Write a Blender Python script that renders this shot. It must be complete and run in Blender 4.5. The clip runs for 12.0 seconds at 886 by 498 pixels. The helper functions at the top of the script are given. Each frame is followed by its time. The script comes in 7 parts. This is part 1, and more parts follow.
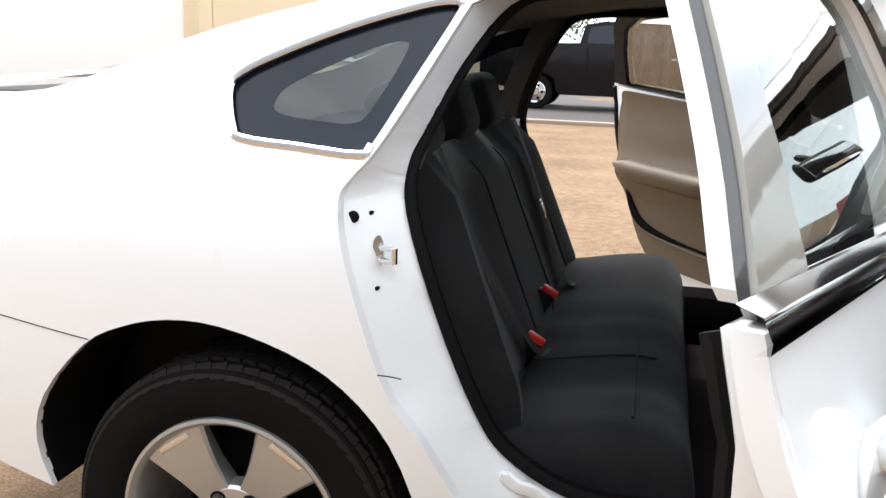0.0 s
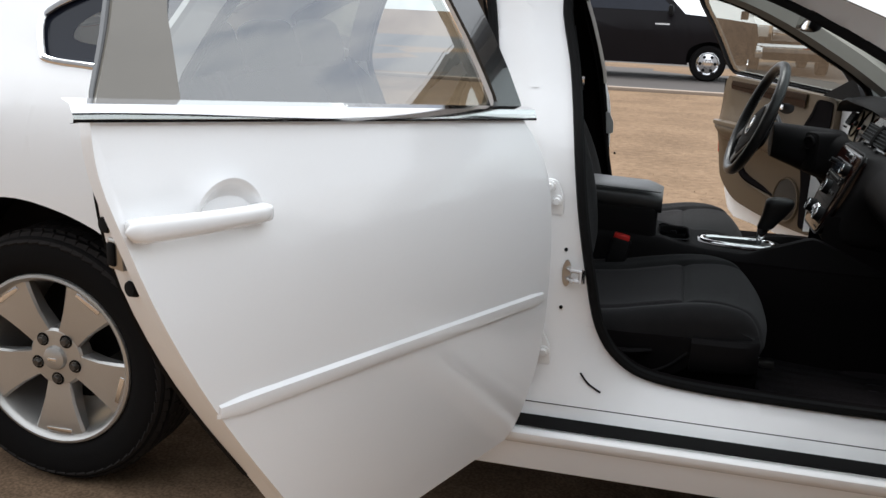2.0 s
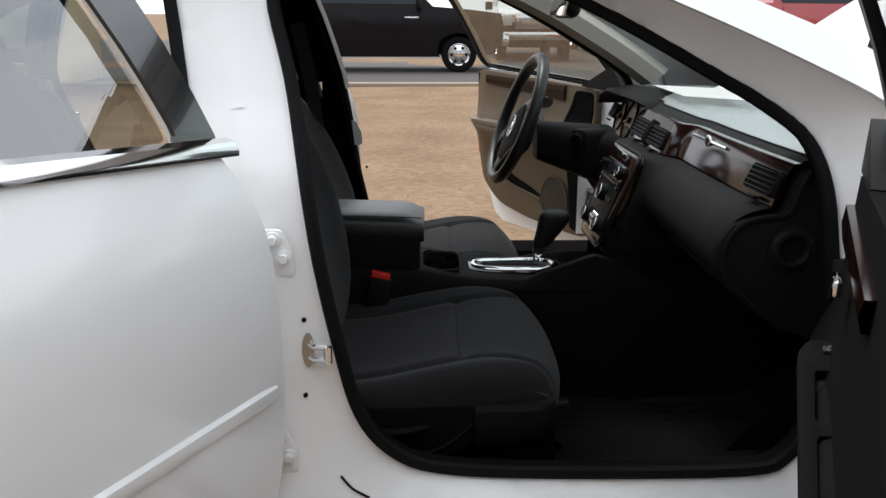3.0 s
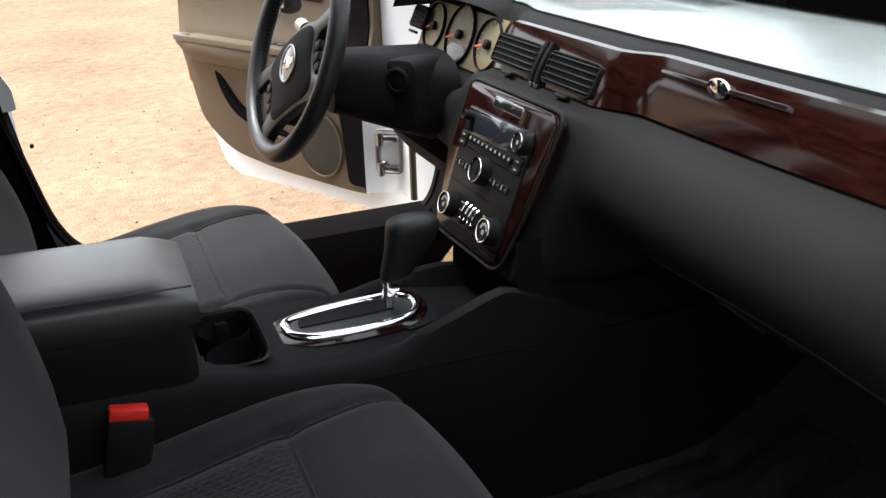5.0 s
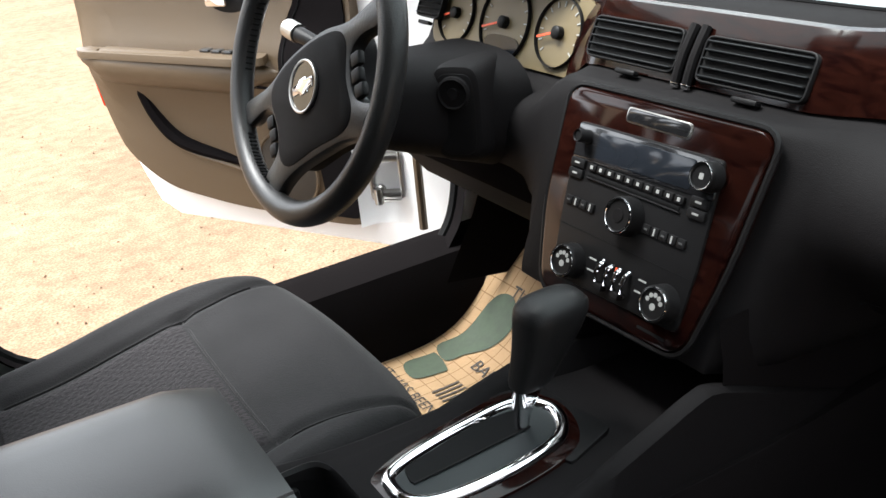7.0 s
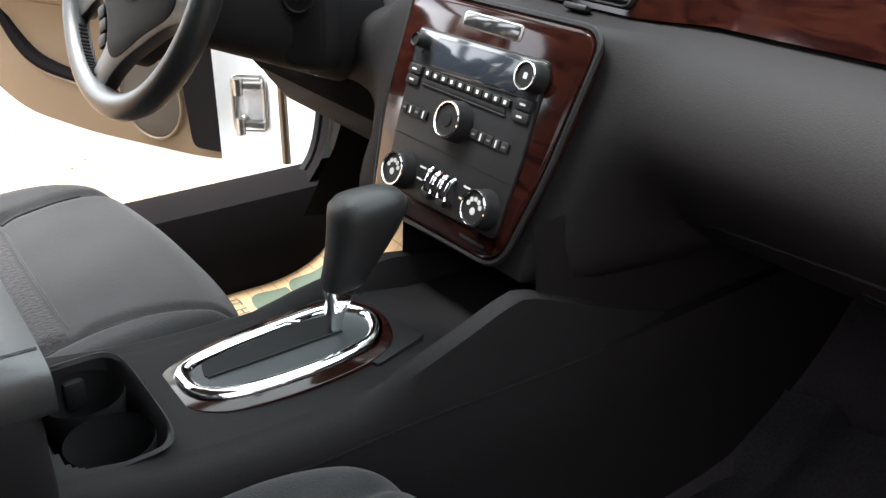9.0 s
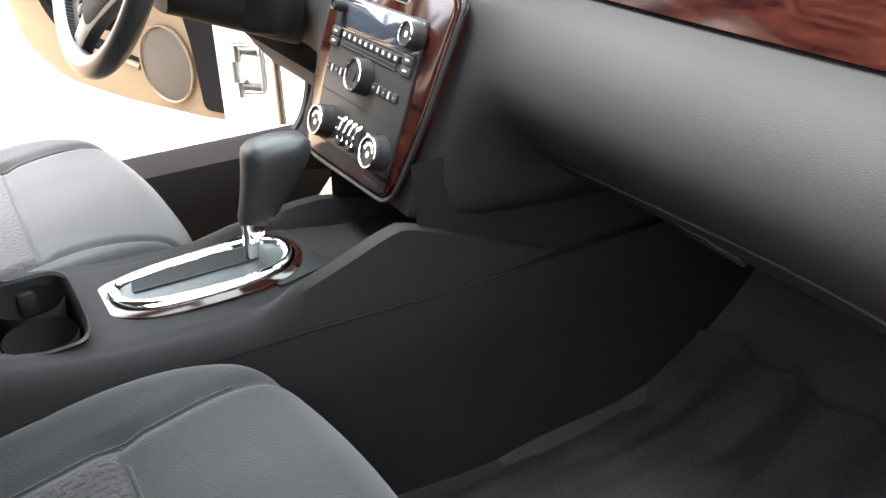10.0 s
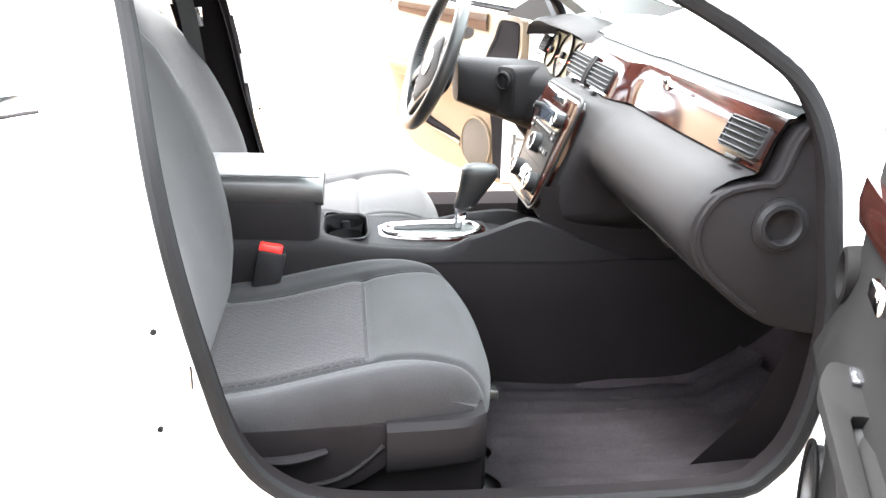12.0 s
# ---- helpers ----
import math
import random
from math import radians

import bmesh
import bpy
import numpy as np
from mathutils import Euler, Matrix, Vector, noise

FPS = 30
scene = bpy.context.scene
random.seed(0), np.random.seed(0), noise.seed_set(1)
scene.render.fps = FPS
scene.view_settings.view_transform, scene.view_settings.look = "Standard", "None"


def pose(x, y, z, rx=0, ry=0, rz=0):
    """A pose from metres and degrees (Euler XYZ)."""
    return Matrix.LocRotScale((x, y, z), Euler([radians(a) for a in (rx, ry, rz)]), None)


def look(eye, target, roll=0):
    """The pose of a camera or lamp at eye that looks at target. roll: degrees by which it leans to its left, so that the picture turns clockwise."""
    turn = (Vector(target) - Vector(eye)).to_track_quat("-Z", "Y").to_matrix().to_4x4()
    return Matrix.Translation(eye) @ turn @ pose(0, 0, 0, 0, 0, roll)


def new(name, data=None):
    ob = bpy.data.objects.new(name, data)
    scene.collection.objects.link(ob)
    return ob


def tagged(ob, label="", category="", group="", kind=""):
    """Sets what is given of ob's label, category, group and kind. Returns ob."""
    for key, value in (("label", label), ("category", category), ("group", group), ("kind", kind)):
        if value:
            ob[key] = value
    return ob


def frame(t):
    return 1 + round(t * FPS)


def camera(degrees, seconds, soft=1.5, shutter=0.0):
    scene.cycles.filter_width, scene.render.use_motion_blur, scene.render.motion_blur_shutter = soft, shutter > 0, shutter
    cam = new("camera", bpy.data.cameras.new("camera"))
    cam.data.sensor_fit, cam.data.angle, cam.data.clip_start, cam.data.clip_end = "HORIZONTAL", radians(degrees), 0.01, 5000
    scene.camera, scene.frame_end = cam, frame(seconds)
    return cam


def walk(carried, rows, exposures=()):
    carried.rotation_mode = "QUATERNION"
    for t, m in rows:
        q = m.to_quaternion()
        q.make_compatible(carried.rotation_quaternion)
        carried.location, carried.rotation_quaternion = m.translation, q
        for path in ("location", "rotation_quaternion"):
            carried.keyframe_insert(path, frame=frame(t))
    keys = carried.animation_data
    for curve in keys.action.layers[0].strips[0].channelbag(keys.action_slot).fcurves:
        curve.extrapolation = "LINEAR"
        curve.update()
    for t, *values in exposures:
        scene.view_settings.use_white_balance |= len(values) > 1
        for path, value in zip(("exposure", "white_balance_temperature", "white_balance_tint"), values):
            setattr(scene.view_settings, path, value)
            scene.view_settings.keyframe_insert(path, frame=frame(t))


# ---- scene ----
cam = camera(53.3, 12.0)
PATH = [
    (0, (0.732, -2.295, 1.255), (0.287, -0.397, 0.808), 1.9),
    (0.5, (0.858, -2.555, 1.248), (0.335, -0.685, 0.766), 1.2),
    (1, (0.984, -2.742, 1.247), (0.442, -0.882, 0.753), 2.0),
    (1.5, (1.214, -2.76, 1.26), (0.632, -0.913, 0.76), 2.2),
    (2, (1.452, -2.664, 1.235), (0.985, -0.791, 0.712), 2.5),
    (2.5, (1.464, -2.448, 1.211), (1.307, -0.536, 0.645), 1.9),
    (3, (1.471, -2.168, 1.23), (1.499, -0.236, 0.713), 0.1),
    (3.5, (1.439, -1.897, 1.252), (1.604, 0.023, 0.719), -2.3),
    (3.7, (1.411, -1.799, 1.261), (1.666, 0.102, 0.693), -1.9),
    (5.3, (1.367, -1.019, 1.203), (2.09, 0.664, 0.401), -2.0),
    (5.5, (1.366, -0.943, 1.201), (2.087, 0.74, 0.394), -2.5),
    (6, (1.36, -0.775, 1.195), (2.096, 0.897, 0.381), -4.5),
    (6.5, (1.339, -0.695, 1.189), (2.115, 0.948, 0.353), -6.1),
    (7, (1.306, -0.642, 1.181), (2.207, 0.929, 0.332), -5.5),
    (7.5, (1.272, -0.611, 1.165), (2.356, 0.845, 0.326), -2.5),
    (7.7, (1.277, -0.622, 1.163), (2.391, 0.804, 0.311), -2.0),
    (9.3, (1.416, -0.738, 1.071), (2.448, 0.728, 0.184), 1.8),
    (9.5, (1.446, -0.776, 1.07), (2.409, 0.726, 0.167), 0.6),
    (10, (1.47, -0.915, 1.1), (2.364, 0.61, 0.165), -1.5),
    (10.5, (1.431, -1.147, 1.129), (2.346, 0.386, 0.227), 0.1),
    (11, (1.45, -1.358, 1.141), (2.229, 0.265, 0.27), 0.8),
    (11.5, (1.482, -1.582, 1.169), (2.018, 0.188, 0.408), 0.7),
    (12, (1.502, -1.809, 1.203), (1.715, 0.065, 0.538), 1.0),
]
EXPOSURES = [(0, 1.65, 5900, 10), (0.5, 1.45, 5900, 10), (1, 1.2, 5900, 10), (1.5, 1.05, 5900, 10), (2, 0.9, 5900, 10), (2.5, 0.85, 5900, 10), (3, 0.9, 5900, 10), (3.5, 1, 5900, 10), (5.5, 2.35, 5900, 10), (6.5, 2.4, 5900, 10), (7.5, 2.4, 5900, 10), (9.5, 4.05, 5900, 10), (10.5, 5.2, 5900, 10), (11, 5.5, 5900, 10), (11.5, 5.55, 5900, 10), (12, 5.2, 5900, 10)]
walk(cam, [(t, look(eye, target, roll)) for t, eye, target, roll in PATH], EXPOSURES)

# ---- world, sun ----
world = bpy.data.worlds.new("world")
scene.world = world
world.use_nodes = True
_nt = world.node_tree
_sky = _nt.nodes.new("ShaderNodeTexSky")
_sky.sky_type = 'NISHITA'
_sky.sun_disc = False
_sky.sun_elevation = radians(62)
_sky.sun_rotation = radians(316)
_sky.altitude = 300
_sky.air_density = 1.0
_sky.dust_density = 3.0
_sky.ozone_density = 1.0
_bg = _nt.nodes["Background"]
_bg.inputs[1].default_value = 0.115
_mix = _nt.nodes.new("ShaderNodeMix")
_mix.data_type = 'RGBA'
_tc = _nt.nodes.new("ShaderNodeTexCoord")
_mp = _nt.nodes.new("ShaderNodeMapping")
_mp.inputs["Scale"].default_value = (1.0, 1.0, 2.6)
_cl = _nt.nodes.new("ShaderNodeTexNoise")
_cl.inputs["Scale"].default_value = 2.2
_cl.inputs["Detail"].default_value = 7
_cl.inputs["Distortion"].default_value = 0.6
_cr = _nt.nodes.new("ShaderNodeValToRGB")
_cr.color_ramp.elements[0].position = 0.16
_cr.color_ramp.elements[1].position = 0.42
_nt.links.new(_tc.outputs["Generated"], _mp.inputs["Vector"])
_nt.links.new(_mp.outputs["Vector"], _cl.inputs["Vector"])
_nt.links.new(_cl.outputs["Fac"], _cr.inputs["Fac"])
_nt.links.new(_cr.outputs["Color"], _mix.inputs[0])
_nt.links.new(_sky.outputs["Color"], _mix.inputs[6])
_mix.inputs[7].default_value = (8.0, 7.9, 7.6, 1)
_nt.links.new(_mix.outputs[2], _bg.inputs["Color"])

sun_data = bpy.data.lights.new("sun", 'SUN')
sun_data.energy = 2.5
sun_data.angle = radians(28)
sun_data.color = (1.0, 0.95, 0.85)
sun = new("sun", sun_data)
# a veiled sun from behind and from the far side of the car
sun.matrix_world = look((-3.3, 3.4, 9.0), (0, 0, 0))

# ---- materials ----
MATS = {}


def material(name, colour, rough=0.5, metal=0.0, vary=0.12, scale=6.0, fine=0.0, fine_scale=300.0, bump=0.0,
             coat=0.0, spec=0.5, rough_vary=0.06, stretch=(1, 1, 1), colour2=None, sheen=0.0):
    """A surface with a large and a fine variation in colour, gloss and relief."""
    m = bpy.data.materials.new(name)
    m.use_nodes = True
    nt = m.node_tree
    b = nt.nodes["Principled BSDF"]
    tc = nt.nodes.new("ShaderNodeTexCoord")
    mp = nt.nodes.new("ShaderNodeMapping")
    mp.inputs["Scale"].default_value = stretch
    nt.links.new(tc.outputs["Object"], mp.inputs["Vector"])
    n1 = nt.nodes.new("ShaderNodeTexNoise")
    n1.inputs["Scale"].default_value = scale
    n1.inputs["Detail"].default_value = 5
    n2 = nt.nodes.new("ShaderNodeTexNoise")
    n2.inputs["Scale"].default_value = fine_scale
    n2.inputs["Detail"].default_value = 3
    for n in (n1, n2):
        nt.links.new(mp.outputs["Vector"], n.inputs["Vector"])
    mix = nt.nodes.new("ShaderNodeMix")
    mix.data_type = 'RGBA'
    nt.links.new(n1.outputs["Fac"], mix.inputs[0])
    c2 = colour2 or tuple(min(1, c * (1 + vary)) for c in colour)
    c1 = colour if colour2 else tuple(c * (1 - vary) for c in colour)
    mix.inputs[6].default_value = (*c1, 1)
    mix.inputs[7].default_value = (*c2, 1)
    last = mix.outputs[2]
    if fine > 0:
        mr = nt.nodes.new("ShaderNodeMapRange")
        mr.inputs[3].default_value = 1 - fine
        mr.inputs[4].default_value = 1 + fine
        nt.links.new(n2.outputs["Fac"], mr.inputs[0])
        mul = nt.nodes.new("ShaderNodeMix")
        mul.data_type, mul.blend_type = 'RGBA', 'MULTIPLY'
        mul.inputs[0].default_value = 1
        nt.links.new(last, mul.inputs[6])
        nt.links.new(mr.outputs[0], mul.inputs[7])
        last = mul.outputs[2]
    nt.links.new(last, b.inputs["Base Color"])
    rr = nt.nodes.new("ShaderNodeMapRange")
    rr.inputs[3].default_value = max(0.0, rough - rough_vary)
    rr.inputs[4].default_value = min(1.0, rough + rough_vary)
    nt.links.new(n1.outputs["Fac"], rr.inputs[0])
    nt.links.new(rr.outputs[0], b.inputs["Roughness"])
    b.inputs["Metallic"].default_value = metal
    b.inputs["Specular IOR Level"].default_value = spec
    if coat:
        b.inputs["Coat Weight"].default_value = coat
        b.inputs["Coat Roughness"].default_value = 0.04
    if sheen:
        b.inputs["Sheen Weight"].default_value = sheen
        b.inputs["Sheen Roughness"].default_value = 0.5
    if bump:
        bp = nt.nodes.new("ShaderNodeBump")
        bp.inputs["Strength"].default_value = bump
        bp.inputs["Distance"].default_value = 0.002
        nt.links.new(n2.outputs["Fac"], bp.inputs["Height"])
        nt.links.new(bp.outputs["Normal"], b.inputs["Normal"])
    MATS[name] = m
    return m


def glass(name, tint, mirror=0.08, rough=0.0):
    m = bpy.data.materials.new(name)
    m.use_nodes = True
    nt = m.node_tree
    nt.nodes.remove(nt.nodes["Principled BSDF"])
    tr = nt.nodes.new("ShaderNodeBsdfTransparent")
    tr.inputs[0].default_value = (*tint, 1)
    gl = nt.nodes.new("ShaderNodeBsdfGlossy")
    gl.inputs["Roughness"].default_value = rough
    lw = nt.nodes.new("ShaderNodeLayerWeight")
    lw.inputs["Blend"].default_value = 0.5
    pw = nt.nodes.new("ShaderNodeMath")
    pw.operation = 'POWER'
    pw.inputs[1].default_value = 3.5
    fr = nt.nodes.new("ShaderNodeMath")
    fr.operation = 'MULTIPLY_ADD'
    fr.inputs[1].default_value, fr.inputs[2].default_value = 0.98 - mirror, mirror
    nt.links.new(lw.outputs["Facing"], pw.inputs[0])
    nt.links.new(pw.outputs[0], fr.inputs[0])
    mx = nt.nodes.new("ShaderNodeMixShader")
    nt.links.new(fr.outputs[0], mx.inputs[0])
    nt.links.new(tr.outputs[0], mx.inputs[1])
    nt.links.new(gl.outputs[0], mx.inputs[2])
    nt.links.new(mx.outputs[0], nt.nodes["Material Output"].inputs[0])
    MATS[name] = m
    return m


PAINT = material("white_paint", (0.85, 0.85, 0.85), 0.22, vary=0.015, scale=3, coat=0.6, fine=0.01, rough_vary=0.04)
TYRE = material("tyre_rubber", (0.0055, 0.0050, 0.0050), 0.85, vary=0.3, scale=9, fine=0.2, bump=0.2, spec=0.12)
# dusty tread, colour also lifted in place of light inside the wheel arch
TREAD = material("lifted_dusty_tread", (0.018, 0.0155, 0.0145), 0.9, vary=0.3, scale=20, fine=0.3, spec=0.2)
RUBBER = material("black_rubber", (0.0045, 0.0045, 0.0047), 0.7, vary=0.25, scale=12, fine=0.2, spec=0.12)
ALLOY = material("alloy_silver", (0.50, 0.49, 0.47), 0.33, metal=0.75, vary=0.06, scale=14, fine=0.05)
DARKMETAL = material("brake_metal", (0.10, 0.09, 0.08), 0.5, metal=0.8, vary=0.3, scale=20)
CHROME = material("chrome", (0.82, 0.82, 0.83), 0.07, metal=1.0, vary=0.03, rough_vary=0.03)
STEEL = material("zinc_steel", (0.40, 0.39, 0.37), 0.3, metal=1.0, vary=0.1, scale=30)
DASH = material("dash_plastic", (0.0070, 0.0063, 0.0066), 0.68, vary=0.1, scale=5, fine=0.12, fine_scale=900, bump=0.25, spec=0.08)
# dash top: pale base colour stands for the sky glare through the windshield
DASHTOP = material("sky_glare_dash_top", (0.150, 0.165, 0.167), 0.24, vary=0.1, scale=5, fine=0.12, fine_scale=900, bump=0.2, spec=0.8)
BLACKPL = material("black_plastic", (0.0075, 0.0072, 0.0075), 0.45, vary=0.15, scale=8, fine=0.15, fine_scale=700, bump=0.15, spec=0.12)
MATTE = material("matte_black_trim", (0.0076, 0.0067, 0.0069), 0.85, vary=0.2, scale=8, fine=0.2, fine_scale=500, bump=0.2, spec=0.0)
GLOSSBLACK = material("gloss_black", (0.012, 0.012, 0.013), 0.12, vary=0.1, coat=0.5)
APPLIQUE = material("satin_black_applique", (0.02, 0.02, 0.02), 0.2, vary=0.1, coat=1.0)
# dark film with its bright sky reflection put into a pale base colour
PILLARFILM = material("sky_glare_pillar_film", (0.17, 0.155, 0.13), 0.34, vary=0.15, scale=3, coat=0.7, metal=0.2)
FABRIC = material("seat_cloth", (0.0160, 0.0156, 0.0162), 0.9, vary=0.55, scale=9, fine=0.25, fine_scale=500, bump=0.5, sheen=0.08, spec=0.08)
INSERT = material("seat_insert_cloth", (0.0165, 0.0150, 0.0160), 0.9, vary=0.16, scale=7, fine=0.5, fine_scale=260, bump=0.8, sheen=0.08, spec=0.1)
CARPET = material("carpet", (0.0170, 0.0142, 0.0155), 0.95, vary=0.3, scale=9, fine=0.6, fine_scale=400, bump=0.9, spec=0.05)
HEADLINER = material("headliner", (0.075, 0.063, 0.055), 0.9, vary=0.06, fine=0.1, fine_scale=600)
PILLAR = material("pillar_trim_plastic", (0.27, 0.25, 0.22), 0.6, vary=0.06, scale=5, fine=0.08, fine_scale=700, bump=0.15)
GRILLE = material("speaker_cloth", (0.026, 0.019, 0.012), 0.8, vary=0.15, scale=8, fine=0.4, fine_scale=600, bump=0.5)
LEATHER = material("armrest_leather", (0.020, 0.020, 0.020), 0.38, vary=0.1, fine=0.10, fine_scale=900, bump=0.10)
WHEELRIM = material("wheel_leather", (0.012, 0.012, 0.012), 0.36, vary=0.1, fine=0.1, fine_scale=500, bump=0.25, spec=0.35)
KNOB = material("knob_leather", (0.009, 0.009, 0.0092), 0.45, vary=0.15, fine=0.1, fine_scale=700, bump=0.2, spec=0.22)
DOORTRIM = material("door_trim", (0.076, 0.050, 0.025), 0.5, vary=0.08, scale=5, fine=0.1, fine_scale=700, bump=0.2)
# near-black copy of the door trim, shade put into its colour
DOORTRIM_SHADE = material("shaded_door_trim", (0.0028, 0.0026, 0.0026), 0.75, vary=0.1, scale=5, fine=0.1, fine_scale=700, bump=0.2, spec=0.05)
BELT = material("belt_webbing", (0.055, 0.055, 0.055), 0.8, vary=0.1, fine=0.4, fine_scale=900, bump=0.5, stretch=(1, 1, 6))
RED = material("red_button", (0.55, 0.02, 0.015), 0.35, vary=0.1)
GAUGE = material("gauge_face", (0.125, 0.095, 0.046), 0.5, vary=0.1)
WHITEMARK = material("white_print", (0.30, 0.30, 0.29), 0.5, vary=0.05)
ORANGE = material("orange_needle", (0.7, 0.08, 0.02), 0.5, vary=0.05)
GATEPL = material("gate_plastic", (0.016, 0.020, 0.021), 0.42, vary=0.15, scale=14, fine=0.1, spec=0.35)
SCREEN = material("dark_display", (0.012, 0.014, 0.018), 0.1, vary=0.1, spec=0.35)
PAPER = material("kraft_paper", (0.42, 0.28, 0.15), 0.85, vary=0.1, scale=12, fine=0.1)
PAPERW = material("white_paper", (0.75, 0.75, 0.74), 0.8, vary=0.03)
INK = material("black_ink", (0.03, 0.025, 0.02), 0.8, vary=0.2)
GREEN = material("green_print", (0.022, 0.034, 0.018), 0.8, vary=0.35, scale=40, fine=0.3, fine_scale=120)
LAMPRED = material("tail_lamp_red", (0.50, 0.026, 0.004), 0.25, vary=0.1, spec=0.04)
LAMPCLEAR = material("lamp_clear", (0.6, 0.58, 0.55), 0.12, vary=0.1, coat=0.6)
GLASS = glass("window_glass", (0.55, 0.58, 0.55), 0.26)
SCREENGLASS = glass("windshield_glass", (0.74, 0.80, 0.78))
PRIVACY = glass("quarter_glass", (0.30, 0.36, 0.37))
CERAMIC = material("ceramic_band", (0.010, 0.012, 0.020), 0.14, vary=0.1, spec=0.3)


def wood_material():
    m = material("wood_veneer", (0.060, 0.010, 0.006), 0.11, vary=0.3, scale=3, coat=0.05, spec=0.25, rough_vary=0.03)
    nt = m.node_tree
    b = nt.nodes["Principled BSDF"]
    tc = nt.nodes.new("ShaderNodeTexCoord")
    mp = nt.nodes.new("ShaderNodeMapping")
    mp.inputs["Scale"].default_value = (9, 1.6, 9)
    wv = nt.nodes.new("ShaderNodeTexNoise")
    wv.inputs["Scale"].default_value = 9
    wv.inputs["Detail"].default_value = 8
    wv.inputs["Distortion"].default_value = 1.6
    cr = nt.nodes.new("ShaderNodeValToRGB")
    cr.color_ramp.elements[0].position, cr.color_ramp.elements[0].color = 0.30, (0.0034, 0.0008, 0.0008, 1)
    cr.color_ramp.elements[1].position, cr.color_ramp.elements[1].color = 0.72, (0.0145, 0.0040, 0.0025, 1)
    nt.links.new(tc.outputs["Object"], mp.inputs["Vector"])
    nt.links.new(mp.outputs["Vector"], wv.inputs["Vector"])
    nt.links.new(wv.outputs["Fac"], cr.inputs["Fac"])
    nt.links.new(cr.outputs["Color"], b.inputs["Base Color"])
    return m


WOOD = wood_material()
SLAT = material("vent_slat_plastic", (0.012, 0.013, 0.014), 0.5, vary=0.1, scale=9, spec=0.12)
MAT = material("mat_carpet", (0.0215, 0.0190, 0.0205), 0.95, vary=0.55, scale=8, fine=0.5, fine_scale=220, bump=0.8, spec=0.05)


def woven(m):
    """Small staggered dashes woven into a cloth."""
    nt = m.node_tree
    b = nt.nodes["Principled BSDF"]
    tc = nt.nodes.new("ShaderNodeTexCoord")
    br = nt.nodes.new("ShaderNodeTexBrick")
    br.inputs["Scale"].default_value = 1.0
    br.inputs["Brick Width"].default_value = 0.016
    br.inputs["Row Height"].default_value = 0.0085
    br.inputs["Mortar Size"].default_value = 0.0032
    br.inputs["Mortar Smooth"].default_value = 0.4
    br.inputs["Color1"].default_value = (0.58, 0.58, 0.58, 1)
    br.inputs["Color2"].default_value = (0.66, 0.66, 0.66, 1)
    br.inputs["Mortar"].default_value = (1.25, 1.25, 1.25, 1)
    nt.links.new(tc.outputs["Object"], br.inputs["Vector"])
    old = b.inputs["Base Color"].links[0].from_socket
    mul = nt.nodes.new("ShaderNodeMix")
    mul.data_type, mul.blend_type = 'RGBA', 'MULTIPLY'
    mul.inputs[0].default_value = 1
    nt.links.new(old, mul.inputs[6])
    nt.links.new(br.outputs["Color"], mul.inputs[7])
    nt.links.new(mul.outputs[2], b.inputs["Base Color"])


woven(INSERT)


def ruled(m, step, width):
    """A fine printed grid on paper."""
    nt = m.node_tree
    b = nt.nodes["Principled BSDF"]
    tc = nt.nodes.new("ShaderNodeTexCoord")
    br = nt.nodes.new("ShaderNodeTexBrick")
    br.offset = 0.0
    br.inputs["Scale"].default_value = 1.0
    br.inputs["Brick Width"].default_value = step
    br.inputs["Row Height"].default_value = step
    br.inputs["Mortar Size"].default_value = width
    br.inputs["Color1"].default_value = (1, 1, 1, 1)
    br.inputs["Color2"].default_value = (1, 1, 1, 1)
    br.inputs["Mortar"].default_value = (0.55, 0.5, 0.42, 1)
    nt.links.new(tc.outputs["Object"], br.inputs["Vector"])
    old = b.inputs["Base Color"].links[0].from_socket
    mul = nt.nodes.new("ShaderNodeMix")
    mul.data_type, mul.blend_type = 'RGBA', 'MULTIPLY'
    mul.inputs[0].default_value = 1
    nt.links.new(old, mul.inputs[6])
    nt.links.new(br.outputs["Color"], mul.inputs[7])
    nt.links.new(mul.outputs[2], b.inputs["Base Color"])


ruled(PAPER, 0.025, 0.0009)


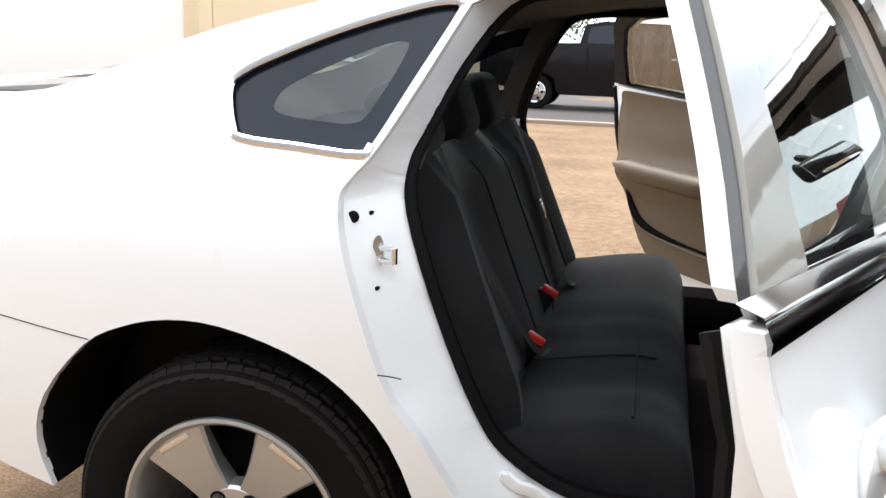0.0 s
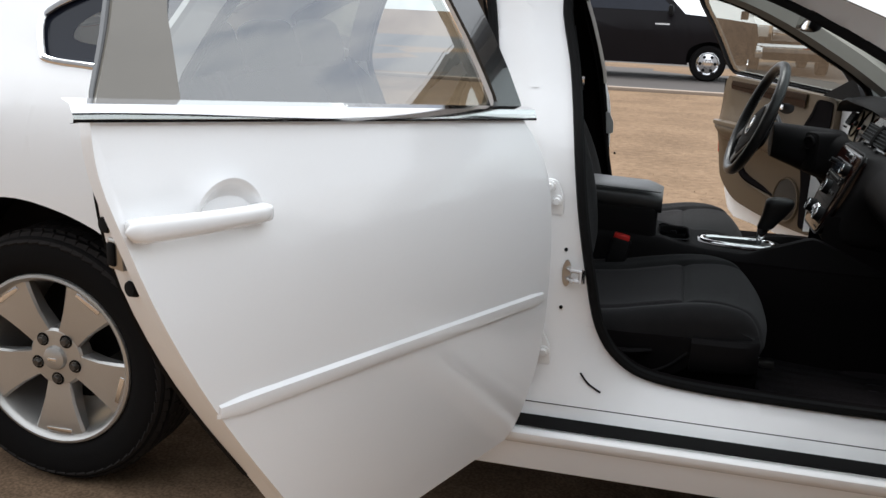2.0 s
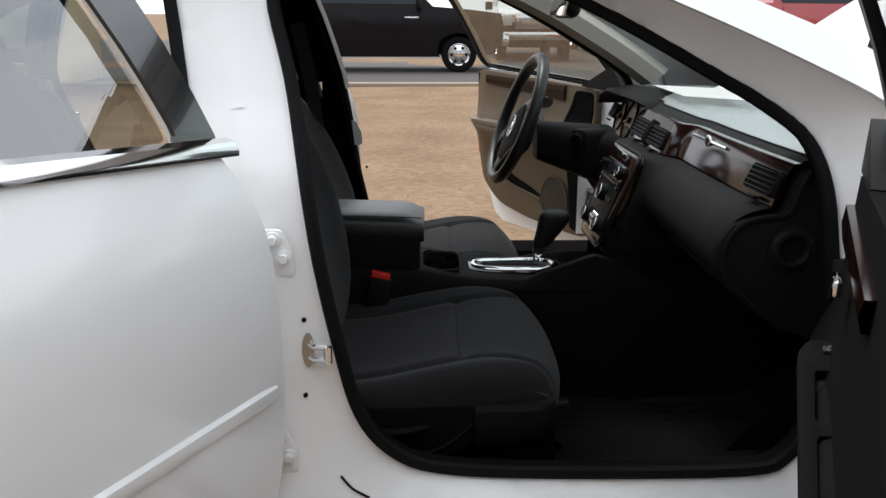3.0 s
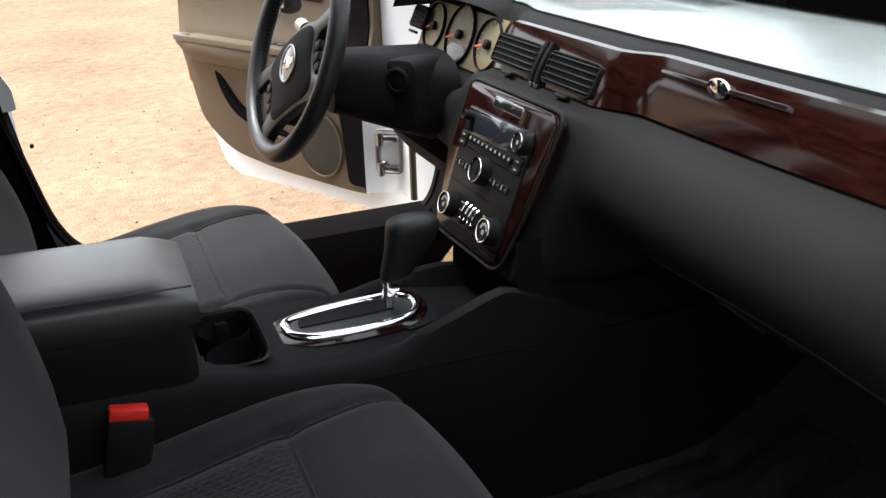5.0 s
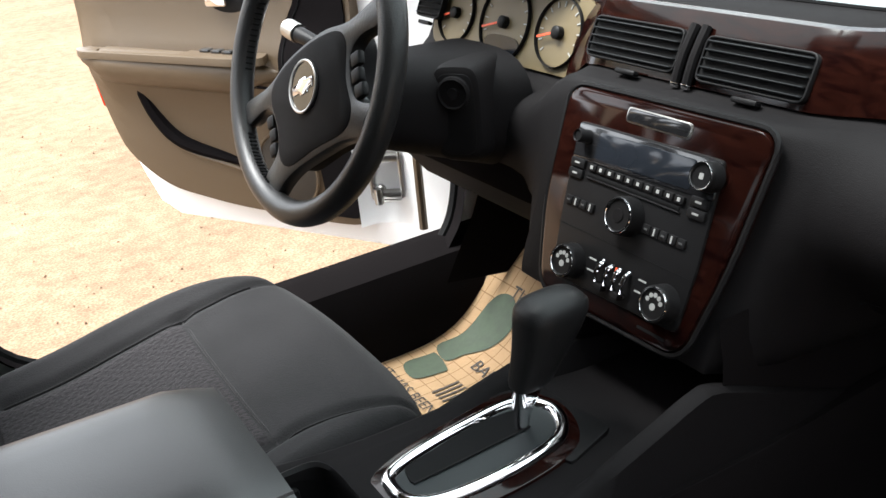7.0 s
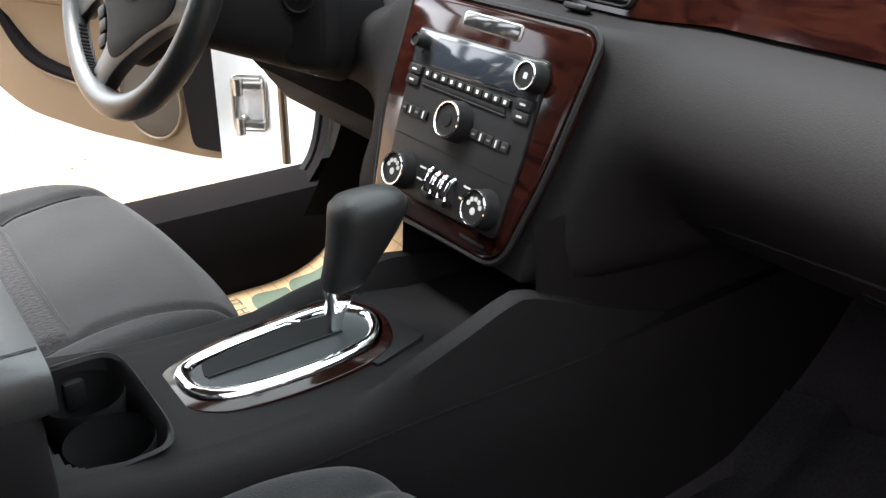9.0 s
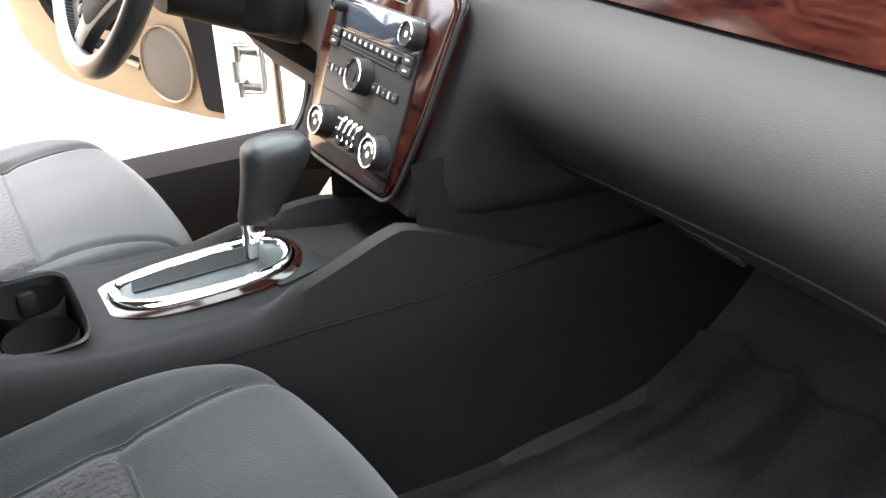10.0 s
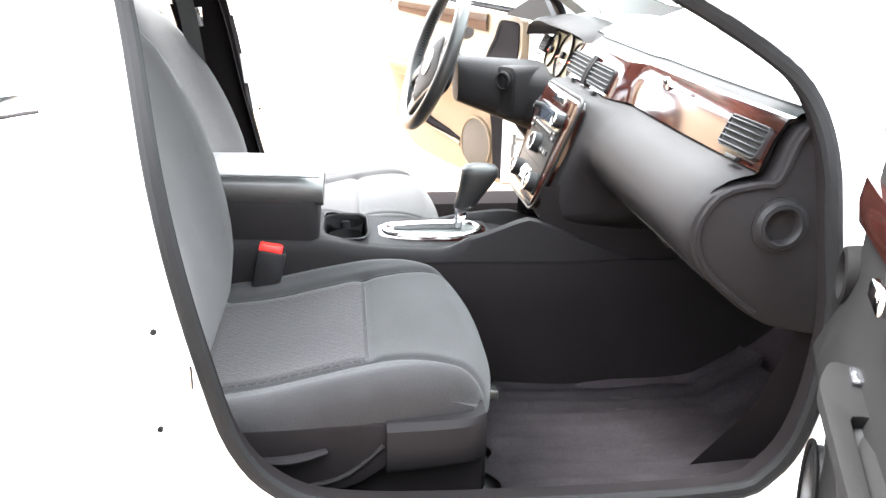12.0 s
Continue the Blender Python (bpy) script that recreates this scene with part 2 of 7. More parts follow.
def sand_material():
    m = material("sandy_dirt", (0.36, 0.25, 0.15), 0.95, spec=0.04, vary=0.2, scale=0.8, fine=0.3, fine_scale=60, bump=0.0)
    nt = m.node_tree
    b = nt.nodes["Principled BSDF"]
    tc = nt.nodes.new("ShaderNodeTexCoord")
    ns = []
    for s, d in ((1.1, 6), (14.0, 8), (120.0, 3)):
        n = nt.nodes.new("ShaderNodeTexNoise")
        n.inputs["Scale"].default_value = s
        n.inputs["Detail"].default_value = d
        nt.links.new(tc.outputs["Object"], n.inputs["Vector"])
        ns.append(n)
    cr = nt.nodes.new("ShaderNodeValToRGB")
    cr.color_ramp.elements[0].position, cr.color_ramp.elements[0].color = 0.30, (0.112, 0.076, 0.049, 1)
    cr.color_ramp.elements[1].position, cr.color_ramp.elements[1].color = 0.70, (0.238, 0.163, 0.105, 1)
    add = nt.nodes.new("ShaderNodeMath")
    add.operation = 'MULTIPLY_ADD'
    add.inputs[1].default_value = 0.5
    half = nt.nodes.new("ShaderNodeMath")
    half.operation = 'MULTIPLY'
    half.inputs[1].default_value = 0.5
    nt.links.new(ns[1].outputs["Fac"], half.inputs[0])
    nt.links.new(ns[0].outputs["Fac"], add.inputs[0])
    nt.links.new(half.outputs[0], add.inputs[2])
    nt.links.new(add.outputs[0], cr.inputs["Fac"])
    sp = nt.nodes.new("ShaderNodeMapRange")
    sp.inputs[1].default_value, sp.inputs[2].default_value = 0.35, 0.65
    sp.inputs[3].default_value, sp.inputs[4].default_value = 0.72, 1.2
    nt.links.new(ns[2].outputs["Fac"], sp.inputs[0])
    mul = nt.nodes.new("ShaderNodeMix")
    mul.data_type, mul.blend_type = 'RGBA', 'MULTIPLY'
    mul.inputs[0].default_value = 1
    nt.links.new(cr.outputs["Color"], mul.inputs[6])
    nt.links.new(sp.outputs[0], mul.inputs[7])
    nt.links.new(mul.outputs[2], b.inputs["Base Color"])
    bp = nt.nodes.new("ShaderNodeBump")
    bp.inputs["Strength"].default_value = 0.8
    bp.inputs["Distance"].default_value = 0.012
    nt.links.new(ns[1].outputs["Fac"], bp.inputs["Height"])
    nt.links.new(bp.outputs["Normal"], b.inputs["Normal"])
    return m


SAND = sand_material()
STUCCO = material("tan_stucco", (0.62, 0.50, 0.34), 0.9, vary=0.06, scale=2, fine=0.12, fine_scale=80, bump=0.5)
GREYWALL = material("grey_block_wall", (0.24, 0.245, 0.255), 0.9, vary=0.12, scale=1.5, fine=0.15, fine_scale=70, bump=0.4)
WHITEWALL = material("white_wall", (0.80, 0.79, 0.76), 0.8, vary=0.03, scale=2, fine=0.04, fine_scale=60)
ASPHALT = material("asphalt", (0.042, 0.035, 0.032), 0.9, vary=0.15, scale=2, fine=0.3, fine_scale=90)
CONCRETE = material("concrete", (0.26, 0.205, 0.16), 0.9, vary=0.12, scale=3, fine=0.15, fine_scale=70)
TRUCKPAINT = material("black_truck_paint", (0.006, 0.0045, 0.0055), 0.3, vary=0.2, scale=4, spec=0.14)
SILVERPAINT = material("silver_truck_paint", (0.42, 0.44, 0.44), 0.25, metal=0.4, vary=0.05, coat=0.6)
REDPAINT = material("red_truck_paint", (0.30, 0.02, 0.02), 0.25, vary=0.1, coat=0.6)
LEAF = material("tree_leaf", (0.05, 0.08, 0.03), 0.7, vary=0.4, scale=3)
BARK = material("tree_bark", (0.12, 0.085, 0.06), 0.9, vary=0.3, scale=9, fine=0.3, fine_scale=60)

# ---- tools ----


def part(name, bm, mat, parent, label="", sharp=38, smooth=True):
    """Links a bmesh as one mesh object under a thing or a part."""
    bmesh.ops.recalc_face_normals(bm, faces=bm.faces[:])
    me = bpy.data.meshes.new(name)
    bm.to_mesh(me)
    bm.free()
    me.materials.append(mat)
    if smooth:
        me.polygons.foreach_set("use_smooth", [True] * len(me.polygons))
        me.set_sharp_from_angle(angle=radians(sharp))
    ob = new(name, me)
    if parent is not None:
        ob.parent = parent
    if label:
        ob["label"] = label
    return ob


def thing(name, label, category, at=(0, 0, 0), group="", kind=""):
    ob = new(name)
    ob.empty_display_size = 0.1
    ob.location = at
    return tagged(ob, label, category, group, kind)


def spline(pts, n=6, closed=False):
    """Catmull-Rom through the points, n steps between two of them. A point with a third value 1 is a corner (2D points)."""
    pts = [tuple(p) for p in pts]
    m = len(pts)
    out = []
    for i in range(m if closed else m - 1):
        p0 = pts[(i - 1) % m] if (closed or i > 0) else pts[i]
        p1, p2 = pts[i], pts[(i + 1) % m]
        p3 = pts[(i + 2) % m] if (closed or i + 2 < m) else p2
        for k in range(n):
            t = k / n
            out.append(tuple(0.5 * (2 * b + (c - a) * t + (2 * a - 5 * b + 4 * c - d) * t * t + (3 * b - a - 3 * c + d) * t ** 3)
                             for a, b, c, d in zip(p0, p1, p2, p3)))
    if not closed:
        out.append(pts[-1])
    return out


def lerp_table(table, x):
    if x <= table[0][0]:
        return table[0][1]
    for (a, va), (b, vb) in zip(table, table[1:]):
        if x <= b:
            t = (x - a) / (b - a)
            return va + (vb - va) * t
    return table[-1][1]


SMOOTHED = {}


def smooth_table(key, table, x):
    """A smooth curve through a table of (x, value)."""
    if key not in SMOOTHED:
        SMOOTHED[key] = spline(table, 8)
    return lerp_table(SMOOTHED[key], x)


def sheet(outer, holes, step, place, rim=None, cuts=(True, True)):
    """A pressed sheet: an outline with holes in a plane, cut into a net, and bent by place(a, b).
    rim(a, b): where its edges are folded to."""
    bm = bmesh.new()
    for loop in (outer, *holes):
        vs = [bm.verts.new((p[0], 0, p[1])) for p in loop]
        for i in range(len(vs)):
            bm.edges.new((vs[i], vs[(i + 1) % len(vs)]))
    bmesh.ops.triangle_fill(bm, use_beauty=True, use_dissolve=False, edges=bm.edges[:], normal=(0, -1, 0))
    xs, zs = [p[0] for p in outer], [p[1] for p in outer]
    for lo, hi, no, use in ((min(xs), max(xs), (1, 0, 0), cuts[0]), (min(zs), max(zs), (0, 0, 1), cuts[1])):
        k = math.floor(lo / step) + 1
        while use and k * step < hi - 1e-6:
            co = (k * step, 0, 0) if no[0] else (0, 0, k * step)
            bmesh.ops.bisect_plane(bm, geom=bm.verts[:] + bm.edges[:] + bm.faces[:], dist=1e-5, plane_co=co, plane_no=no)
            k += 1
    ab = {v: (v.co.x, v.co.z) for v in bm.verts}
    edges = [e for e in bm.edges if e.is_boundary]
    if rim:
        got = bmesh.ops.extrude_edge_only(bm, edges=edges)["geom"]
        for v in got:
            if isinstance(v, bmesh.types.BMVert):
                a, b = v.co.x, v.co.z
                v.co = rim(a, b)
    for v, (a, b) in ab.items():
        v.co = place(a, b)
    return bm


def tube(bm, pts, r, n=8, closed=False, flat=1.0, up=(0, 0, 1)):
    """A round bar along the points; flat squeezes it towards up."""
    pts = [Vector(p) for p in pts]
    rings = []
    for i, p in enumerate(pts):
        a = pts[i - 1] if (closed or i) else pts[i]
        b = pts[(i + 1) % len(pts)] if (closed or i + 1 < len(pts)) else pts[i]
        d = (b - a).normalized() if (b - a).length > 1e-9 else Vector((1, 0, 0))
        s = d.cross(Vector(up))
        s = s.normalized() if s.length > 1e-4 else d.cross(Vector((0, 1, 0.01))).normalized()
        w = s.cross(d).normalized()
        rr = r[i] if isinstance(r, (list, tuple)) else r
        rings.append([bm.verts.new(p + s * rr * math.cos(2 * math.pi * k / n) + w * rr * flat * math.sin(2 * math.pi * k / n)) for k in range(n)])
    m = len(rings)
    for i in range(m if closed else m - 1):
        a, b = rings[i], rings[(i + 1) % m]
        for k in range(n):
            bm.faces.new((a[k], a[(k + 1) % n], b[(k + 1) % n], b[k]))
    if not closed:
        bm.faces.new(rings[0][::-1])
        bm.faces.new(rings[-1])
    return bm


def loft(bm, loops, closed=True, caps=True):
    """Quads between loops of equally many points."""
    vs = [[bm.verts.new(p) for p in loop] for loop in loops]
    for a, b in zip(vs, vs[1:]):
        n = len(a)
        for k in range(n if closed else n - 1):
            bm.faces.new((a[k], a[(k + 1) % n], b[(k + 1) % n], b[k]))
    if caps and closed:
        bm.faces.new(vs[0][::-1])
        bm.faces.new(vs[-1])
    return bm


def net(bm, rows):
    """An open sheet through rows of points."""
    return loft(bm, rows, closed=False, caps=False)


def box(bm, size, m=None, bevel=0.0, seg=2):
    """A box with rounded edges about the origin of m."""
    got = bmesh.ops.create_cube(bm, size=1.0)
    vs = got["verts"]
    for v in vs:
        v.co = Vector((v.co.x * size[0], v.co.y * size[1], v.co.z * size[2]))
    if bevel:
        es = list({e for v in vs for e in v.link_edges})
        fs = list({f for v in vs for f in v.link_faces})
        got = bmesh.ops.bevel(bm, geom=vs + es + fs, offset=bevel, segments=seg, profile=0.5, affect='EDGES')
        vs = list({v for f in got["faces"] for v in f.verts} | {v for v in vs if v.is_valid})
    if m is not None:
        bmesh.ops.transform(bm, matrix=m, verts=vs)
    return bm


def lathe(bm, profile, m, n=32):
    """Turns (radius, height) round the z axis of m."""
    rings = []
    for r, h in profile:
        if r < 1e-6:
            rings.append([bm.verts.new(m @ Vector((0, 0, h)))])
        else:
            rings.append([bm.verts.new(m @ Vector((r * math.cos(2 * math.pi * k / n), r * math.sin(2 * math.pi * k / n), h))) for k in range(n)])
    for a, b in zip(rings, rings[1:]):
        for k in range(n):
            k2 = (k + 1) % n
            if len(a) == 1 and len(b) == 1:
                continue
            if len(a) == 1:
                bm.faces.new((a[0], b[k], b[k2]))
            elif len(b) == 1:
                bm.faces.new((a[k], a[k2], b[0]))
            else:
                bm.faces.new((a[k], a[k2], b[k2], b[k]))
    return bm


def prism(bm, outline, depth, m, holes=(), bevel=0.0):
    """An outline in the xy plane of m, made solid downwards in z by depth; its upper edge may be rounded."""
    b2 = bmesh.new()
    for loop in (outline, *holes):
        vs = [b2.verts.new((p[0], p[1], 0)) for p in loop]
        for i in range(len(vs)):
            b2.edges.new((vs[i], vs[(i + 1) % len(vs)]))
    bmesh.ops.triangle_fill(b2, use_beauty=True, use_dissolve=not holes, edges=b2.edges[:], normal=(0, 0, 1))
    got = bmesh.ops.extrude_face_region(b2, geom=b2.faces[:])["geom"]
    top = [v for v in got if isinstance(v, bmesh.types.BMVert)]
    for v in b2.verts:
        if v not in top:
            v.co.z -= depth
    bmesh.ops.recalc_face_normals(b2, faces=b2.faces[:])
    if bevel:
        tops = set(top)
        es = [e for e in b2.edges if e.verts[0] in tops and e.verts[1] in tops and any(abs(f.normal.z) < 0.5 for f in e.link_faces)]
        bmesh.ops.bevel(b2, geom=es, offset=bevel, segments=2, profile=0.5, affect='EDGES')
    bmesh.ops.transform(b2, matrix=m, verts=b2.verts[:])
    me = bpy.data.meshes.new("tmp")
    b2.to_mesh(me)
    b2.free()
    bm.from_mesh(me)
    bpy.data.meshes.remove(me)
    return bm


def ring2(rx, ry, n=32, power=2.0, cx=0, cy=0):
    """A rounded outline: an ellipse, or squarer with a higher power."""
    out = []
    for k in range(n):
        a = 2 * math.pi * k / n
        c, s = math.cos(a), math.sin(a)
        out.append((cx + rx * math.copysign(abs(c) ** (2 / power), c), cy + ry * math.copysign(abs(s) ** (2 / power), s)))
    return out


def rounded(pts, r, n=4):
    """A polygon with rounded corners."""
    out = []
    m = len(pts)
    for i in range(m):
        p0, p1, p2 = Vector(pts[i - 1]), Vector(pts[i]), Vector(pts[(i + 1) % m])
        a, b = (p0 - p1), (p2 - p1)
        d = min(r, a.length * 0.45, b.length * 0.45)
        a, b = p1 + a.normalized() * d, p1 + b.normalized() * d
        for k in range(n + 1):
            t = k / n
            q = a * (1 - t) ** 2 + p1 * 2 * t * (1 - t) + b * t * t
            out.append((q.x, q.y))
    return out

# ---- ground and surroundings ----
ground_bm = bmesh.new()
bmesh.ops.create_grid(ground_bm, x_segments=60, y_segments=60, size=60)
for v in ground_bm.verts:
    d = math.hypot(v.co.x - 1, v.co.y)
    v.co.z = (noise.noise(v.co * 0.25) * 0.05) * min(1, max(0, d - 4) / 8) - 0.001
    if abs(v.co.x) > 59 or abs(v.co.y) > 59:
        v.co.x *= 12
        v.co.y *= 12
ground = part("ground", ground_bm, SAND, None)
tagged(ground, "dry sandy dirt lot with small stones", "ground", kind="structure")

def step01(x):
    x = max(0.0, min(1.0, x))
    return x * x * (3 - 2 * x)


# ---- the car's shape ----
HALF = [(0.18, 0.84), (0.26, 0.885), (0.38, 0.905), (0.55, 0.922), (0.72, 0.925), (0.86, 0.915), (0.95, 0.898), (1.03, 0.862),
        (1.09, 0.828), (1.18, 0.782), (1.28, 0.728), (1.36, 0.672), (1.44, 0.58)]


def half_width(x, z):
    w = smooth_table("half", HALF, z)
    if x < -0.25:
        w -= 0.16 * ((-0.25 - x) / 0.85) ** 2
    if x > 2.6:
        w -= 0.20 * ((x - 2.6) / 1.0) ** 2
    return w


def sy(s, w):
    """Across the car: the far side stands a little closer to the middle of the world."""
    return s * w if s < 0 else w - 0.08


ARCH = [(-0.380, 0.373), (-0.402, 0.473), (-0.372, 0.575), (-0.275, 0.689), (-0.193, 0.734), (-0.099, 0.757), (0.006, 0.755),
        (0.138, 0.720), (0.239, 0.665), (0.325, 0.570), (0.380, 0.430), (0.403, 0.290)]
FARCH = [(2.425, 0.29), (2.45, 0.46), (2.53, 0.61), (2.66, 0.71), (2.807, 0.745), (2.95, 0.71), (3.08, 0.61), (3.16, 0.46), (3.18, 0.36)]
OUTLINE = ([(-1.00, 0.52), (-0.80, 0.483), (-0.58, 0.425)] + spline(ARCH, 3) + [(0.556, 0.278), (0.73, 0.262), (1.05, 0.250), (2.05, 0.262)]
           + spline(FARCH, 3) + [(3.5, 0.42), (3.62, 0.6), (3.58, 0.80), (3.42, 0.90), (3.1, 0.965), (2.8, 1.005), (2.55, 1.025)]
           + spline([(2.45, 1.03), (2.38, 1.05), (2.187, 1.160), (2.04, 1.225), (1.85, 1.303), (1.65, 1.372), (1.45, 1.412), (1.1, 1.436), (0.7, 1.425),
                     (0.45, 1.395), (0.2, 1.352), (-0.08, 1.278), (-0.253, 1.207), (-0.42, 1.150), (-0.61, 1.138), (-0.81, 1.132), (-0.96, 1.105)], 3)
           + [(-1.04, 0.97), (-1.07, 0.75)])
OPENING = (spline([(0.395, 1.332), (0.325, 1.189), (0.262, 1.072), (0.226, 1.025), (0.213, 0.985), (0.242, 0.867), (0.315, 0.673), (0.380, 0.585), (0.446, 0.483), (0.505, 0.400)], 6)
           + [(0.535, 0.366), (0.58, 0.355), (1.15, 0.350), (2.12, 0.352)]
           + spline([(2.16, 0.37), (2.21, 0.46), (2.235, 0.70), (2.25, 0.90), (2.235, 1.02), (2.18, 1.090), (2.05, 1.160), (1.85, 1.250), (1.65, 1.327), (1.45, 1.375),
                     (1.1, 1.402), (0.7, 1.395), (0.48, 1.372)], 6))
REAR_SEAL = spline([(0.452, 1.336), (0.377, 1.229), (0.324, 1.109), (0.302, 1.036), (0.312, 0.955), (0.383, 0.766), (0.455, 0.605), (0.513, 0.523), (0.623, 0.458), (0.76, 0.437),
                    (0.99, 0.432), (1.08, 0.47), (1.115, 0.60), (1.105, 0.80), (1.08, 1.0), (1.03, 1.25), (0.99, 1.345), (0.91, 1.372), (0.70, 1.368), (0.53, 1.362)], 4, True)
FRONT_SEAL = spline([(1.202, 1.270), (1.238, 1.128), (1.263, 1.0), (1.289, 0.836), (1.319, 0.690), (1.350, 0.572), (1.402, 0.500), (1.487, 0.464), (1.69, 0.452), (2.01, 0.455),
                     (2.082, 0.486), (2.119, 0.560), (2.134, 0.687), (2.130, 0.82), (2.119, 0.95), (2.092, 1.028), (2.028, 1.083), (1.94, 1.135), (1.79, 1.220), (1.645, 1.288),
                     (1.50, 1.332), (1.36, 1.352), (1.24, 1.340)], 4, True)
QUARTER = spline([(-0.034, 1.170), (-0.008, 1.203), (0.077, 1.245), (0.183, 1.288), (0.300, 1.325), (0.362, 1.335), (0.372, 1.318), (0.308, 1.189), (0.255, 1.085), (0.235, 1.066),
                  (0.120, 1.073), (0.015, 1.081), (-0.012, 1.100)], 4, True)


def nearest(loop, a, b):
    """Distance of a point from a closed line."""
    q = np.array(loop)
    d = np.roll(q, -1, 0) - q
    v = np.array((a, b)) - q
    t = np.clip((v * d).sum(1) / np.maximum((d * d).sum(1), 1e-12), 0, 1)
    return float(np.sqrt(((v - d * t[:, None]) ** 2).sum(1)).min())


car = thing("sedan", "white four-door sedan with all its doors open, parked on dirt", "car")


def body_side(s):
    """One pressed side of the body with its wheel arches, door opening and quarter window; s is -1 for the right side."""
    skin = sheet(OUTLINE, (OPENING, QUARTER), 0.07, lambda a, b: Vector((a, sy(s, half_width(a, b)), b)),
                 rim=lambda a, b: Vector((a, sy(s, half_width(a, b) - (0.018 if b < 0.77 and (abs(a) < 0.415 or 2.41 < a < 3.2) and nearest(OPENING, a, b) > 0.01 else (0.078 if b > 1.0 and nearest(OPENING, a, b) > 0.01 and nearest(QUARTER, a, b) > 0.01 else 0.048))), b)))
    shell = part("body_side", skin, PAINT, car)

    # the driver's middle pillar stands further back
    front_seal = [(a + 0.012 * step01((a - 1.75) / 0.3) * (1 - step01((b - 0.70) / 0.2)), b) for a, b in FRONT_SEAL] if s < 0 else [(a - 0.078 * (1 - step01((a - 1.36) / 0.26)), b) for a, b in FRONT_SEAL]

    def inner(a, b):
        d, e = min(nearest(REAR_SEAL, a, b), nearest(front_seal, a, b)), nearest(OPENING, a, b)
        return Vector((a, sy(s, half_width(a, b) - 0.032 - 0.108 * min(1.0, 1.06 * e / max(1e-6, d + e))), b))
    frame_bm = sheet(OPENING, (REAR_SEAL, front_seal), 0.03, inner, rim=lambda a, b: inner(a, b) - Vector((0, s * 0.008, 0)))
    part("door_frame", frame_bm, PAINT, shell)
    for loop in (REAR_SEAL, front_seal):
        bm = bmesh.new()
        tube(bm, [inner(a, b) + Vector((0, s * 0.004, 0)) for a, b in loop], 0.0115, 8, closed=True, up=(0, 1, 0))
        part("door_seal", bm, RUBBER, shell)
        cx, cz = sum(p[0] for p in loop) / len(loop), sum(p[1] for p in loop) / len(loop)
        ring = loop + loop[:1]
        bm = net(bmesh.new(), [[inner(a, b) - Vector((0, s * d, 0)) + Vector(((cx - a) * k, 0, (cz - b) * k)) for a, b in ring] for d, k in ((0.0, 0.0), (0.010, 0.007), (0.022, 0.010), (0.034, 0.008))])
        part("inner_lining", bm, MATTE, shell)
    # the dark strip along the sill
    bm = bmesh.new()
    xs = [0.56 + 1.58 * k / 40 for k in range(41)]
    net(bm, [[Vector((x, sy(s, half_width(x, z) - 0.012 - d), z + 0.012 * (x - 0.56) / 1.58)) for x in xs] for z, d in ((0.353, 0.0), (0.358, -0.004), (0.368, 0.008), (0.374, 0.022))])
    part("sill_strip", bm, RUBBER, shell)
    bm = net(bmesh.new(), [[Vector((x, sy(s, half_width(x, z) + d), z + 0.012 * (x - 0.56) / 1.58)) for x in xs] for z, d in ((0.351, -0.010), (0.350, 0.002), (0.344, 0.010), (0.334, 0.013), (0.324, 0.010), (0.317, 0.003), (0.312, -0.004))])
    part("sill_step", bm, PAINT, shell)
    # press line of the rocker flange and the drain slot in the lower jamb
    bm = tube(bmesh.new(), [Vector((x, sy(s, half_width(x, 0.385) - 0.052), 0.397 + 0.012 * (x - 0.56) / 1.58)) for x in xs[14:]], 0.0012, 5)
    part("flange_seam", bm, RUBBER, shell)
    bm = tube(bmesh.new(), [inner(a, b) + Vector((0, s * 0.003, 0)) for a, b in spline([(1.318, 0.470), (1.338, 0.448), (1.366, 0.432)], 5)], 0.0022, 5, up=(0, 1, 0))
    part("drain_slot", bm, RUBBER, shell)
    # quarter window
    mid = [(sum(p[0] for p in QUARTER) / len(QUARTER)), (sum(p[1] for p in QUARTER) / len(QUARTER))]

    def shrink(k):
        return [(mid[0] + (p[0] - mid[0]) * k, mid[1] + (p[1] - mid[1]) * k) for p in QUARTER]
    lens = spline([(0.055, 1.140), (0.075, 1.175), (0.150, 1.215), (0.230, 1.250), (0.285, 1.262), (0.285, 1.235), (0.245, 1.150), (0.215, 1.118), (0.15, 1.118), (0.08, 1.125)], 3, True)
    bm = sheet(shrink(0.995), (lens,), 0.08, lambda a, b: Vector((a, sy(s, half_width(a, b) - 0.012), b)))
    band = part("quarter_window", bm, CERAMIC, shell)
    bm = sheet(lens, (), 0.08, lambda a, b: Vector((a, sy(s, half_width(a, b) - 0.0125), b)))
    pane = part("pane", bm, PRIVACY, band)
    pane.visible_shadow = False
    bm = bmesh.new()
    low = [p for p in QUARTER if not (p[0] > 0.262 and p[1] < 1.325)]
    i0 = max(range(len(low)), key=lambda i: math.hypot(low[i][0] - low[i - 1][0], low[i][1] - low[i - 1][1]))
    low = low[i0:] + low[:i0]
    tube(bm, [(a, sy(s, half_width(a, b) + 0.001), b) for a, b in low], 0.0085, 8, up=(0, 1, 0), flat=0.7)
    part("chrome_trim", bm, CHROME, shell)
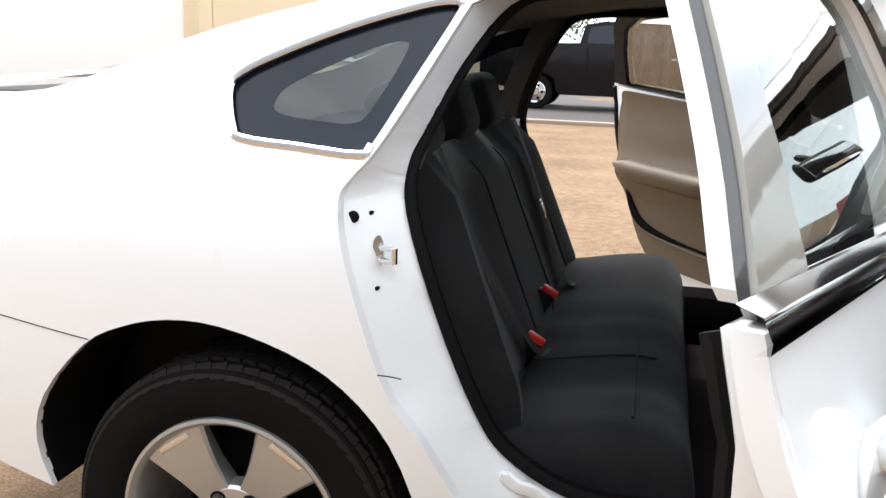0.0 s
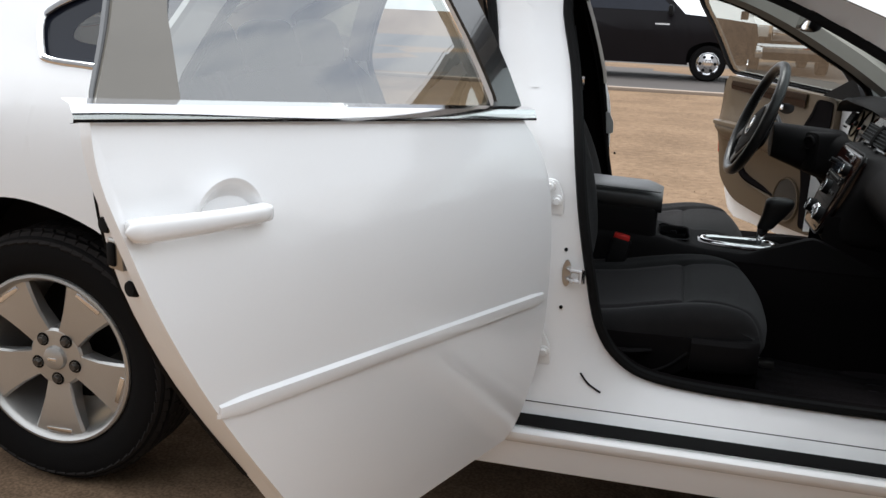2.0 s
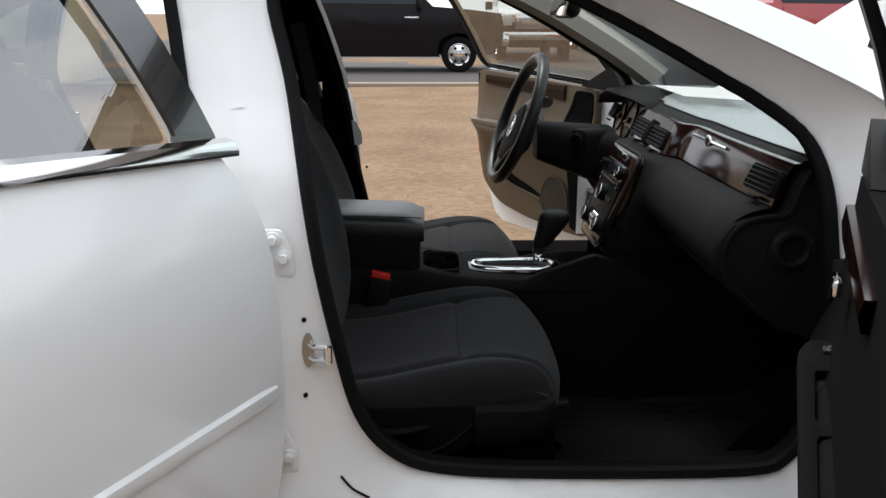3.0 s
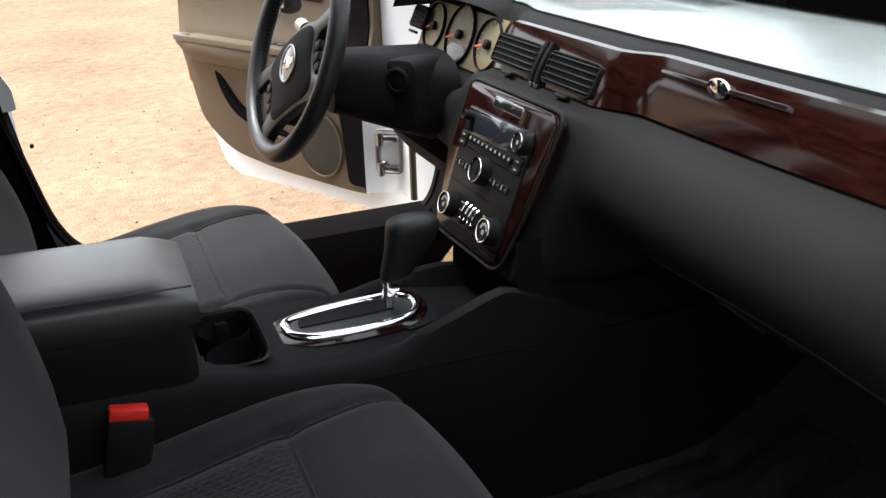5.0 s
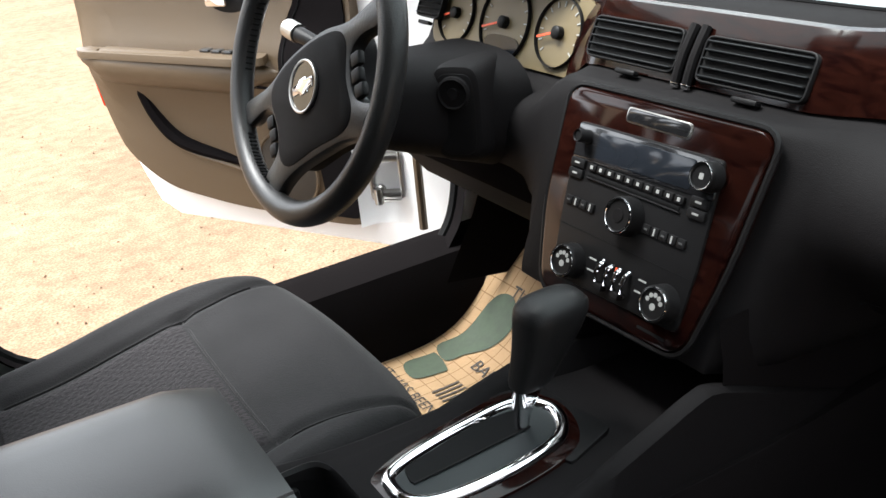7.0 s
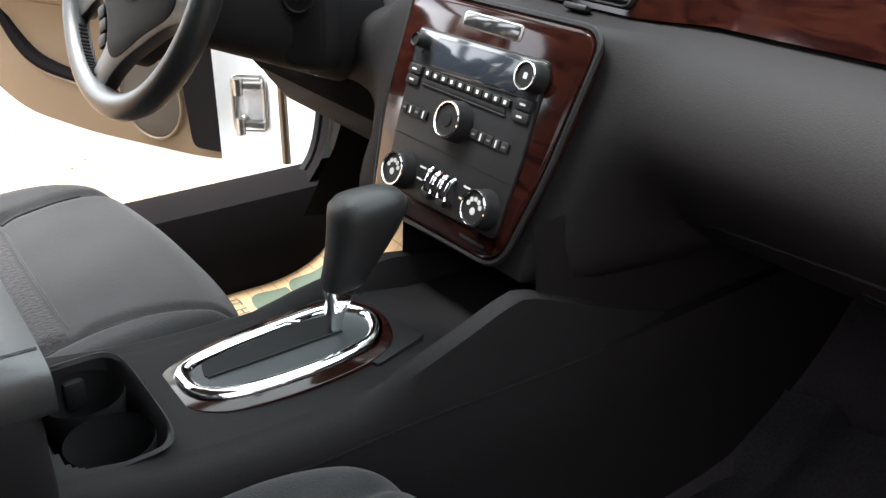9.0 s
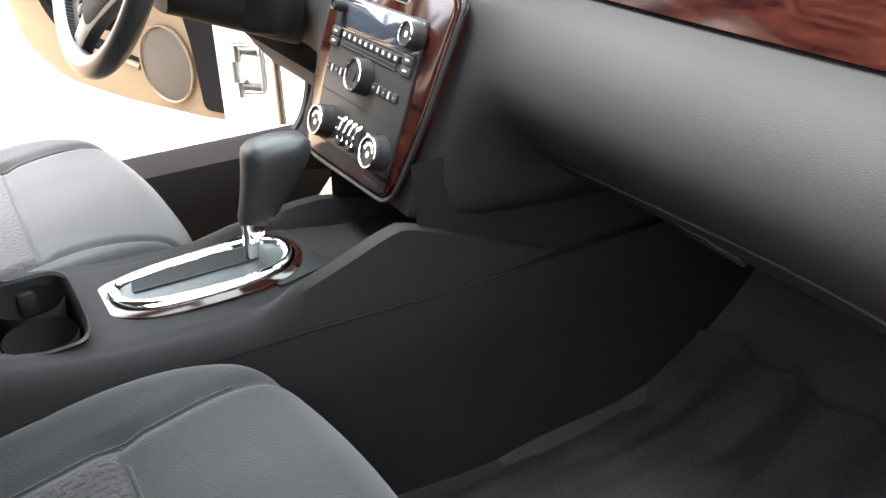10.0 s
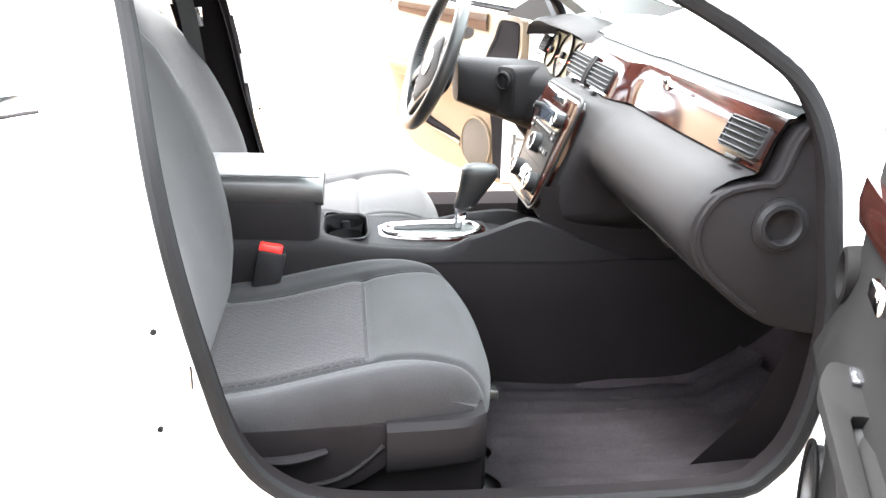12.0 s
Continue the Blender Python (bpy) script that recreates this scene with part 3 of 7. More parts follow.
    # wheel houses
    for cx, arch in ((0.0, ARCH), (2.807, FARCH)):
        bm = bmesh.new()
        pts = spline(arch, 4)
        net(bm, [[Vector((a, sy(s, y if y else half_width(a, b) - 0.014), b)) for a, b in pts] for y in (0, 0.75, 0.62)])
        net(bm, [[Vector((a, sy(s, 0.62), b)) for a, b in pts], [Vector((a, sy(s, 0.62), 0.25)) for a, b in pts]])
        part("wheel_house", bm, BLACKPL, shell)
    # seams of the bumper cover and the fuel-side panel
    for seam in ([(-0.262, 0.702), (-0.40, 0.720), (-0.60, 0.745), (-0.74, 0.775), (-0.768, 0.86)], [(0.302, 0.700), (0.325, 0.700), (0.345, 0.698)]):
        bm = tube(bmesh.new(), [(a, sy(s, half_width(a, b) + 0.0003), b) for a, b in spline(seam, 6)], 0.0011, 5, up=(0, 1, 0))
        part("panel_seam", bm, RUBBER, shell)
    # striker, plugs and holes
    for at, tilt in (((0.272, 0.896), 0), ((1.268 if s < 0 else 1.165, 0.690), 0)):
        p = inner(*at)
        bm = bmesh.new()
        prism(bm, ring2(0.010, 0.030, 20), 0.006, Matrix.Translation(p + Vector((0, s * 0.006, 0))) @ pose(0, 0, 0, 90, 0, 0))
        st = part("striker", bm, STEEL, shell)
        bm = bmesh.new()
        for dz in (-0.011, 0.011):
            tube(bm, [p + Vector((0, 0, dz)), p + Vector((0.012, s * 0.020, dz)), p + Vector((0.035, s * 0.024, dz))], 0.0055, 8)
        tube(bm, [p + Vector((0.035, s * 0.024, -0.014)), p + Vector((0.035, s * 0.024, 0.014))], 0.007, 8, up=(1, 0, 0))
        part("striker_bar", bm, CHROME, st)
    for a, b, r in ((0.228, 0.958, 0.011), (0.252, 0.962, 0.004), (0.278, 0.835, 0.004), (1.262, 0.741, 0.004), (1.262, 0.613, 0.004)):
        bm = bmesh.new()
        q = inner(a, b)
        prism(bm, ring2(r, r, 16), 0.01, Matrix.Translation(q + Vector((0, s * 0.004, 0))) @ pose(0, 0, 0, 90 if s < 0 else -90, 0, 0), bevel=r * 0.3)
        part("plug", bm, RUBBER, shell)
    # check-strap bracket with two bolts on the lower jamb
    bm = bmesh.new()
    path = spline([(0.515, 0.487), (0.540, 0.470), (0.565, 0.462), (0.590, 0.445), (0.612, 0.428)], 4)
    tube(bm, [inner(a, b) + Vector((0, s * (0.004 + 0.012 * math.sin(math.pi * k / (len(path) - 1))), 0)) for k, (a, b) in enumerate(path)], 0.014, 8, flat=0.5, up=(0, 1, 0))
    for a, b in ((0.516, 0.486), (0.610, 0.430)):
        lathe(bm, [(0, 0.014), (0.009, 0.014), (0.010, 0.008), (0.014, 0.006), (0.014, 0.0)], Matrix.Translation(inner(a, b)) @ pose(0, 0, 0, 90 if s < 0 else -90, 0, 0), 6)
    part("check_bracket", bm, PAINT, shell)
    # hinges of the rear door on the middle pillar
    for z in (0.855, 0.522):
        bm = bmesh.new()
        p = inner(1.226, z)
        prism(bm, rounded([(-0.030, -0.040), (0.024, -0.040), (0.022, 0.0), (0.004, 0.038), (-0.030, 0.038)], 0.008, 3), 0.008, Matrix.Translation(p + Vector((0, s * 0.007, 0))) @ pose(0, 0, 0, 90, 0, 0) @ (Matrix.Identity(4) if s < 0 else Matrix.Rotation(math.pi, 4, 'Y') @ Matrix.Scale(-1, 4, (1, 0, 0))), bevel=0.002)
        box(bm, (0.03, 0.05, 0.055), Matrix.Translation(p + Vector((-0.042, s * 0.028, 0))), 0.006)
        hg = part("hinge", bm, PAINT, shell)
        for dx, dz in ((-0.009, 0.022), (0.008, -0.008)):
            bm = lathe(bmesh.new(), [(0, 0.014), (0.007, 0.014), (0.008, 0.006), (0.0125, 0.005), (0.013, 0.0)], Matrix.Translation(p + Vector((dx, s * 0.007, dz))) @ pose(0, 0, 0, 90 if s < 0 else -90, 0, 0), 14)
            part("hinge_bolt", bm, PAINT, shell)
    for z in (0.86, 0.58):
        bm = bmesh.new()
        p = inner(2.19, z)
        box(bm, (0.06, 0.012, 0.075), Matrix.Translation(p + Vector((0, s * 0.006, 0))), 0.004)
        box(bm, (0.03, 0.05, 0.045), Matrix.Translation(p + Vector((0.01, s * 0.03, 0))), 0.006)
        part("hinge", bm, PAINT, shell)
    return shell, inner


shell_right, inner_right = body_side(-1)
shell_left, inner_left = body_side(1)


def across(xs, zf, edge, n=14, crown=0.03):
    """A panel across the car: for each x a row from side to side, crowned in the middle."""
    rows = []
    for x in xs:
        w = edge(x)
        rows.append([Vector((x, (w - 0.04) * (2 * k / n - 1) - 0.04, zf(x) + crown * (1 - (2 * k / n - 1) ** 2))) for k in range(n + 1)])
    return rows


ROOF = [(0.20, 1.352), (0.45, 1.395), (0.7, 1.425), (1.1, 1.436), (1.45, 1.412), (1.62, 1.38)]
roof_bm = net(bmesh.new(), across([0.2 + 1.42 * k / 16 for k in range(17)], lambda x: smooth_table("roof", ROOF, x), lambda x: half_width(x, smooth_table("roof", ROOF, x)) + 0.002, crown=0.045))
part("roof", roof_bm, PAINT, car)
head_bm = net(bmesh.new(), across([0.15 + 1.50 * k / 16 for k in range(17)], lambda x: smooth_table("roof", ROOF, x) - 0.05, lambda x: half_width(x, smooth_table("roof", ROOF, x) - 0.06) - 0.03, crown=0.02))
part("headliner", head_bm, HEADLINER, car, "brown-grey cloth headliner")
# glass fore and aft
SCREEN_LINE = [(1.60, 1.377), (1.85, 1.290), (2.05, 1.207), (2.25, 1.113), (2.46, 1.012)]
ws = net(bmesh.new(), across([1.60 + 0.88 * k / 12 for k in range(13)], lambda x: smooth_table("screen", SCREEN_LINE, x), lambda x: half_width(x, smooth_table("screen", SCREEN_LINE, x)) - 0.05, crown=0.05))
screen_ob = part("windshield", ws, SCREENGLASS, car)
screen_ob.visible_shadow = False
BACK_LINE = [(-0.30, 1.19), (-0.08, 1.275), (0.22, 1.357)]
bw = net(bmesh.new(), across([-0.36 + 0.6 * k / 8 for k in range(9)], lambda x: lerp_table(BACK_LINE, x), lambda x: half_width(x, lerp_table(BACK_LINE, x)) - 0.07, crown=0.04))
rear_glass = part("rear_window", bw, PRIVACY, car)
rear_glass.visible_shadow = False
# boot lid, rear end and nose
DECK = [(-0.98, 1.105), (-0.81, 1.135), (-0.61, 1.142), (-0.30, 1.188)]
deck = net(bmesh.new(), across([-0.98 + 0.70 * k / 8 for k in range(9)], lambda x: lerp_table(DECK, x), lambda x: half_width(x, lerp_table(DECK, x)) + 0.002, crown=0.025))
boot = part("boot_lid", deck, PAINT, car)
tail_rows = []
for z, x in ((0.50, -1.0), (0.60, -1.06), (0.75, -1.07), (0.97, -1.04), (1.105, -0.97)):
    w = half_width(x, z)
    tail_rows.append([Vector((x - 0.10 * (1 - (2 * k / 12 - 1) ** 2), (w - 0.04) * (2 * k / 12 - 1) - 0.04, z)) for k in range(13)])
part("rear_bumper", net(bmesh.new(), tail_rows), PAINT, car)
nose_rows = []
for z, x in ((0.30, 3.45), (0.45, 3.55), (0.6, 3.62), (0.80, 3.58), (0.92, 3.42)):
    w = half_width(x, z)
    nose_rows.append([Vector((x + 0.20 * (1 - (2 * k / 12 - 1) ** 2), (w - 0.04) * (2 * k / 12 - 1) - 0.04, z)) for k in range(13)])
part("front_bumper", net(bmesh.new(), nose_rows), PAINT, car)
for s in (-1, 1):
    bm = sheet([(-1.05, 0.86), (-0.768, 0.862), (-0.762, 1.0), (-0.768, 1.118), (-0.82, 1.126), (-0.97, 1.10), (-1.04, 1.0)], (), 0.06,
               lambda a, b, s=s: Vector((a, sy(s, half_width(a, b) + 0.006), b)), rim=lambda a, b, s=s: Vector((a, sy(s, half_width(a, b) - 0.02), b)))
    lamp = part("tail_lamp", bm, LAMPRED, car, "red and clear tail lamp")
    bm = sheet([(-1.04, 0.868), (-0.770, 0.870), (-0.768, 0.918), (-1.05, 0.918)], (), 0.06,
               lambda a, b, s=s: Vector((a, sy(s, half_width(a, b) + 0.009), b)), rim=lambda a, b, s=s: Vector((a, sy(s, half_width(a, b) - 0.02), b)))
    part("lamp_lens", bm, LAMPCLEAR, lamp)
# raised bonnet
bon = []
for k in range(11):
    d = 1.12 * k / 10
    x, z = 2.56 + d * math.cos(radians(34)), 1.115 + d * math.sin(radians(34)) - 0.03 * (d / 1.12) ** 2
    w = 0.72 - 0.10 * (d / 1.12) ** 2
    bon.append([Vector((x, w * (2 * j / 12 - 1) - 0.04, z + 0.035 * (1 - (2 * j / 12 - 1) ** 2))) for j in range(13)])
bbm = net(bmesh.new(), bon)
bmesh.ops.solidify(bbm, geom=bbm.faces[:], thickness=0.025)
part("bonnet", bbm, PAINT, car, "white bonnet propped open")
# engine bay closing and cowl
bm = bmesh.new()
box(bm, (0.95, 1.40, 0.04), pose(2.98, 0, 0.82), 0.01)
part("engine_cover", bm, BLACKPL, car)
cowl = net(bmesh.new(), [[Vector((x, 0.72 * (2 * k / 10 - 1), z + 0.02 * (1 - (2 * k / 10 - 1) ** 2))) for k in range(11)] for x, z in ((2.44, 1.02), (2.54, 1.0), (2.60, 0.95))])
part("cowl_panel", cowl, BLACKPL, car)

# hinge pillar at the driver door, with its hinge
bm = net(bmesh.new(), [[Vector((x, y, z)) for x, y in spline([(1.985, 0.862), (2.025, 0.860), (2.062, 0.825), (2.075, 0.775)], 4)] for z in (0.475, 0.52, 0.58, 0.65, 0.72)])
part("hinge_pillar", bm, PAINT, car)
bm = bmesh.new()
tube(bm, [(2.078, 0.772, 0.475 + 0.03 * k) for k in range(9)], 0.009, 8)
part("pillar_trim", bm, DOORTRIM, car)
for z in (0.545, 0.622):
    bm = bmesh.new()
    box(bm, (0.058, 0.022, 0.016), pose(2.036, 0.828, z, 0, 0, -38), 0.004)
    tube(bm, [(2.016, 0.830, z - 0.016), (2.016, 0.830, z + 0.016)], 0.009, 10)
    part("hinge", bm, STEEL, car)
bm = bmesh.new()
box(bm, (0.060, 0.006, 0.100), pose(2.043, 0.838, 0.583, 0, 0, -38), 0.002)
part("hinge_plate", bm, PAINT, car)
HM = pose(2.043, 0.838, 0.583, 0, 0, -38)
bm = tube(bmesh.new(), [HM @ Vector((a, -0.008, b)) for a, b in rounded([(-0.030, -0.052), (0.030, -0.052), (0.030, 0.056), (-0.030, 0.056)], 0.012, 3)], 0.0045, 8, closed=True, up=(0, 1, 0))
part("hinge_bracket", bm, STEEL, car, "zinc door check bracket")
for a, b in ((-0.012, -0.030), (0.012, 0.036)):
    bm = lathe(bmesh.new(), [(0.009, 0.0), (0.009, 0.006), (0.006, 0.009), (0.0, 0.009)], HM @ Matrix.Translation((a, -0.004, b)) @ pose(0, 0, 0, 90, 0, 0), 12)
    part("hinge_bolt", bm, STEEL, car)

# ---- wheels ----


def wheel(cx, s):
    c = Vector((cx, sy(s, 0.79), 0.337))
    m = Matrix.Translation(c) @ pose(0, 0, 0, -90 * s, 0, 0)   # +z outwards
    prof = [(0.228, -0.10), (0.250, -0.112), (0.290, -0.116), (0.322, -0.105), (0.328, -0.085), (0.330, -0.04), (0.330, 0.04), (0.328, 0.085), (0.322, 0.105),
            (0.300, 0.114), (0.285, 0.1135), (0.265, 0.113), (0.243, 0.108), (0.232, 0.100), (0.226, 0.095)]
    bm = lathe(bmesh.new(), prof, m, 72)
    tyre = part("wheel", bm, TYRE, car, "black tyre on a silver five-spoke alloy rim")
    # tread blocks
    bm = bmesh.new()
    for row, (h, w) in enumerate(((-0.098, 0.034), (-0.054, 0.029), (-0.018, 0.029), (0.018, 0.029), (0.054, 0.029), (0.098, 0.034))):
        for k in range(64):
            a = 2 * math.pi * (k + 0.5 * (row % 2)) / 64
            r = 0.3295 if abs(h) < 0.08 else 0.3165
            box(bm, (0.0292, w, 0.012), m @ Matrix.Rotation(a, 4, 'Z') @ Matrix.Translation((r, 0, h)) @ pose(0, 0, 0, 0, 90 if abs(h) < 0.08 else (48 if h > 0 else 132), 0) @ pose(0, 0, 0, 0, 0, 90 + 8 * (1 if row % 2 else -1)))
    tagged(part("tread", bm, TREAD, tyre), kind="stuff")
    bm = lathe(bmesh.new(), [(0.228, 0.098), (0.226, 0.104), (0.219, 0.106), (0.214, 0.102), (0.208, 0.090), (0.200, 0.05), (0.190, -0.02), (0.185, -0.09), (0.228, -0.10)], m, 64)
    part("rim", bm, ALLOY, tyre)
    # metal disc given tyre black, as the shade behind the spokes
    bm = lathe(bmesh.new(), [(0.0, -0.035), (0.145, -0.035), (0.148, -0.02), (0.05, -0.015), (0.0, -0.015)], m, 40)
    part("brake_disc", bm, TYRE, tyre)
    bm = bmesh.new()
    box(bm, (0.07, 0.12, 0.07), m @ Matrix.Rotation(radians(-30), 4, 'Z') @ Matrix.Translation((0.135, 0, -0.01)), 0.012)
    part("brake_caliper", bm, DARKMETAL, tyre)
    for k in range(5):
        a = radians(90 + 36 + 72 * k) + 0.02
        rot = m @ Matrix.Rotation(a, 4, 'Z')
        loops = []
        for r, w, h, th in ((0.028, 0.034, 0.072, 0.05), (0.075, 0.036, 0.080, 0.05), (0.12, 0.046, 0.086, 0.045), (0.165, 0.062, 0.090, 0.04), (0.200, 0.076, 0.092, 0.035), (0.212, 0.080, 0.090, 0.03)):
            loops.append([rot @ Vector((r, y, z)) for y, z in ((-w, h - 0.006), (-w * 0.90, h), (w * 0.90, h), (w, h - 0.006), (w * 0.86, h - th), (-w * 0.86, h - th))])
        bm = loft(bmesh.new(), loops)
        sp = part("spoke", bm, ALLOY, tyre)
        bm = bmesh.new()
        box(bm, (0.013, 0.074, 0.006), rot @ Matrix.Translation((0.197, 0, 0.0910)), 0.002)
        part("spoke_slot", bm, CHROME, tyre)
        rot = m @ Matrix.Rotation(a, 4, 'Z')
        bm = lathe(bmesh.new(), [(0, 0.092), (0.008, 0.092), (0.0115, 0.087), (0.012, 0.070)], rot @ Matrix.Translation((0.057, 0, 0)), 6)
        part("wheel_nut", bm, DARKMETAL, tyre)
        bm = lathe(bmesh.new(), [(0.0125, 0.0815), (0.0165, 0.0825), (0.018, 0.0800)], rot @ Matrix.Translation((0.057, 0, 0)), 16)
        part("nut_seat", bm, RUBBER, tyre)
    bm = lathe(bmesh.new(), [(0, 0.096), (0.020, 0.095), (0.029, 0.091), (0.033, 0.0815), (0.072, 0.0795), (0.078, 0.074), (0.080, 0.04)], m, 32)
    cap = part("centre_cap", bm, ALLOY, tyre)
    bm = bmesh.new()
    box(bm, (0.026, 0.008, 0.003), m @ Matrix.Translation((0, 0, 0.096)), 0.001)
    part("cap_emblem", bm, CHROME, tyre)
    return tyre


for cx in (0.0, 2.807):
    for s in (-1, 1):
        wheel(cx, s)
# belly and floor
bm = bmesh.new()
box(bm, (1.75, 1.66, 0.08), pose(1.35, 0, 0.27), 0.03)
part("floor_pan", bm, BLACKPL, car)

# ---- doors ----
BELT_Y = 0.86


class Hinged:
    """Places door points: u from the hinge towards the free edge, z up, n outwards."""

    def __init__(self, hx, s, angle, lift=0.0):
        c, sn = math.cos(radians(angle)), math.sin(radians(angle))
        self.o, self.s = Vector((hx, sy(s, BELT_Y), lift)), s
        self.d, self.n = Vector((-c, s * sn, 0)), Vector((sn, s * c, 0))

    def at(self, u, z, n=0.0):
        return self.o + self.d * u + self.n * n + Vector((0, 0, z))

    def axes(self, u, z, n=0.0):
        """Axes: x along the door, y up, z outwards."""
        m = Matrix.Identity(4)
        m.col[0], m.col[1], m.col[2] = (*self.d, 0), (0, 0, 1, 0), (*self.n, 0)
        m.col[3] = (*self.at(u, z, n), 1)
        return m


DOOR_N = [(0.18, -0.03), (0.26, 0.02), (0.38, 0.045), (0.55, 0.060), (0.72, 0.064), (0.86, 0.055), (0.95, 0.036), (1.03, 0.002), (1.09, -0.016),
          (1.18, -0.050), (1.28, -0.098), (1.36, -0.142), (1.44, -0.19)]


def skin_n(z):
    return smooth_table("door", DOOR_N, z)


def door(s, rear, angle, hx, trim, label):
    h = Hinged(hx, s, angle, 0.03 if s > 0 else 0.0)
    if rear:
        L = 1.0
        low = spline([(0.035, 1.03), (0.005, 0.97), (-0.012, 0.87), (-0.012, 0.62), (0.0, 0.50), (0.035, 0.41), (0.06, 0.37)], 3) + [(0.09, 0.352), (0.60, 0.352)] + \
            spline([(0.64, 0.362), (0.70, 0.44), (0.76, 0.53), (0.84, 0.645), (0.91, 0.76), (0.965, 0.88), (0.99, 0.98), (0.994, 1.05), (0.988, 1.098)], 3)
        belt0, belt1 = (0.0, 1.036), (1.016, 1.106)
        frame_o = [(0.01, 1.03), (0.985, 1.098), (0.93, 1.20), (0.865, 1.325), (0.80, 1.365), (0.60, 1.392), (0.28, 1.395), (0.14, 1.38), (0.10, 1.33)]
        pane_o = [(0.10, 1.055), (0.865, 1.105), (0.83, 1.22), (0.77, 1.31), (0.68, 1.345), (0.40, 1.36), (0.24, 1.35), (0.19, 1.32)]
    else:
        L = 1.03
        low = spline([(-0.03, 1.00), (-0.05, 0.90), (-0.045, 0.70), (-0.03, 0.50), (0.0, 0.40)], 3) + [(0.05, 0.352), (0.80, 0.352)] + \
            spline([(0.86, 0.38), (0.92, 0.50), (0.96, 0.65), (0.985, 0.80), (1.0, 0.95), (1.0, 1.03)], 3)
        belt0, belt1 = (0.0, 1.0), (1.0, 1.055)
        frame_o = [(-0.02, 1.0), (1.0, 1.05), (1.01, 1.20), (1.045, 1.345), (1.02, 1.385), (0.80, 1.385), (0.62, 1.35), (0.42, 1.27), (0.20, 1.14), (0.08, 1.06)]
        pane_o = [(0.16, 1.040), (0.945, 1.075), (0.955, 1.20), (0.985, 1.335), (0.80, 1.345), (0.64, 1.312), (0.44, 1.232), (0.24, 1.112)]
        if s > 0:
            low = spline([(-0.03, 0.93), (-0.05, 0.86), (-0.045, 0.70), (-0.03, 0.50), (0.0, 0.40)], 3) + [(0.05, 0.352), (0.80, 0.352)] + \
                spline([(0.86, 0.38), (0.92, 0.50), (0.96, 0.65), (0.985, 0.80), (0.99, 0.90), (0.99, 0.965)], 3)
            belt0, belt1 = (0.0, 0.935), (1.0, 0.985)
            frame_o = [(-0.02, 0.935), (1.0, 0.985), (1.06, 1.12), (1.125, 1.27), (1.13, 1.33), (1.10, 1.355), (0.85, 1.365), (0.62, 1.33), (0.42, 1.24), (0.20, 1.09), (0.08, 1.0)]
            pane_o = [(0.16, 0.960), (0.955, 0.997), (1.01, 1.12), (1.075, 1.28), (1.06, 1.325), (0.85, 1.335), (0.64, 1.30), (0.44, 1.21), (0.24, 1.065)]

    def belt_z(u):
        return belt0[1] + (belt1[1] - belt0[1]) * (u - belt0[0]) / (belt1[0] - belt0[0])

    def in_n(z):
        return min(skin_n(z) - 0.032, -0.030)

    skin = sheet(low, (), 0.07, lambda a, b: h.at(a, b, skin_n(b)), rim=lambda a, b: h.at(a, b, skin_n(b) - 0.022))
    dr = part("door", skin, PAINT, car, label)
    # the box behind the skin, with its end faces
    mid = (L * 0.45, 0.72)
    lo = [(mid[0] + (a - mid[0]) * 0.972, mid[1] + (b - mid[1]) * 0.985) for a, b in low]
    inn = sheet(lo, (), 0.10, lambda a, b: h.at(a, b, in_n(b)), rim=lambda a, b: h.at(a, b, skin_n(b) - 0.018))
    part("door_shell", inn, PAINT, dr)
    line = [h.at(mid[0] + (a - mid[0]) * 0.955, mid[1] + (b - mid[1]) * 0.97, in_n(b) - 0.004) for a, b in low if a > L * 0.5 and b > 0.50]
    bm = tube(bmesh.new(), line, 0.010, 6, up=h.n)
    part("door_seal", bm, RUBBER, dr)
    # window frame and pane
    pm = (sum(p[0] for p in pane_o) / len(pane_o), sum(p[1] for p in pane_o) / len(pane_o))
    fo, po = rounded(frame_o, 0.03, 3), rounded(pane_o, 0.025, 3)
    fr = sheet(fo, (po,), 0.07, lambda a, b: h.at(a, b, skin_n(b) - 0.008), rim=lambda a, b: h.at(a, b, skin_n(b) - 0.016))
    part("window_frame", fr, APPLIQUE, dr, "satin black window frame")
    fr = sheet([(mid2[0], mid2[1]) for mid2 in rounded([(a * 0.972 + 0.008, b + 0.003) for a, b in frame_o], 0.03, 3)], (rounded([(pm[0] + (a - pm[0]) * 1.05, pm[1] + (b - pm[1]) * 1.09) for a, b in pane_o], 0.025, 3),), 0.07,
               lambda a, b: h.at(a, b, skin_n(b) - 0.038), rim=lambda a, b: h.at(a, b, skin_n(b) - 0.016))
    part("inner_frame", fr, PAINT if rear and s < 0 else BLACKPL, dr)
    if rear:
        pl = sheet(rounded([(0.855, 1.100), (0.978, 1.106), (0.925, 1.20), (0.86, 1.325), (0.80, 1.358), (0.775, 1.33), (0.835, 1.22)], 0.012, 3), (), 0.07,
                   lambda a, b: h.at(a, b, skin_n(b) - 0.003), rim=lambda a, b: h.at(a, b, skin_n(b) - 0.012))
        part("pillar_cover", pl, PILLARFILM, dr, "satin pillar cover, sky reflection put into its grey")
    gl = sheet([(a, b) for a, b in rounded([(mid3[0], mid3[1]) for mid3 in pane_o], 0.02, 3)], (), 0.08, lambda a, b: h.at(a, b, skin_n(b) - 0.030))
    g = part("door_glass", gl, GLASS, dr)
    g.visible_shadow = False
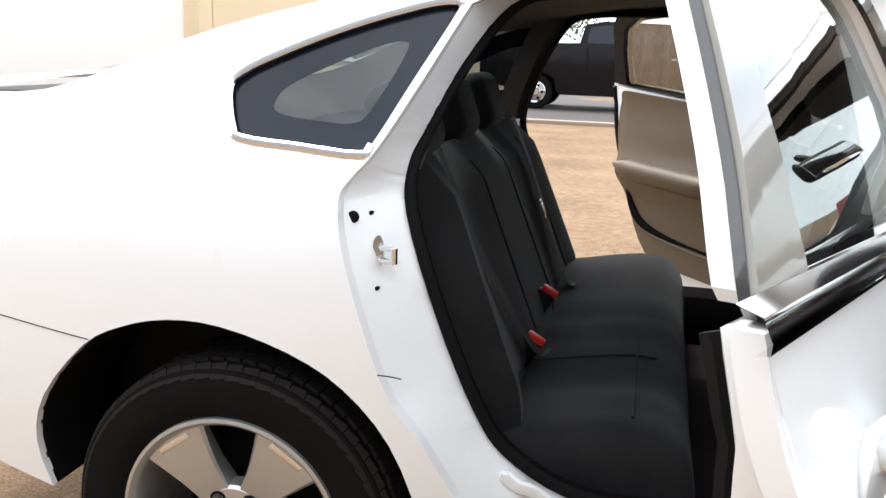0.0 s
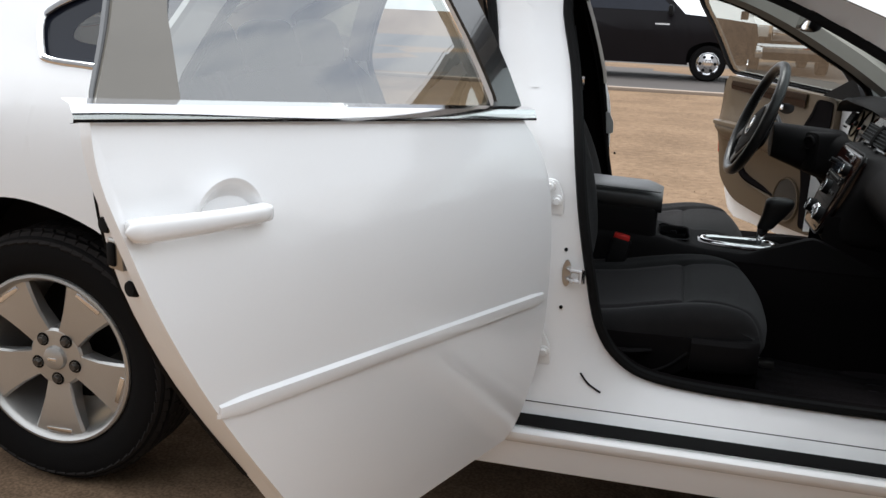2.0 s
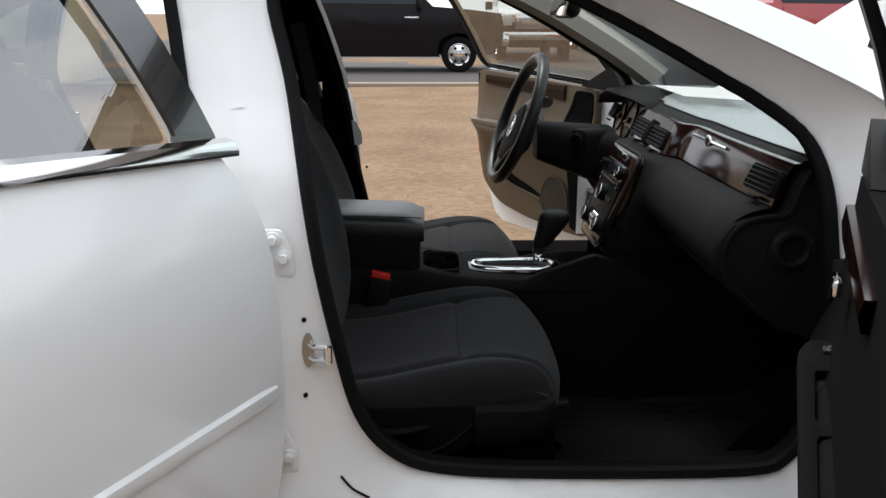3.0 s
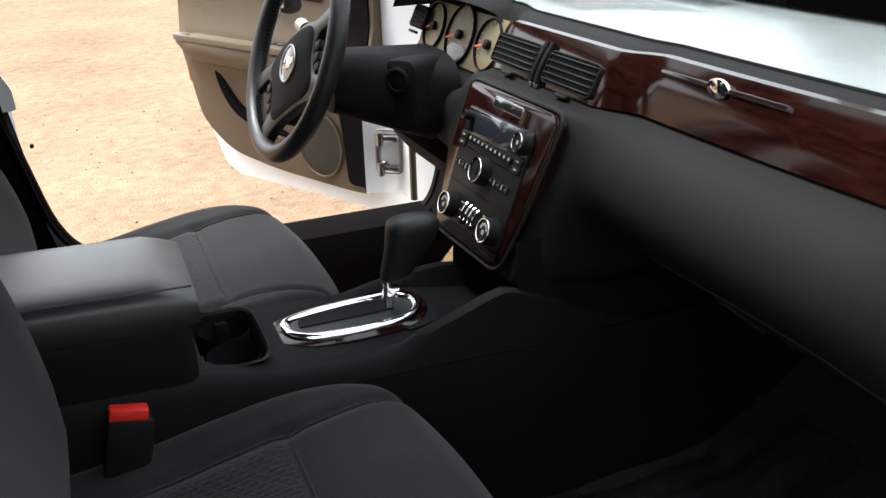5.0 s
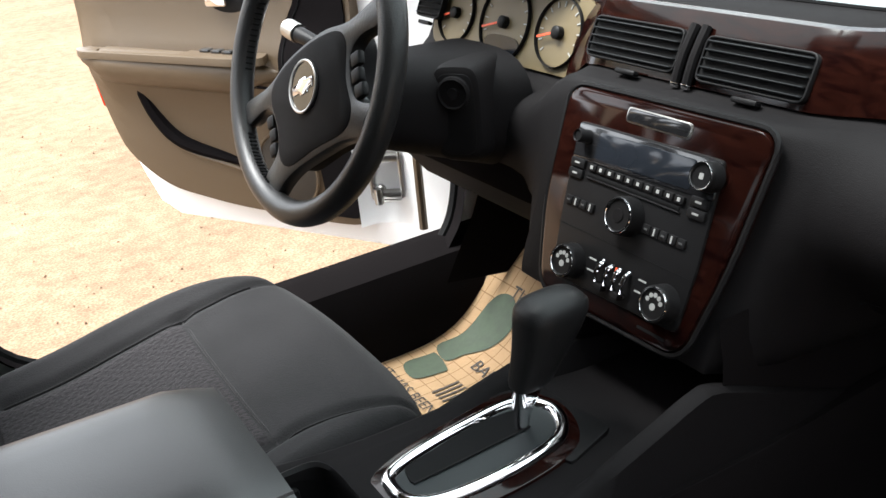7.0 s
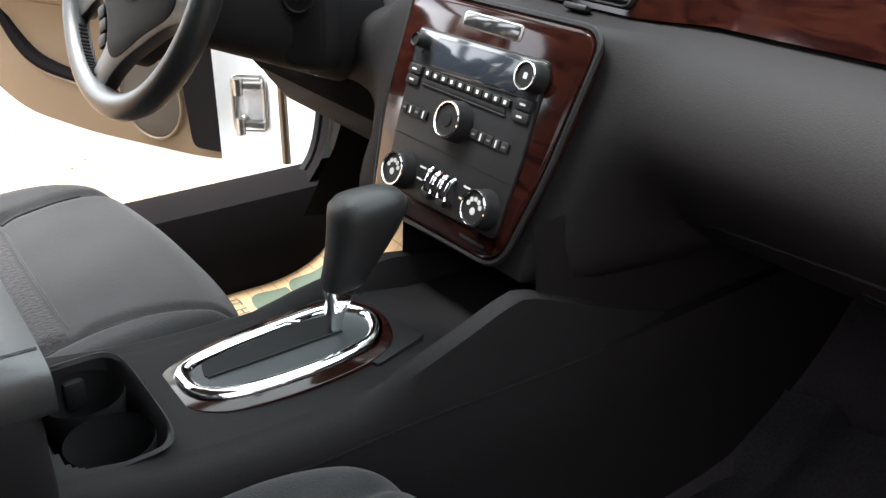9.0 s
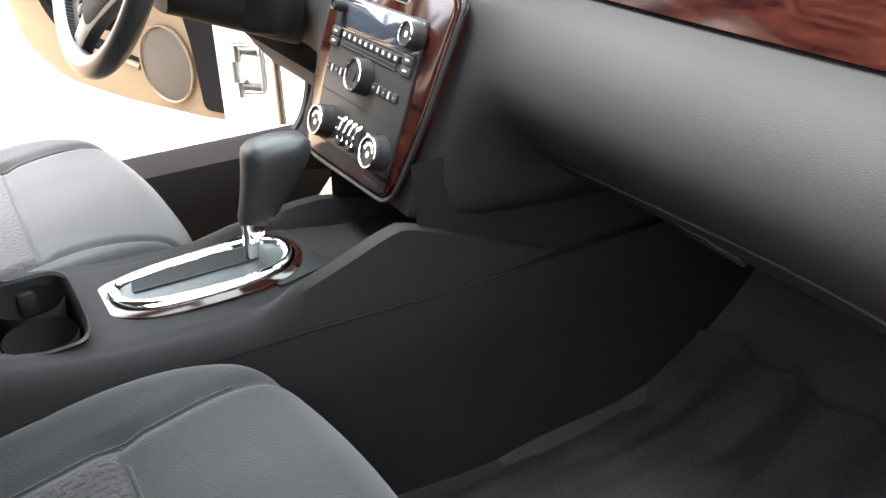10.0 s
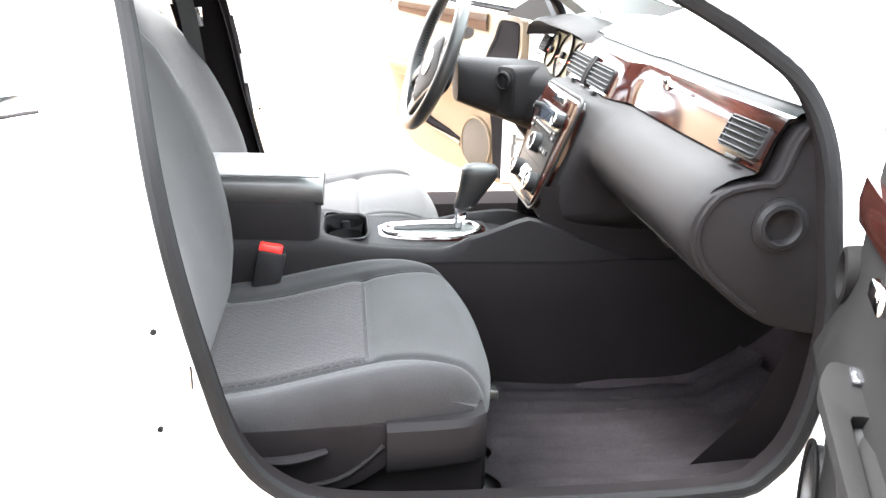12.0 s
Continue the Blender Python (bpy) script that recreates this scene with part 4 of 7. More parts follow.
    # chrome along the belt
    bm = bmesh.new()
    rows = []
    for k in range(25):
        u = belt0[0] + (belt1[0] - belt0[0]) * k / 24
        z = belt_z(u)
        rows.append([h.at(u, z - 0.013, skin_n(z - 0.013) + 0.001), h.at(u, z - 0.011, skin_n(z) + 0.014), h.at(u, z - 0.004, skin_n(z) + 0.0145), h.at(u, z + 0.010, skin_n(z) + 0.008), h.at(u, z + 0.015, skin_n(z) - 0.008)])
    net(bm, rows)
    part("belt_moulding", bm, CHROME, dr, "bright chrome belt moulding")
    # side moulding
    bm = bmesh.new()
    m0, m1 = ((0.012, 0.662), (0.880, 0.713)) if rear else ((0.0, 0.645), (0.93, 0.66))
    loops = []
    for k in range(21):
        t = k / 20
        u, z = m0[0] + (m1[0] - m0[0]) * t, m0[1] + (m1[1] - m0[1]) * t
        e = min(1, 30 * t + 0.75, 30 * (1 - t) + 0.75)
        n = skin_n(z) - 0.004
        loops.append([h.at(u, z - 0.016 * e, n), h.at(u, z - 0.013 * e, n + 0.009 * e), h.at(u, z - 0.004 * e, n + 0.012 * e), h.at(u, z + 0.008 * e, n + 0.011 * e), h.at(u, z + 0.015 * e, n)])
    loft(bm, loops)
    part("side_moulding", bm, PAINT, dr)
    # outer handle over its bowl
    hu, hz = (0.858, 0.980) if rear else (0.86, 0.93)
    bm = bmesh.new()
    m = h.axes(hu - 0.03, hz - 0.022, skin_n(hz - 0.022) + 0.0005)
    lathe(bm, [(0.060, 0.0012), (0.054, 0.0005), (0.050, -0.003), (0.040, -0.011), (0.020, -0.017), (0.0, -0.019)], m @ Matrix.Translation((0, -0.004, 0)), 36)
    part("handle_bowl", bm, PAINT, dr)
    # a thick round-ended bar, level, standing off the skin at both ends
    bm = bmesh.new()
    loops = []
    for k in range(25):
        t = k / 24
        du = 0.165 - 0.228 * t
        e = min(1.0, math.sqrt(max(0.02, 1 - (1 - min(1, t / 0.10)) ** 2)), math.sqrt(max(0.02, 1 - (1 - min(1, (1 - t) / 0.10)) ** 2)))
        w = (0.0160 - 0.003 * t) * e
        n = 0.012 + 0.006 * math.sin(math.pi * t)
        loops.append([m @ Vector((du, w * math.cos(a) + 0.014 - 0.010 * t, n + 0.011 * e * math.sin(a) * (1.0 if math.sin(a) > 0 else 0.6))) for a in [2 * math.pi * j / 14 for j in range(14)]])
    loft(bm, loops)
    for du, dz in ((0.138, 0.013), (-0.045, 0.004)):
        box(bm, (0.034, 0.024, 0.030), m @ Matrix.Translation((du, dz, 0.006)), 0.007)
    part("outer_handle", bm, PAINT, dr, sharp=60)
    # latch, plugs on the end face
    for z, r, back in (((0.967, 0.012, 0.054), (0.886, 0.012, 0.054), (0.910, 0.012, 0.020)) if rear else ((0.80, 0.012, 0.050), (0.685, 0.012, 0.050))):
        u = lerp_table([(0.352, 0.62), (0.53, 0.76), (0.645, 0.84), (0.76, 0.91), (0.88, 0.965), (1.0, 0.99)], z) - 0.010 if rear else lerp_table([(0.352, 0.82), (0.5, 0.92), (0.65, 0.96), (1.0, 1.0)], z) - 0.01
        bm = lathe(bmesh.new(), [(0, 0.008), (r * 0.8, 0.007), (r, 0.0), (r, -0.01)], Matrix.Translation(h.at(u - (0.004 if rear else 0), z, skin_n(z) - back)) @ h.d.to_track_quat('Z', 'Y').to_matrix().to_4x4(), 16)
        part("plug", bm, RUBBER, dr)
    bm = bmesh.new()
    u, lz = (0.955, 0.932) if rear else (0.955, 0.745)
    box(bm, (0.012, 0.040, 0.030), h.axes(u + 0.012, lz, skin_n(lz) - 0.050), 0.004)
    part("latch", bm, STEEL, dr)
    bm = bmesh.new()
    box(bm, (0.012, 0.03, 0.014), h.axes(u + 0.016, lz, skin_n(lz) - 0.054), 0.003)
    part("latch_slot", bm, RUBBER, dr)
    return dr, h, L, belt_z


def door_card(dr, h, L, belt_z, rear, trim):
    """The inner lining of a door."""
    def base(z):
        return min(skin_n(z) - 0.040, -0.038) - (0.026 if h.s < 0 and not rear else 0.0)

    if rear:
        out = [(0.04, 0.41), (0.03, 0.62), (0.02, 0.85), (0.03, 1.03), (0.92, 1.075), (0.94, 0.98), (0.92, 0.86), (0.86, 0.74), (0.80, 0.62), (0.72, 0.49), (0.62, 0.41)]
    else:
        out = [(-0.045, 0.41), (-0.055, 0.56), (-0.01, 0.70), (0.035, 0.79), (0.045, 0.87), (0.03, 1.0), (0.96, 1.045), (0.970, 0.90), (0.965, 0.74), (0.945, 0.62), (0.895, 0.515), (0.78, 0.440), (0.58, 0.415), (0.30, 0.405)]
    drv = h.s > 0 and not rear
    if drv:
        out = [(0.205, 0.41), (0.195, 0.56), (0.19, 0.70), (0.19, 0.87), (0.19, 0.945), (0.955, 0.975), (0.970, 0.90), (0.965, 0.74), (0.945, 0.62), (0.895, 0.515), (0.78, 0.440), (0.58, 0.415), (0.30, 0.405)]
    outl = rounded(out, 0.06, 4)

    def face(a, b):
        """A lining that bulges at the arm rest and draws in above and below."""
        arm = math.exp(-((b - 0.745) / 0.06) ** 2) * 0.035
        top = 0.03 * max(0, min(1, (b - 0.90) / 0.12))
        end = min(1, max(0, (a - 0.0) / 0.10)) * min(1, max(0, (L - 0.03 - a) / 0.10))
        return h.at(a, b, base(b) - (0.02 + arm) * end + top * 0.3)
    card = sheet(outl, (), 0.05, face, rim=lambda a, b: h.at(a, b, base(b) + 0.03))
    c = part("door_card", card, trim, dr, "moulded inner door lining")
    arm_n = base(0.75) + (0.026 if h.s < 0 and not rear else 0.0)
    # arm rest with its pull
    bm = bmesh.new()
    loops = []
    u0, u1 = (0.18, 0.88) if rear else (0.36, 0.935) if drv else (0.28, 0.90)
    for k in range(15):
        t = k / 14
        u = u0 + (u1 - u0) * t
        e = min(1, 0.25 + 4 * t, 0.25 + 5 * (1 - t))
        z = 0.765 + 0.012 * t - (0.022 if drv else 0.0)
        n = arm_n - 0.045
        loops.append([h.at(u, z + 0.030 * e * math.sin(a) * (1.0 if math.sin(a) > 0 else 1.8), n - 0.046 * e * math.cos(a)) for a in [2 * math.pi * j / 14 for j in range(14)]])
    loft(bm, loops)
    part("arm_rest", bm, trim, dr)
    # map pocket: a rounded lip and a black bar as the shade in the gap behind it
    pu0, pu1 = (0.28, 0.80) if rear else (0.49, 0.80) if drv else (0.36, 0.86)
    lip = spline([(pu1 + 0.01, 0.700), (pu1 - 0.03, 0.620), (pu1 - 0.10, 0.560), (pu1 - 0.24, 0.530), (pu0, 0.515)], 6)
    bm = tube(bmesh.new(), [h.at(a, b, base(b) - 0.019) for a, b in lip], [0.006 + 0.013 * math.sin(math.pi * min(1, 0.12 + k / (len(lip) - 1))) for k in range(len(lip))], 8, up=h.n)
    part("pocket_shade", bm, MATTE, dr)
    bm = tube(bmesh.new(), [h.at(a + 0.004, b - 0.015, base(b) - 0.021) for a, b in lip], 0.007, 8, up=h.n)
    part("pocket_lip", bm, trim, dr)
    # inner handle
    hu, hz = (0.32, 0.935) if rear else (0.487, 0.882) if drv else (0.30, 0.90)
    bm = bmesh.new()
    prism(bm, ring2(0.055, 0.028, 24), 0.012, h.axes(hu, hz, base(hz) - 0.022) @ pose(0, 0, 0, 180, 0, 0), bevel=0.003)
    part("handle_bezel", bm, BLACKPL, dr)
    bm = bmesh.new()
    box(bm, (0.055, 0.022, 0.012), h.axes(hu + 0.018, hz, base(hz) - 0.038), 0.005)
    part("inner_handle", bm, CHROME, dr)
    if not rear:
        # oval loudspeaker grille, air duct at the front edge, wood strip
        sp = h.axes(0.402, 0.518, base(0.52) - 0.026) @ pose(0, 0, 0, 180, 0, 0) if drv else h.axes(0.062, 0.500, base(0.50) - 0.024) @ pose(0, 0, 0, 180, 0, 12)
        rx, ry = (0.076, 0.084) if drv else (0.064, 0.088)
        bm = prism(bmesh.new(), ring2(rx, ry, 36), 0.012, sp, bevel=0.003)
        part("speaker_grille", bm, GRILLE if trim is DOORTRIM else BLACKPL, dr)
        bm = bmesh.new()
        tube(bm, [sp @ Vector((a, b, 0.001)) for a, b in ring2(rx + 0.003, ry + 0.004, 40)], 0.0035, 6, closed=True, up=h.n)
        part("speaker_rim", bm, trim, dr)
        if h.s < 0:
          bm = lathe(bmesh.new(), [(0.024, -0.025), (0.025, 0.014), (0.028, 0.018), (0.034, 0.016), (0.037, 0.004), (0.037, -0.02)], h.axes(0.085, 0.838, base(0.84) - 0.018) @ pose(0, 0, 0, 180, 0, 0), 32)
          part("air_duct", bm, trim, dr)
          bm = lathe(bmesh.new(), [(0.0245, -0.004), (0, -0.006)], h.axes(0.085, 0.838, base(0.84) - 0.018) @ pose(0, 0, 0, 180, 0, 0), 24)
          part("duct_throat", bm, RUBBER, dr)
        bm = bmesh.new()
        rows = []
        for k in range(15):
            t = k / 14
            u = (0.36 if drv else 0.080) + 0.52 * t
            w = 0.027 - 0.010 * t
            zs = 0.918 if drv else 0.930
            rows.append([h.at(u, zs + 0.02 * t + a * w, base(0.93) - 0.020 - o) for a, o in ((-1.05, -0.008), (-1, 0.006), (0, 0.010), (1, 0.006), (1.05, -0.008))])
        net(bm, rows)
        part("wood_strip", bm, WOOD, dr, "glossy wood-grain door strip")
        # arm rest top with a switch and two hollows
        top = rounded([(0.24, -0.035), (0.28, 0.028), (0.86, 0.022), (0.90, -0.010), (0.86, -0.040), (0.30, -0.052)], 0.02, 3)
        holes = (rounded([(0.36, -0.030), (0.36, 0.014), (0.52, 0.012), (0.52, -0.030)], 0.010, 2), rounded([(0.55, -0.028), (0.55, 0.010), (0.80, 0.008), (0.80, -0.026)], 0.012, 2))
        if drv:
            top = rounded([(0.37, -0.035), (0.40, 0.028), (0.90, 0.022), (0.94, -0.010), (0.90, -0.040), (0.45, -0.052)], 0.02, 3)
            holes = (rounded([(0.60, -0.028), (0.60, 0.012), (0.86, 0.008), (0.86, -0.026)], 0.012, 2),)
        am = h.axes(0, 0.780 if drv else 0.800, arm_n - 0.048)
        am = am @ Matrix(((1, 0, 0, 0), (0, 0, 1, 0), (0, 1, 0, 0), (0, 0, 0, 1)))
        bm = prism(bmesh.new(), top, 0.016, am, holes=holes, bevel=0.002)
        part("arm_rest_top", bm, trim, dr)
        for hole in holes:
            bm = prism(bmesh.new(), hole, 0.004, am @ Matrix.Translation((0, 0, -0.0125)))
            part("hollow", bm, RUBBER, dr)
        for k in range(1 if h.s < 0 else 4):
            bm = bmesh.new()
            box(bm, (0.026 if drv else 0.034, 0.020, 0.008), am @ Matrix.Translation(((0.445 if drv else 0.285) + 0.034 * k, -0.012 + 0.004 * k, 0.003)), 0.003)
            part("window_switch", bm, GLOSSBLACK, dr)
        bm = bmesh.new()
        prism(bm, rounded([(0.03, 1.0 - (0.06 if drv else 0)), (0.26, 1.012 - (0.06 if drv else 0)), (0.10, 1.09 - (0.06 if drv else 0))], 0.01, 2), 0.02, h.axes(0, 0, skin_n(1.03) - 0.055) @ pose(0, 0, 0, 0, 0, 0))
        part("mirror_sail", bm, BLACKPL, dr)
    if drv:
        # charcoal front section with its stitched edge, crease under the arm rest, red side reflector
        front = rounded([(0.222, 0.425), (0.305, 0.425), (0.316, 0.56), (0.335, 0.66), (0.350, 0.72), (0.358, 0.79), (0.345, 0.84), (0.318, 0.88), (0.300, 0.935), (0.205, 0.93), (0.200, 0.80), (0.215, 0.60)], 0.02, 3)
        bm = sheet(front, (), 0.05, lambda a, b: face(a, b) - h.n * 0.005, rim=lambda a, b: face(a, b) + h.n * 0.004)
        part("front_section", bm, MATTE, dr, "charcoal front section of the lining")
        bm = tube(bmesh.new(), [face(a, b) - h.n * 0.006 for a, b in spline([(0.330, 0.705), (0.345, 0.78), (0.335, 0.83), (0.308, 0.872), (0.290, 0.925)], 5)], 0.0016, 5, up=h.n)
        part("seam", bm, RUBBER, dr)
        bm = tube(bmesh.new(), [h.at(0.38 + 0.50 * k / 16, 0.712 + 0.012 * k / 16, base(0.72) - 0.060) for k in range(17)], 0.003, 6, up=h.n)
        part("arm_rest_crease", bm, MATTE, dr)
        bm = bmesh.new()
        box(bm, (0.012, 0.060, 0.006), h.axes(0.958, 0.655, base(0.655) - 0.003) @ pose(0, 0, 0, 0, 0, -10), 0.002)
        part("reflector", bm, LAMPRED, dr, "red edge reflector")
    return c


def wing_mirror(dr, h):
    bm = bmesh.new()
    loops = []
    for k in range(9):
        t = k / 8
        e = math.sin(math.pi * (0.12 + 0.80 * t)) ** 0.5
        loops.append([h.at(0.10 + 0.07 * e * math.cos(a) - 0.02 * t, 1.085 + 0.065 * e * math.sin(a), 0.03 + 0.20 * t) for a in [2 * math.pi * j / 16 for j in range(16)]])
    loft(bm, loops)
    part("wing_mirror", bm, PAINT, dr)


# right-hand linings take the trim copy with shade in its colour
for s, rear, ang, hx, trim, lab in ((-1, True, 69, 1.175, DOORTRIM_SHADE, "white rear door swung open"), (1, True, 53, 1.175, DOORTRIM, "white rear door swung open, brown lining"),
                                    (-1, False, 67, 2.20, DOORTRIM_SHADE, "white front passenger door swung open, lining coloured as in shade"), (1, False, 60.5, 2.19, DOORTRIM, "white driver door swung open, brown lining")):
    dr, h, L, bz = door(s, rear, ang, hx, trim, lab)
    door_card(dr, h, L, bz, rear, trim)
    if not rear:
        wing_mirror(dr, h)

# ---- inside ----
CY = -0.04   # the middle line of the console
STACK_Y = 0.002


CUSH = [(1.20, 0.535), (1.35, 0.546), (1.45, 0.566), (1.55, 0.588), (1.62, 0.594), (1.68, 0.584), (1.75, 0.556)]


def cushion_z(x, v):
    """Height of a front cushion: side bolsters, a raised front and stitched grooves."""
    z = smooth_table("cush", CUSH, x) + 0.036 * max(0, 1 - ((x - 1.40) / 0.32) ** 2) * abs(v) ** 3
    z -= 0.008 * math.exp(-((abs(v) - cushion_seam(x)) / 0.035) ** 2) * (1 if x > 1.27 else 0)
    if abs(v) < 0.72:
        z -= 0.006 * math.exp(-((x - 1.530) / 0.012) ** 2)
    return z


def cushion_seam(x):
    return 0.68 + 0.16 * step01((x - 1.54) / 0.20)


def front_seat(cy, s, lean=radians(17), back=0.0):
    half, nose = 0.268, 0.05
    us = [math.sin(math.pi / 2 * k / 64) for k in range(65)]
    vs = [math.sin(math.pi / 2 * (k / 60 - 1)) for k in range(121)]
    rows = []
    for u in us:
        row = []
        for v in vs:
            x = 1.20 + u * (0.535 - 0.050 * abs(v) ** 3)
            w = half - 0.028 * u ** 5
            e1 = max(0.0, 1 - (1 - u) * 0.545 / nose)
            e2 = max(0.0, 1 - (1 - abs(v)) * half / 0.042)
            e = min(1.0, math.hypot(e1, e2))
            row.append(Vector((x, cy + w * v, cushion_z(x, v) - 0.048 * (1 - math.sqrt(max(0.0, 1 - e * e))))))
        rows.append(row)
    bm = net(bmesh.new(), rows)
    skirt = [r[0] for r in rows] + rows[-1][1:-1] + [r[-1] for r in rows[::-1]]
    net(bm, [skirt] + [[Vector((1.46 + (p.x - 1.46) * (1 - k * 0.03), cy + (p.y - cy) * (1 - k * 0.03), p.z - d)) for p in skirt] for k, d in ((0, 0.03), (1, 0.055), (2.5, 0.068))])
    bmesh.ops.remove_doubles(bm, verts=bm.verts[:], dist=0.0004)
    seat = part("front_seat", bm, FABRIC, car, "dark grey cloth bucket seat", sharp=70)
    # woven middle panel
    bm = bmesh.new()
    net(bm, [[Vector((x, cy + 0.665 * half * v, cushion_z(x, 0.665 * v) + 0.0030 - 0.004 * max(0, abs(v) - 0.94) / 0.06)) for v in [2 * j / 24 - 1 for j in range(25)]] for x in [1.27 + 0.254 * k / 16 for k in range(17)]])
    part("seat_insert", bm, INSERT, seat)
    # stitched seams
    bm = bmesh.new()
    for v in (-1, 1):
        tube(bm, [Vector((x, cy + v * cushion_seam(x) * (half - 0.028 * ((x - 1.2) / 0.545) ** 5), cushion_z(x, cushion_seam(x)) + 0.0015)) for x in [1.28 + 0.36 * k / 24 for k in range(25)]], 0.0018, 5)
    tube(bm, [Vector((1.530, cy + 0.180 * (2 * j / 10 - 1), cushion_z(1.530, 0.67 * (2 * j / 10 - 1)) + 0.001)) for j in range(11)], 0.0018, 5)
    part("seam", bm, FABRIC, seat)
    # base and side shield
    bm = bmesh.new()
    box(bm, (0.44, 0.47, 0.16), pose(1.49, cy, 0.43), 0.03)
    part("seat_base", bm, MATTE, seat)
    bm = bmesh.new()
    shield = rounded([(1.19, 0.425), (1.18, 0.530), (1.30, 0.536), (1.565, 0.534), (1.565, 0.470), (1.50, 0.428), (1.38, 0.410)], 0.025, 3)
    prism(bm, [(a, b) for a, b in shield], 0.02, Matrix.Translation((0, cy + s * 0.268, 0)) @ (pose(0, 0, 0, 90, 0, 0)), bevel=0.005)
    part("side_shield", bm, MATTE, seat)
    bm = bmesh.new()
    loops = []
    for k in range(9):
        t = k / 8
        x = 1.552 + 0.150 * t
        e = math.sqrt(max(0.0, 1 - t ** 4))
        lo = 0.455 + 0.010 * t
        loops.append([Vector((x, cy + s * (0.225 + o * (0.55 + 0.45 * e)), lo + (0.537 - lo) * f)) for o, f in ((-0.02, 0.0), (0.046, 0.0), (0.054, 0.12), (0.056, 0.5), (0.054, 0.88), (0.044, 1.0), (-0.02, 1.0))])
    loft(bm, loops)
    part("shield_cap", bm, DASH, seat)
    bm = bmesh.new()
    tube(bm, [Vector((1.36 + 0.105 * k / 8, cy + s * (0.274 + 0.012 * math.sin(math.pi * k / 8)), 0.488 + 0.010 * k / 8)) for k in range(9)], [0.006 + 0.003 * math.sin(math.pi * k / 8) for k in range(9)], 8, flat=0.7)
    part("recline_lever", bm, DASH, seat)
    bm = tube(bmesh.new(), [Vector((x, cy + s * 0.2695, z)) for x, z in spline([(1.22, 0.450), (1.36, 0.432), (1.48, 0.447), (1.548, 0.500)], 5)], 0.004, 6)
    part("shield_rib", bm, DASH, seat)
    for dy in (-0.19, 0.19):
        bm = bmesh.new()
        box(bm, (0.56, 0.035, 0.03), pose(1.52, cy + dy, 0.315, 0, -2, 0), 0.006)
        part("seat_rail", bm, STEEL, seat)
    # backrest: sections up the back, leaning
    ax = Vector((-math.sin(lean), 0, math.cos(lean)))
    fw = Vector((math.cos(lean), 0, math.sin(lean)))
    o = Vector((1.265 - back, cy, 0.55))
    loops = []
    for k in range(15):
        t = k / 14
        hgt = 0.60 * t
        w = 0.262 - 0.045 * max(0, (t - 0.55) / 0.45) ** 1.6
        e = min(1, 0.55 + 3.0 * t, 0.35 + 3.2 * (1 - t))
        th = (0.085 + 0.02 * math.sin(math.pi * t)) * e
        bol = 0.055 * math.sin(math.pi * min(1, t * 1.05)) ** 0.8
        row = []
        n = 18
        for j in range(n + 1):
            v = 2 * j / n - 1
            f = th * 0.55 + bol * abs(v) ** 2.5 - (0.07 * ((abs(v) - 0.85) / 0.15) ** 2 if abs(v) > 0.85 else 0) - 0.015
            row.append(o + ax * hgt + fw * f + Vector((0, w * v, 0)))
        row += [o + ax * hgt - fw * th + Vector((0, w * 0.98, 0)), o + ax * hgt - fw * (th + 0.03) + Vector((0, w * 0.7, 0)), o + ax * hgt - fw * (th + 0.03) + Vector((0, -w * 0.7, 0)), o + ax * hgt - fw * th + Vector((0, -w * 0.98, 0))]
        loops.append(row)
    bm = loft(bmesh.new(), loops)
    bmesh.ops.smooth_vert(bm, verts=bm.verts[:], factor=0.4, use_axis_x=True, use_axis_y=True, use_axis_z=True)
    part("backrest", bm, FABRIC, seat, sharp=60)
    hb = o + ax * 0.70
    bm = bmesh.new()
    box(bm, (0.10, 0.25, 0.17), Matrix.Translation(hb + fw * 0.0) @ pose(0, 0, 0, 0, -math.degrees(lean), 0), 0.045, 4)
    part("headrest", bm, FABRIC, seat)
    for dy in (-0.06, 0.06):
        bm = bmesh.new()
        tube(bm, [o + ax * 0.58 + Vector((0, dy, 0)), o + ax * 0.66 + Vector((0, dy, 0))], 0.007, 8, up=(0, 1, 0))
        part("headrest_post", bm, CHROME, seat)
    # buckle on the inner side
    bm = bmesh.new()
    box(bm, (0.055, 0.028, 0.11), pose(1.345, cy - s * 0.231, 0.578, 0, 12, 0), 0.008)
    part("belt_buckle", bm, BLACKPL, seat)
    bm = bmesh.new()
    box(bm, (0.045, 0.020, 0.02), pose(1.354, cy - s * 0.231, 0.634, 0, 12, 0), 0.004)
    part("buckle_button", bm, RED, seat, "red release button")
    return seat


front_seat(-0.415, -1)
front_seat(0.335, 1, radians(27), 0.03)

# rear bench
bm = bmesh.new()
xs = [0.38, 0.46, 0.55, 0.64, 0.72, 0.79, 0.835, 0.855, 0.865]
tops = [(0.38, 0.50), (0.50, 0.517), (0.62, 0.540), (0.72, 0.555), (0.79, 0.550), (0.835, 0.522), (0.855, 0.480), (0.865, 0.43)]
loops = []
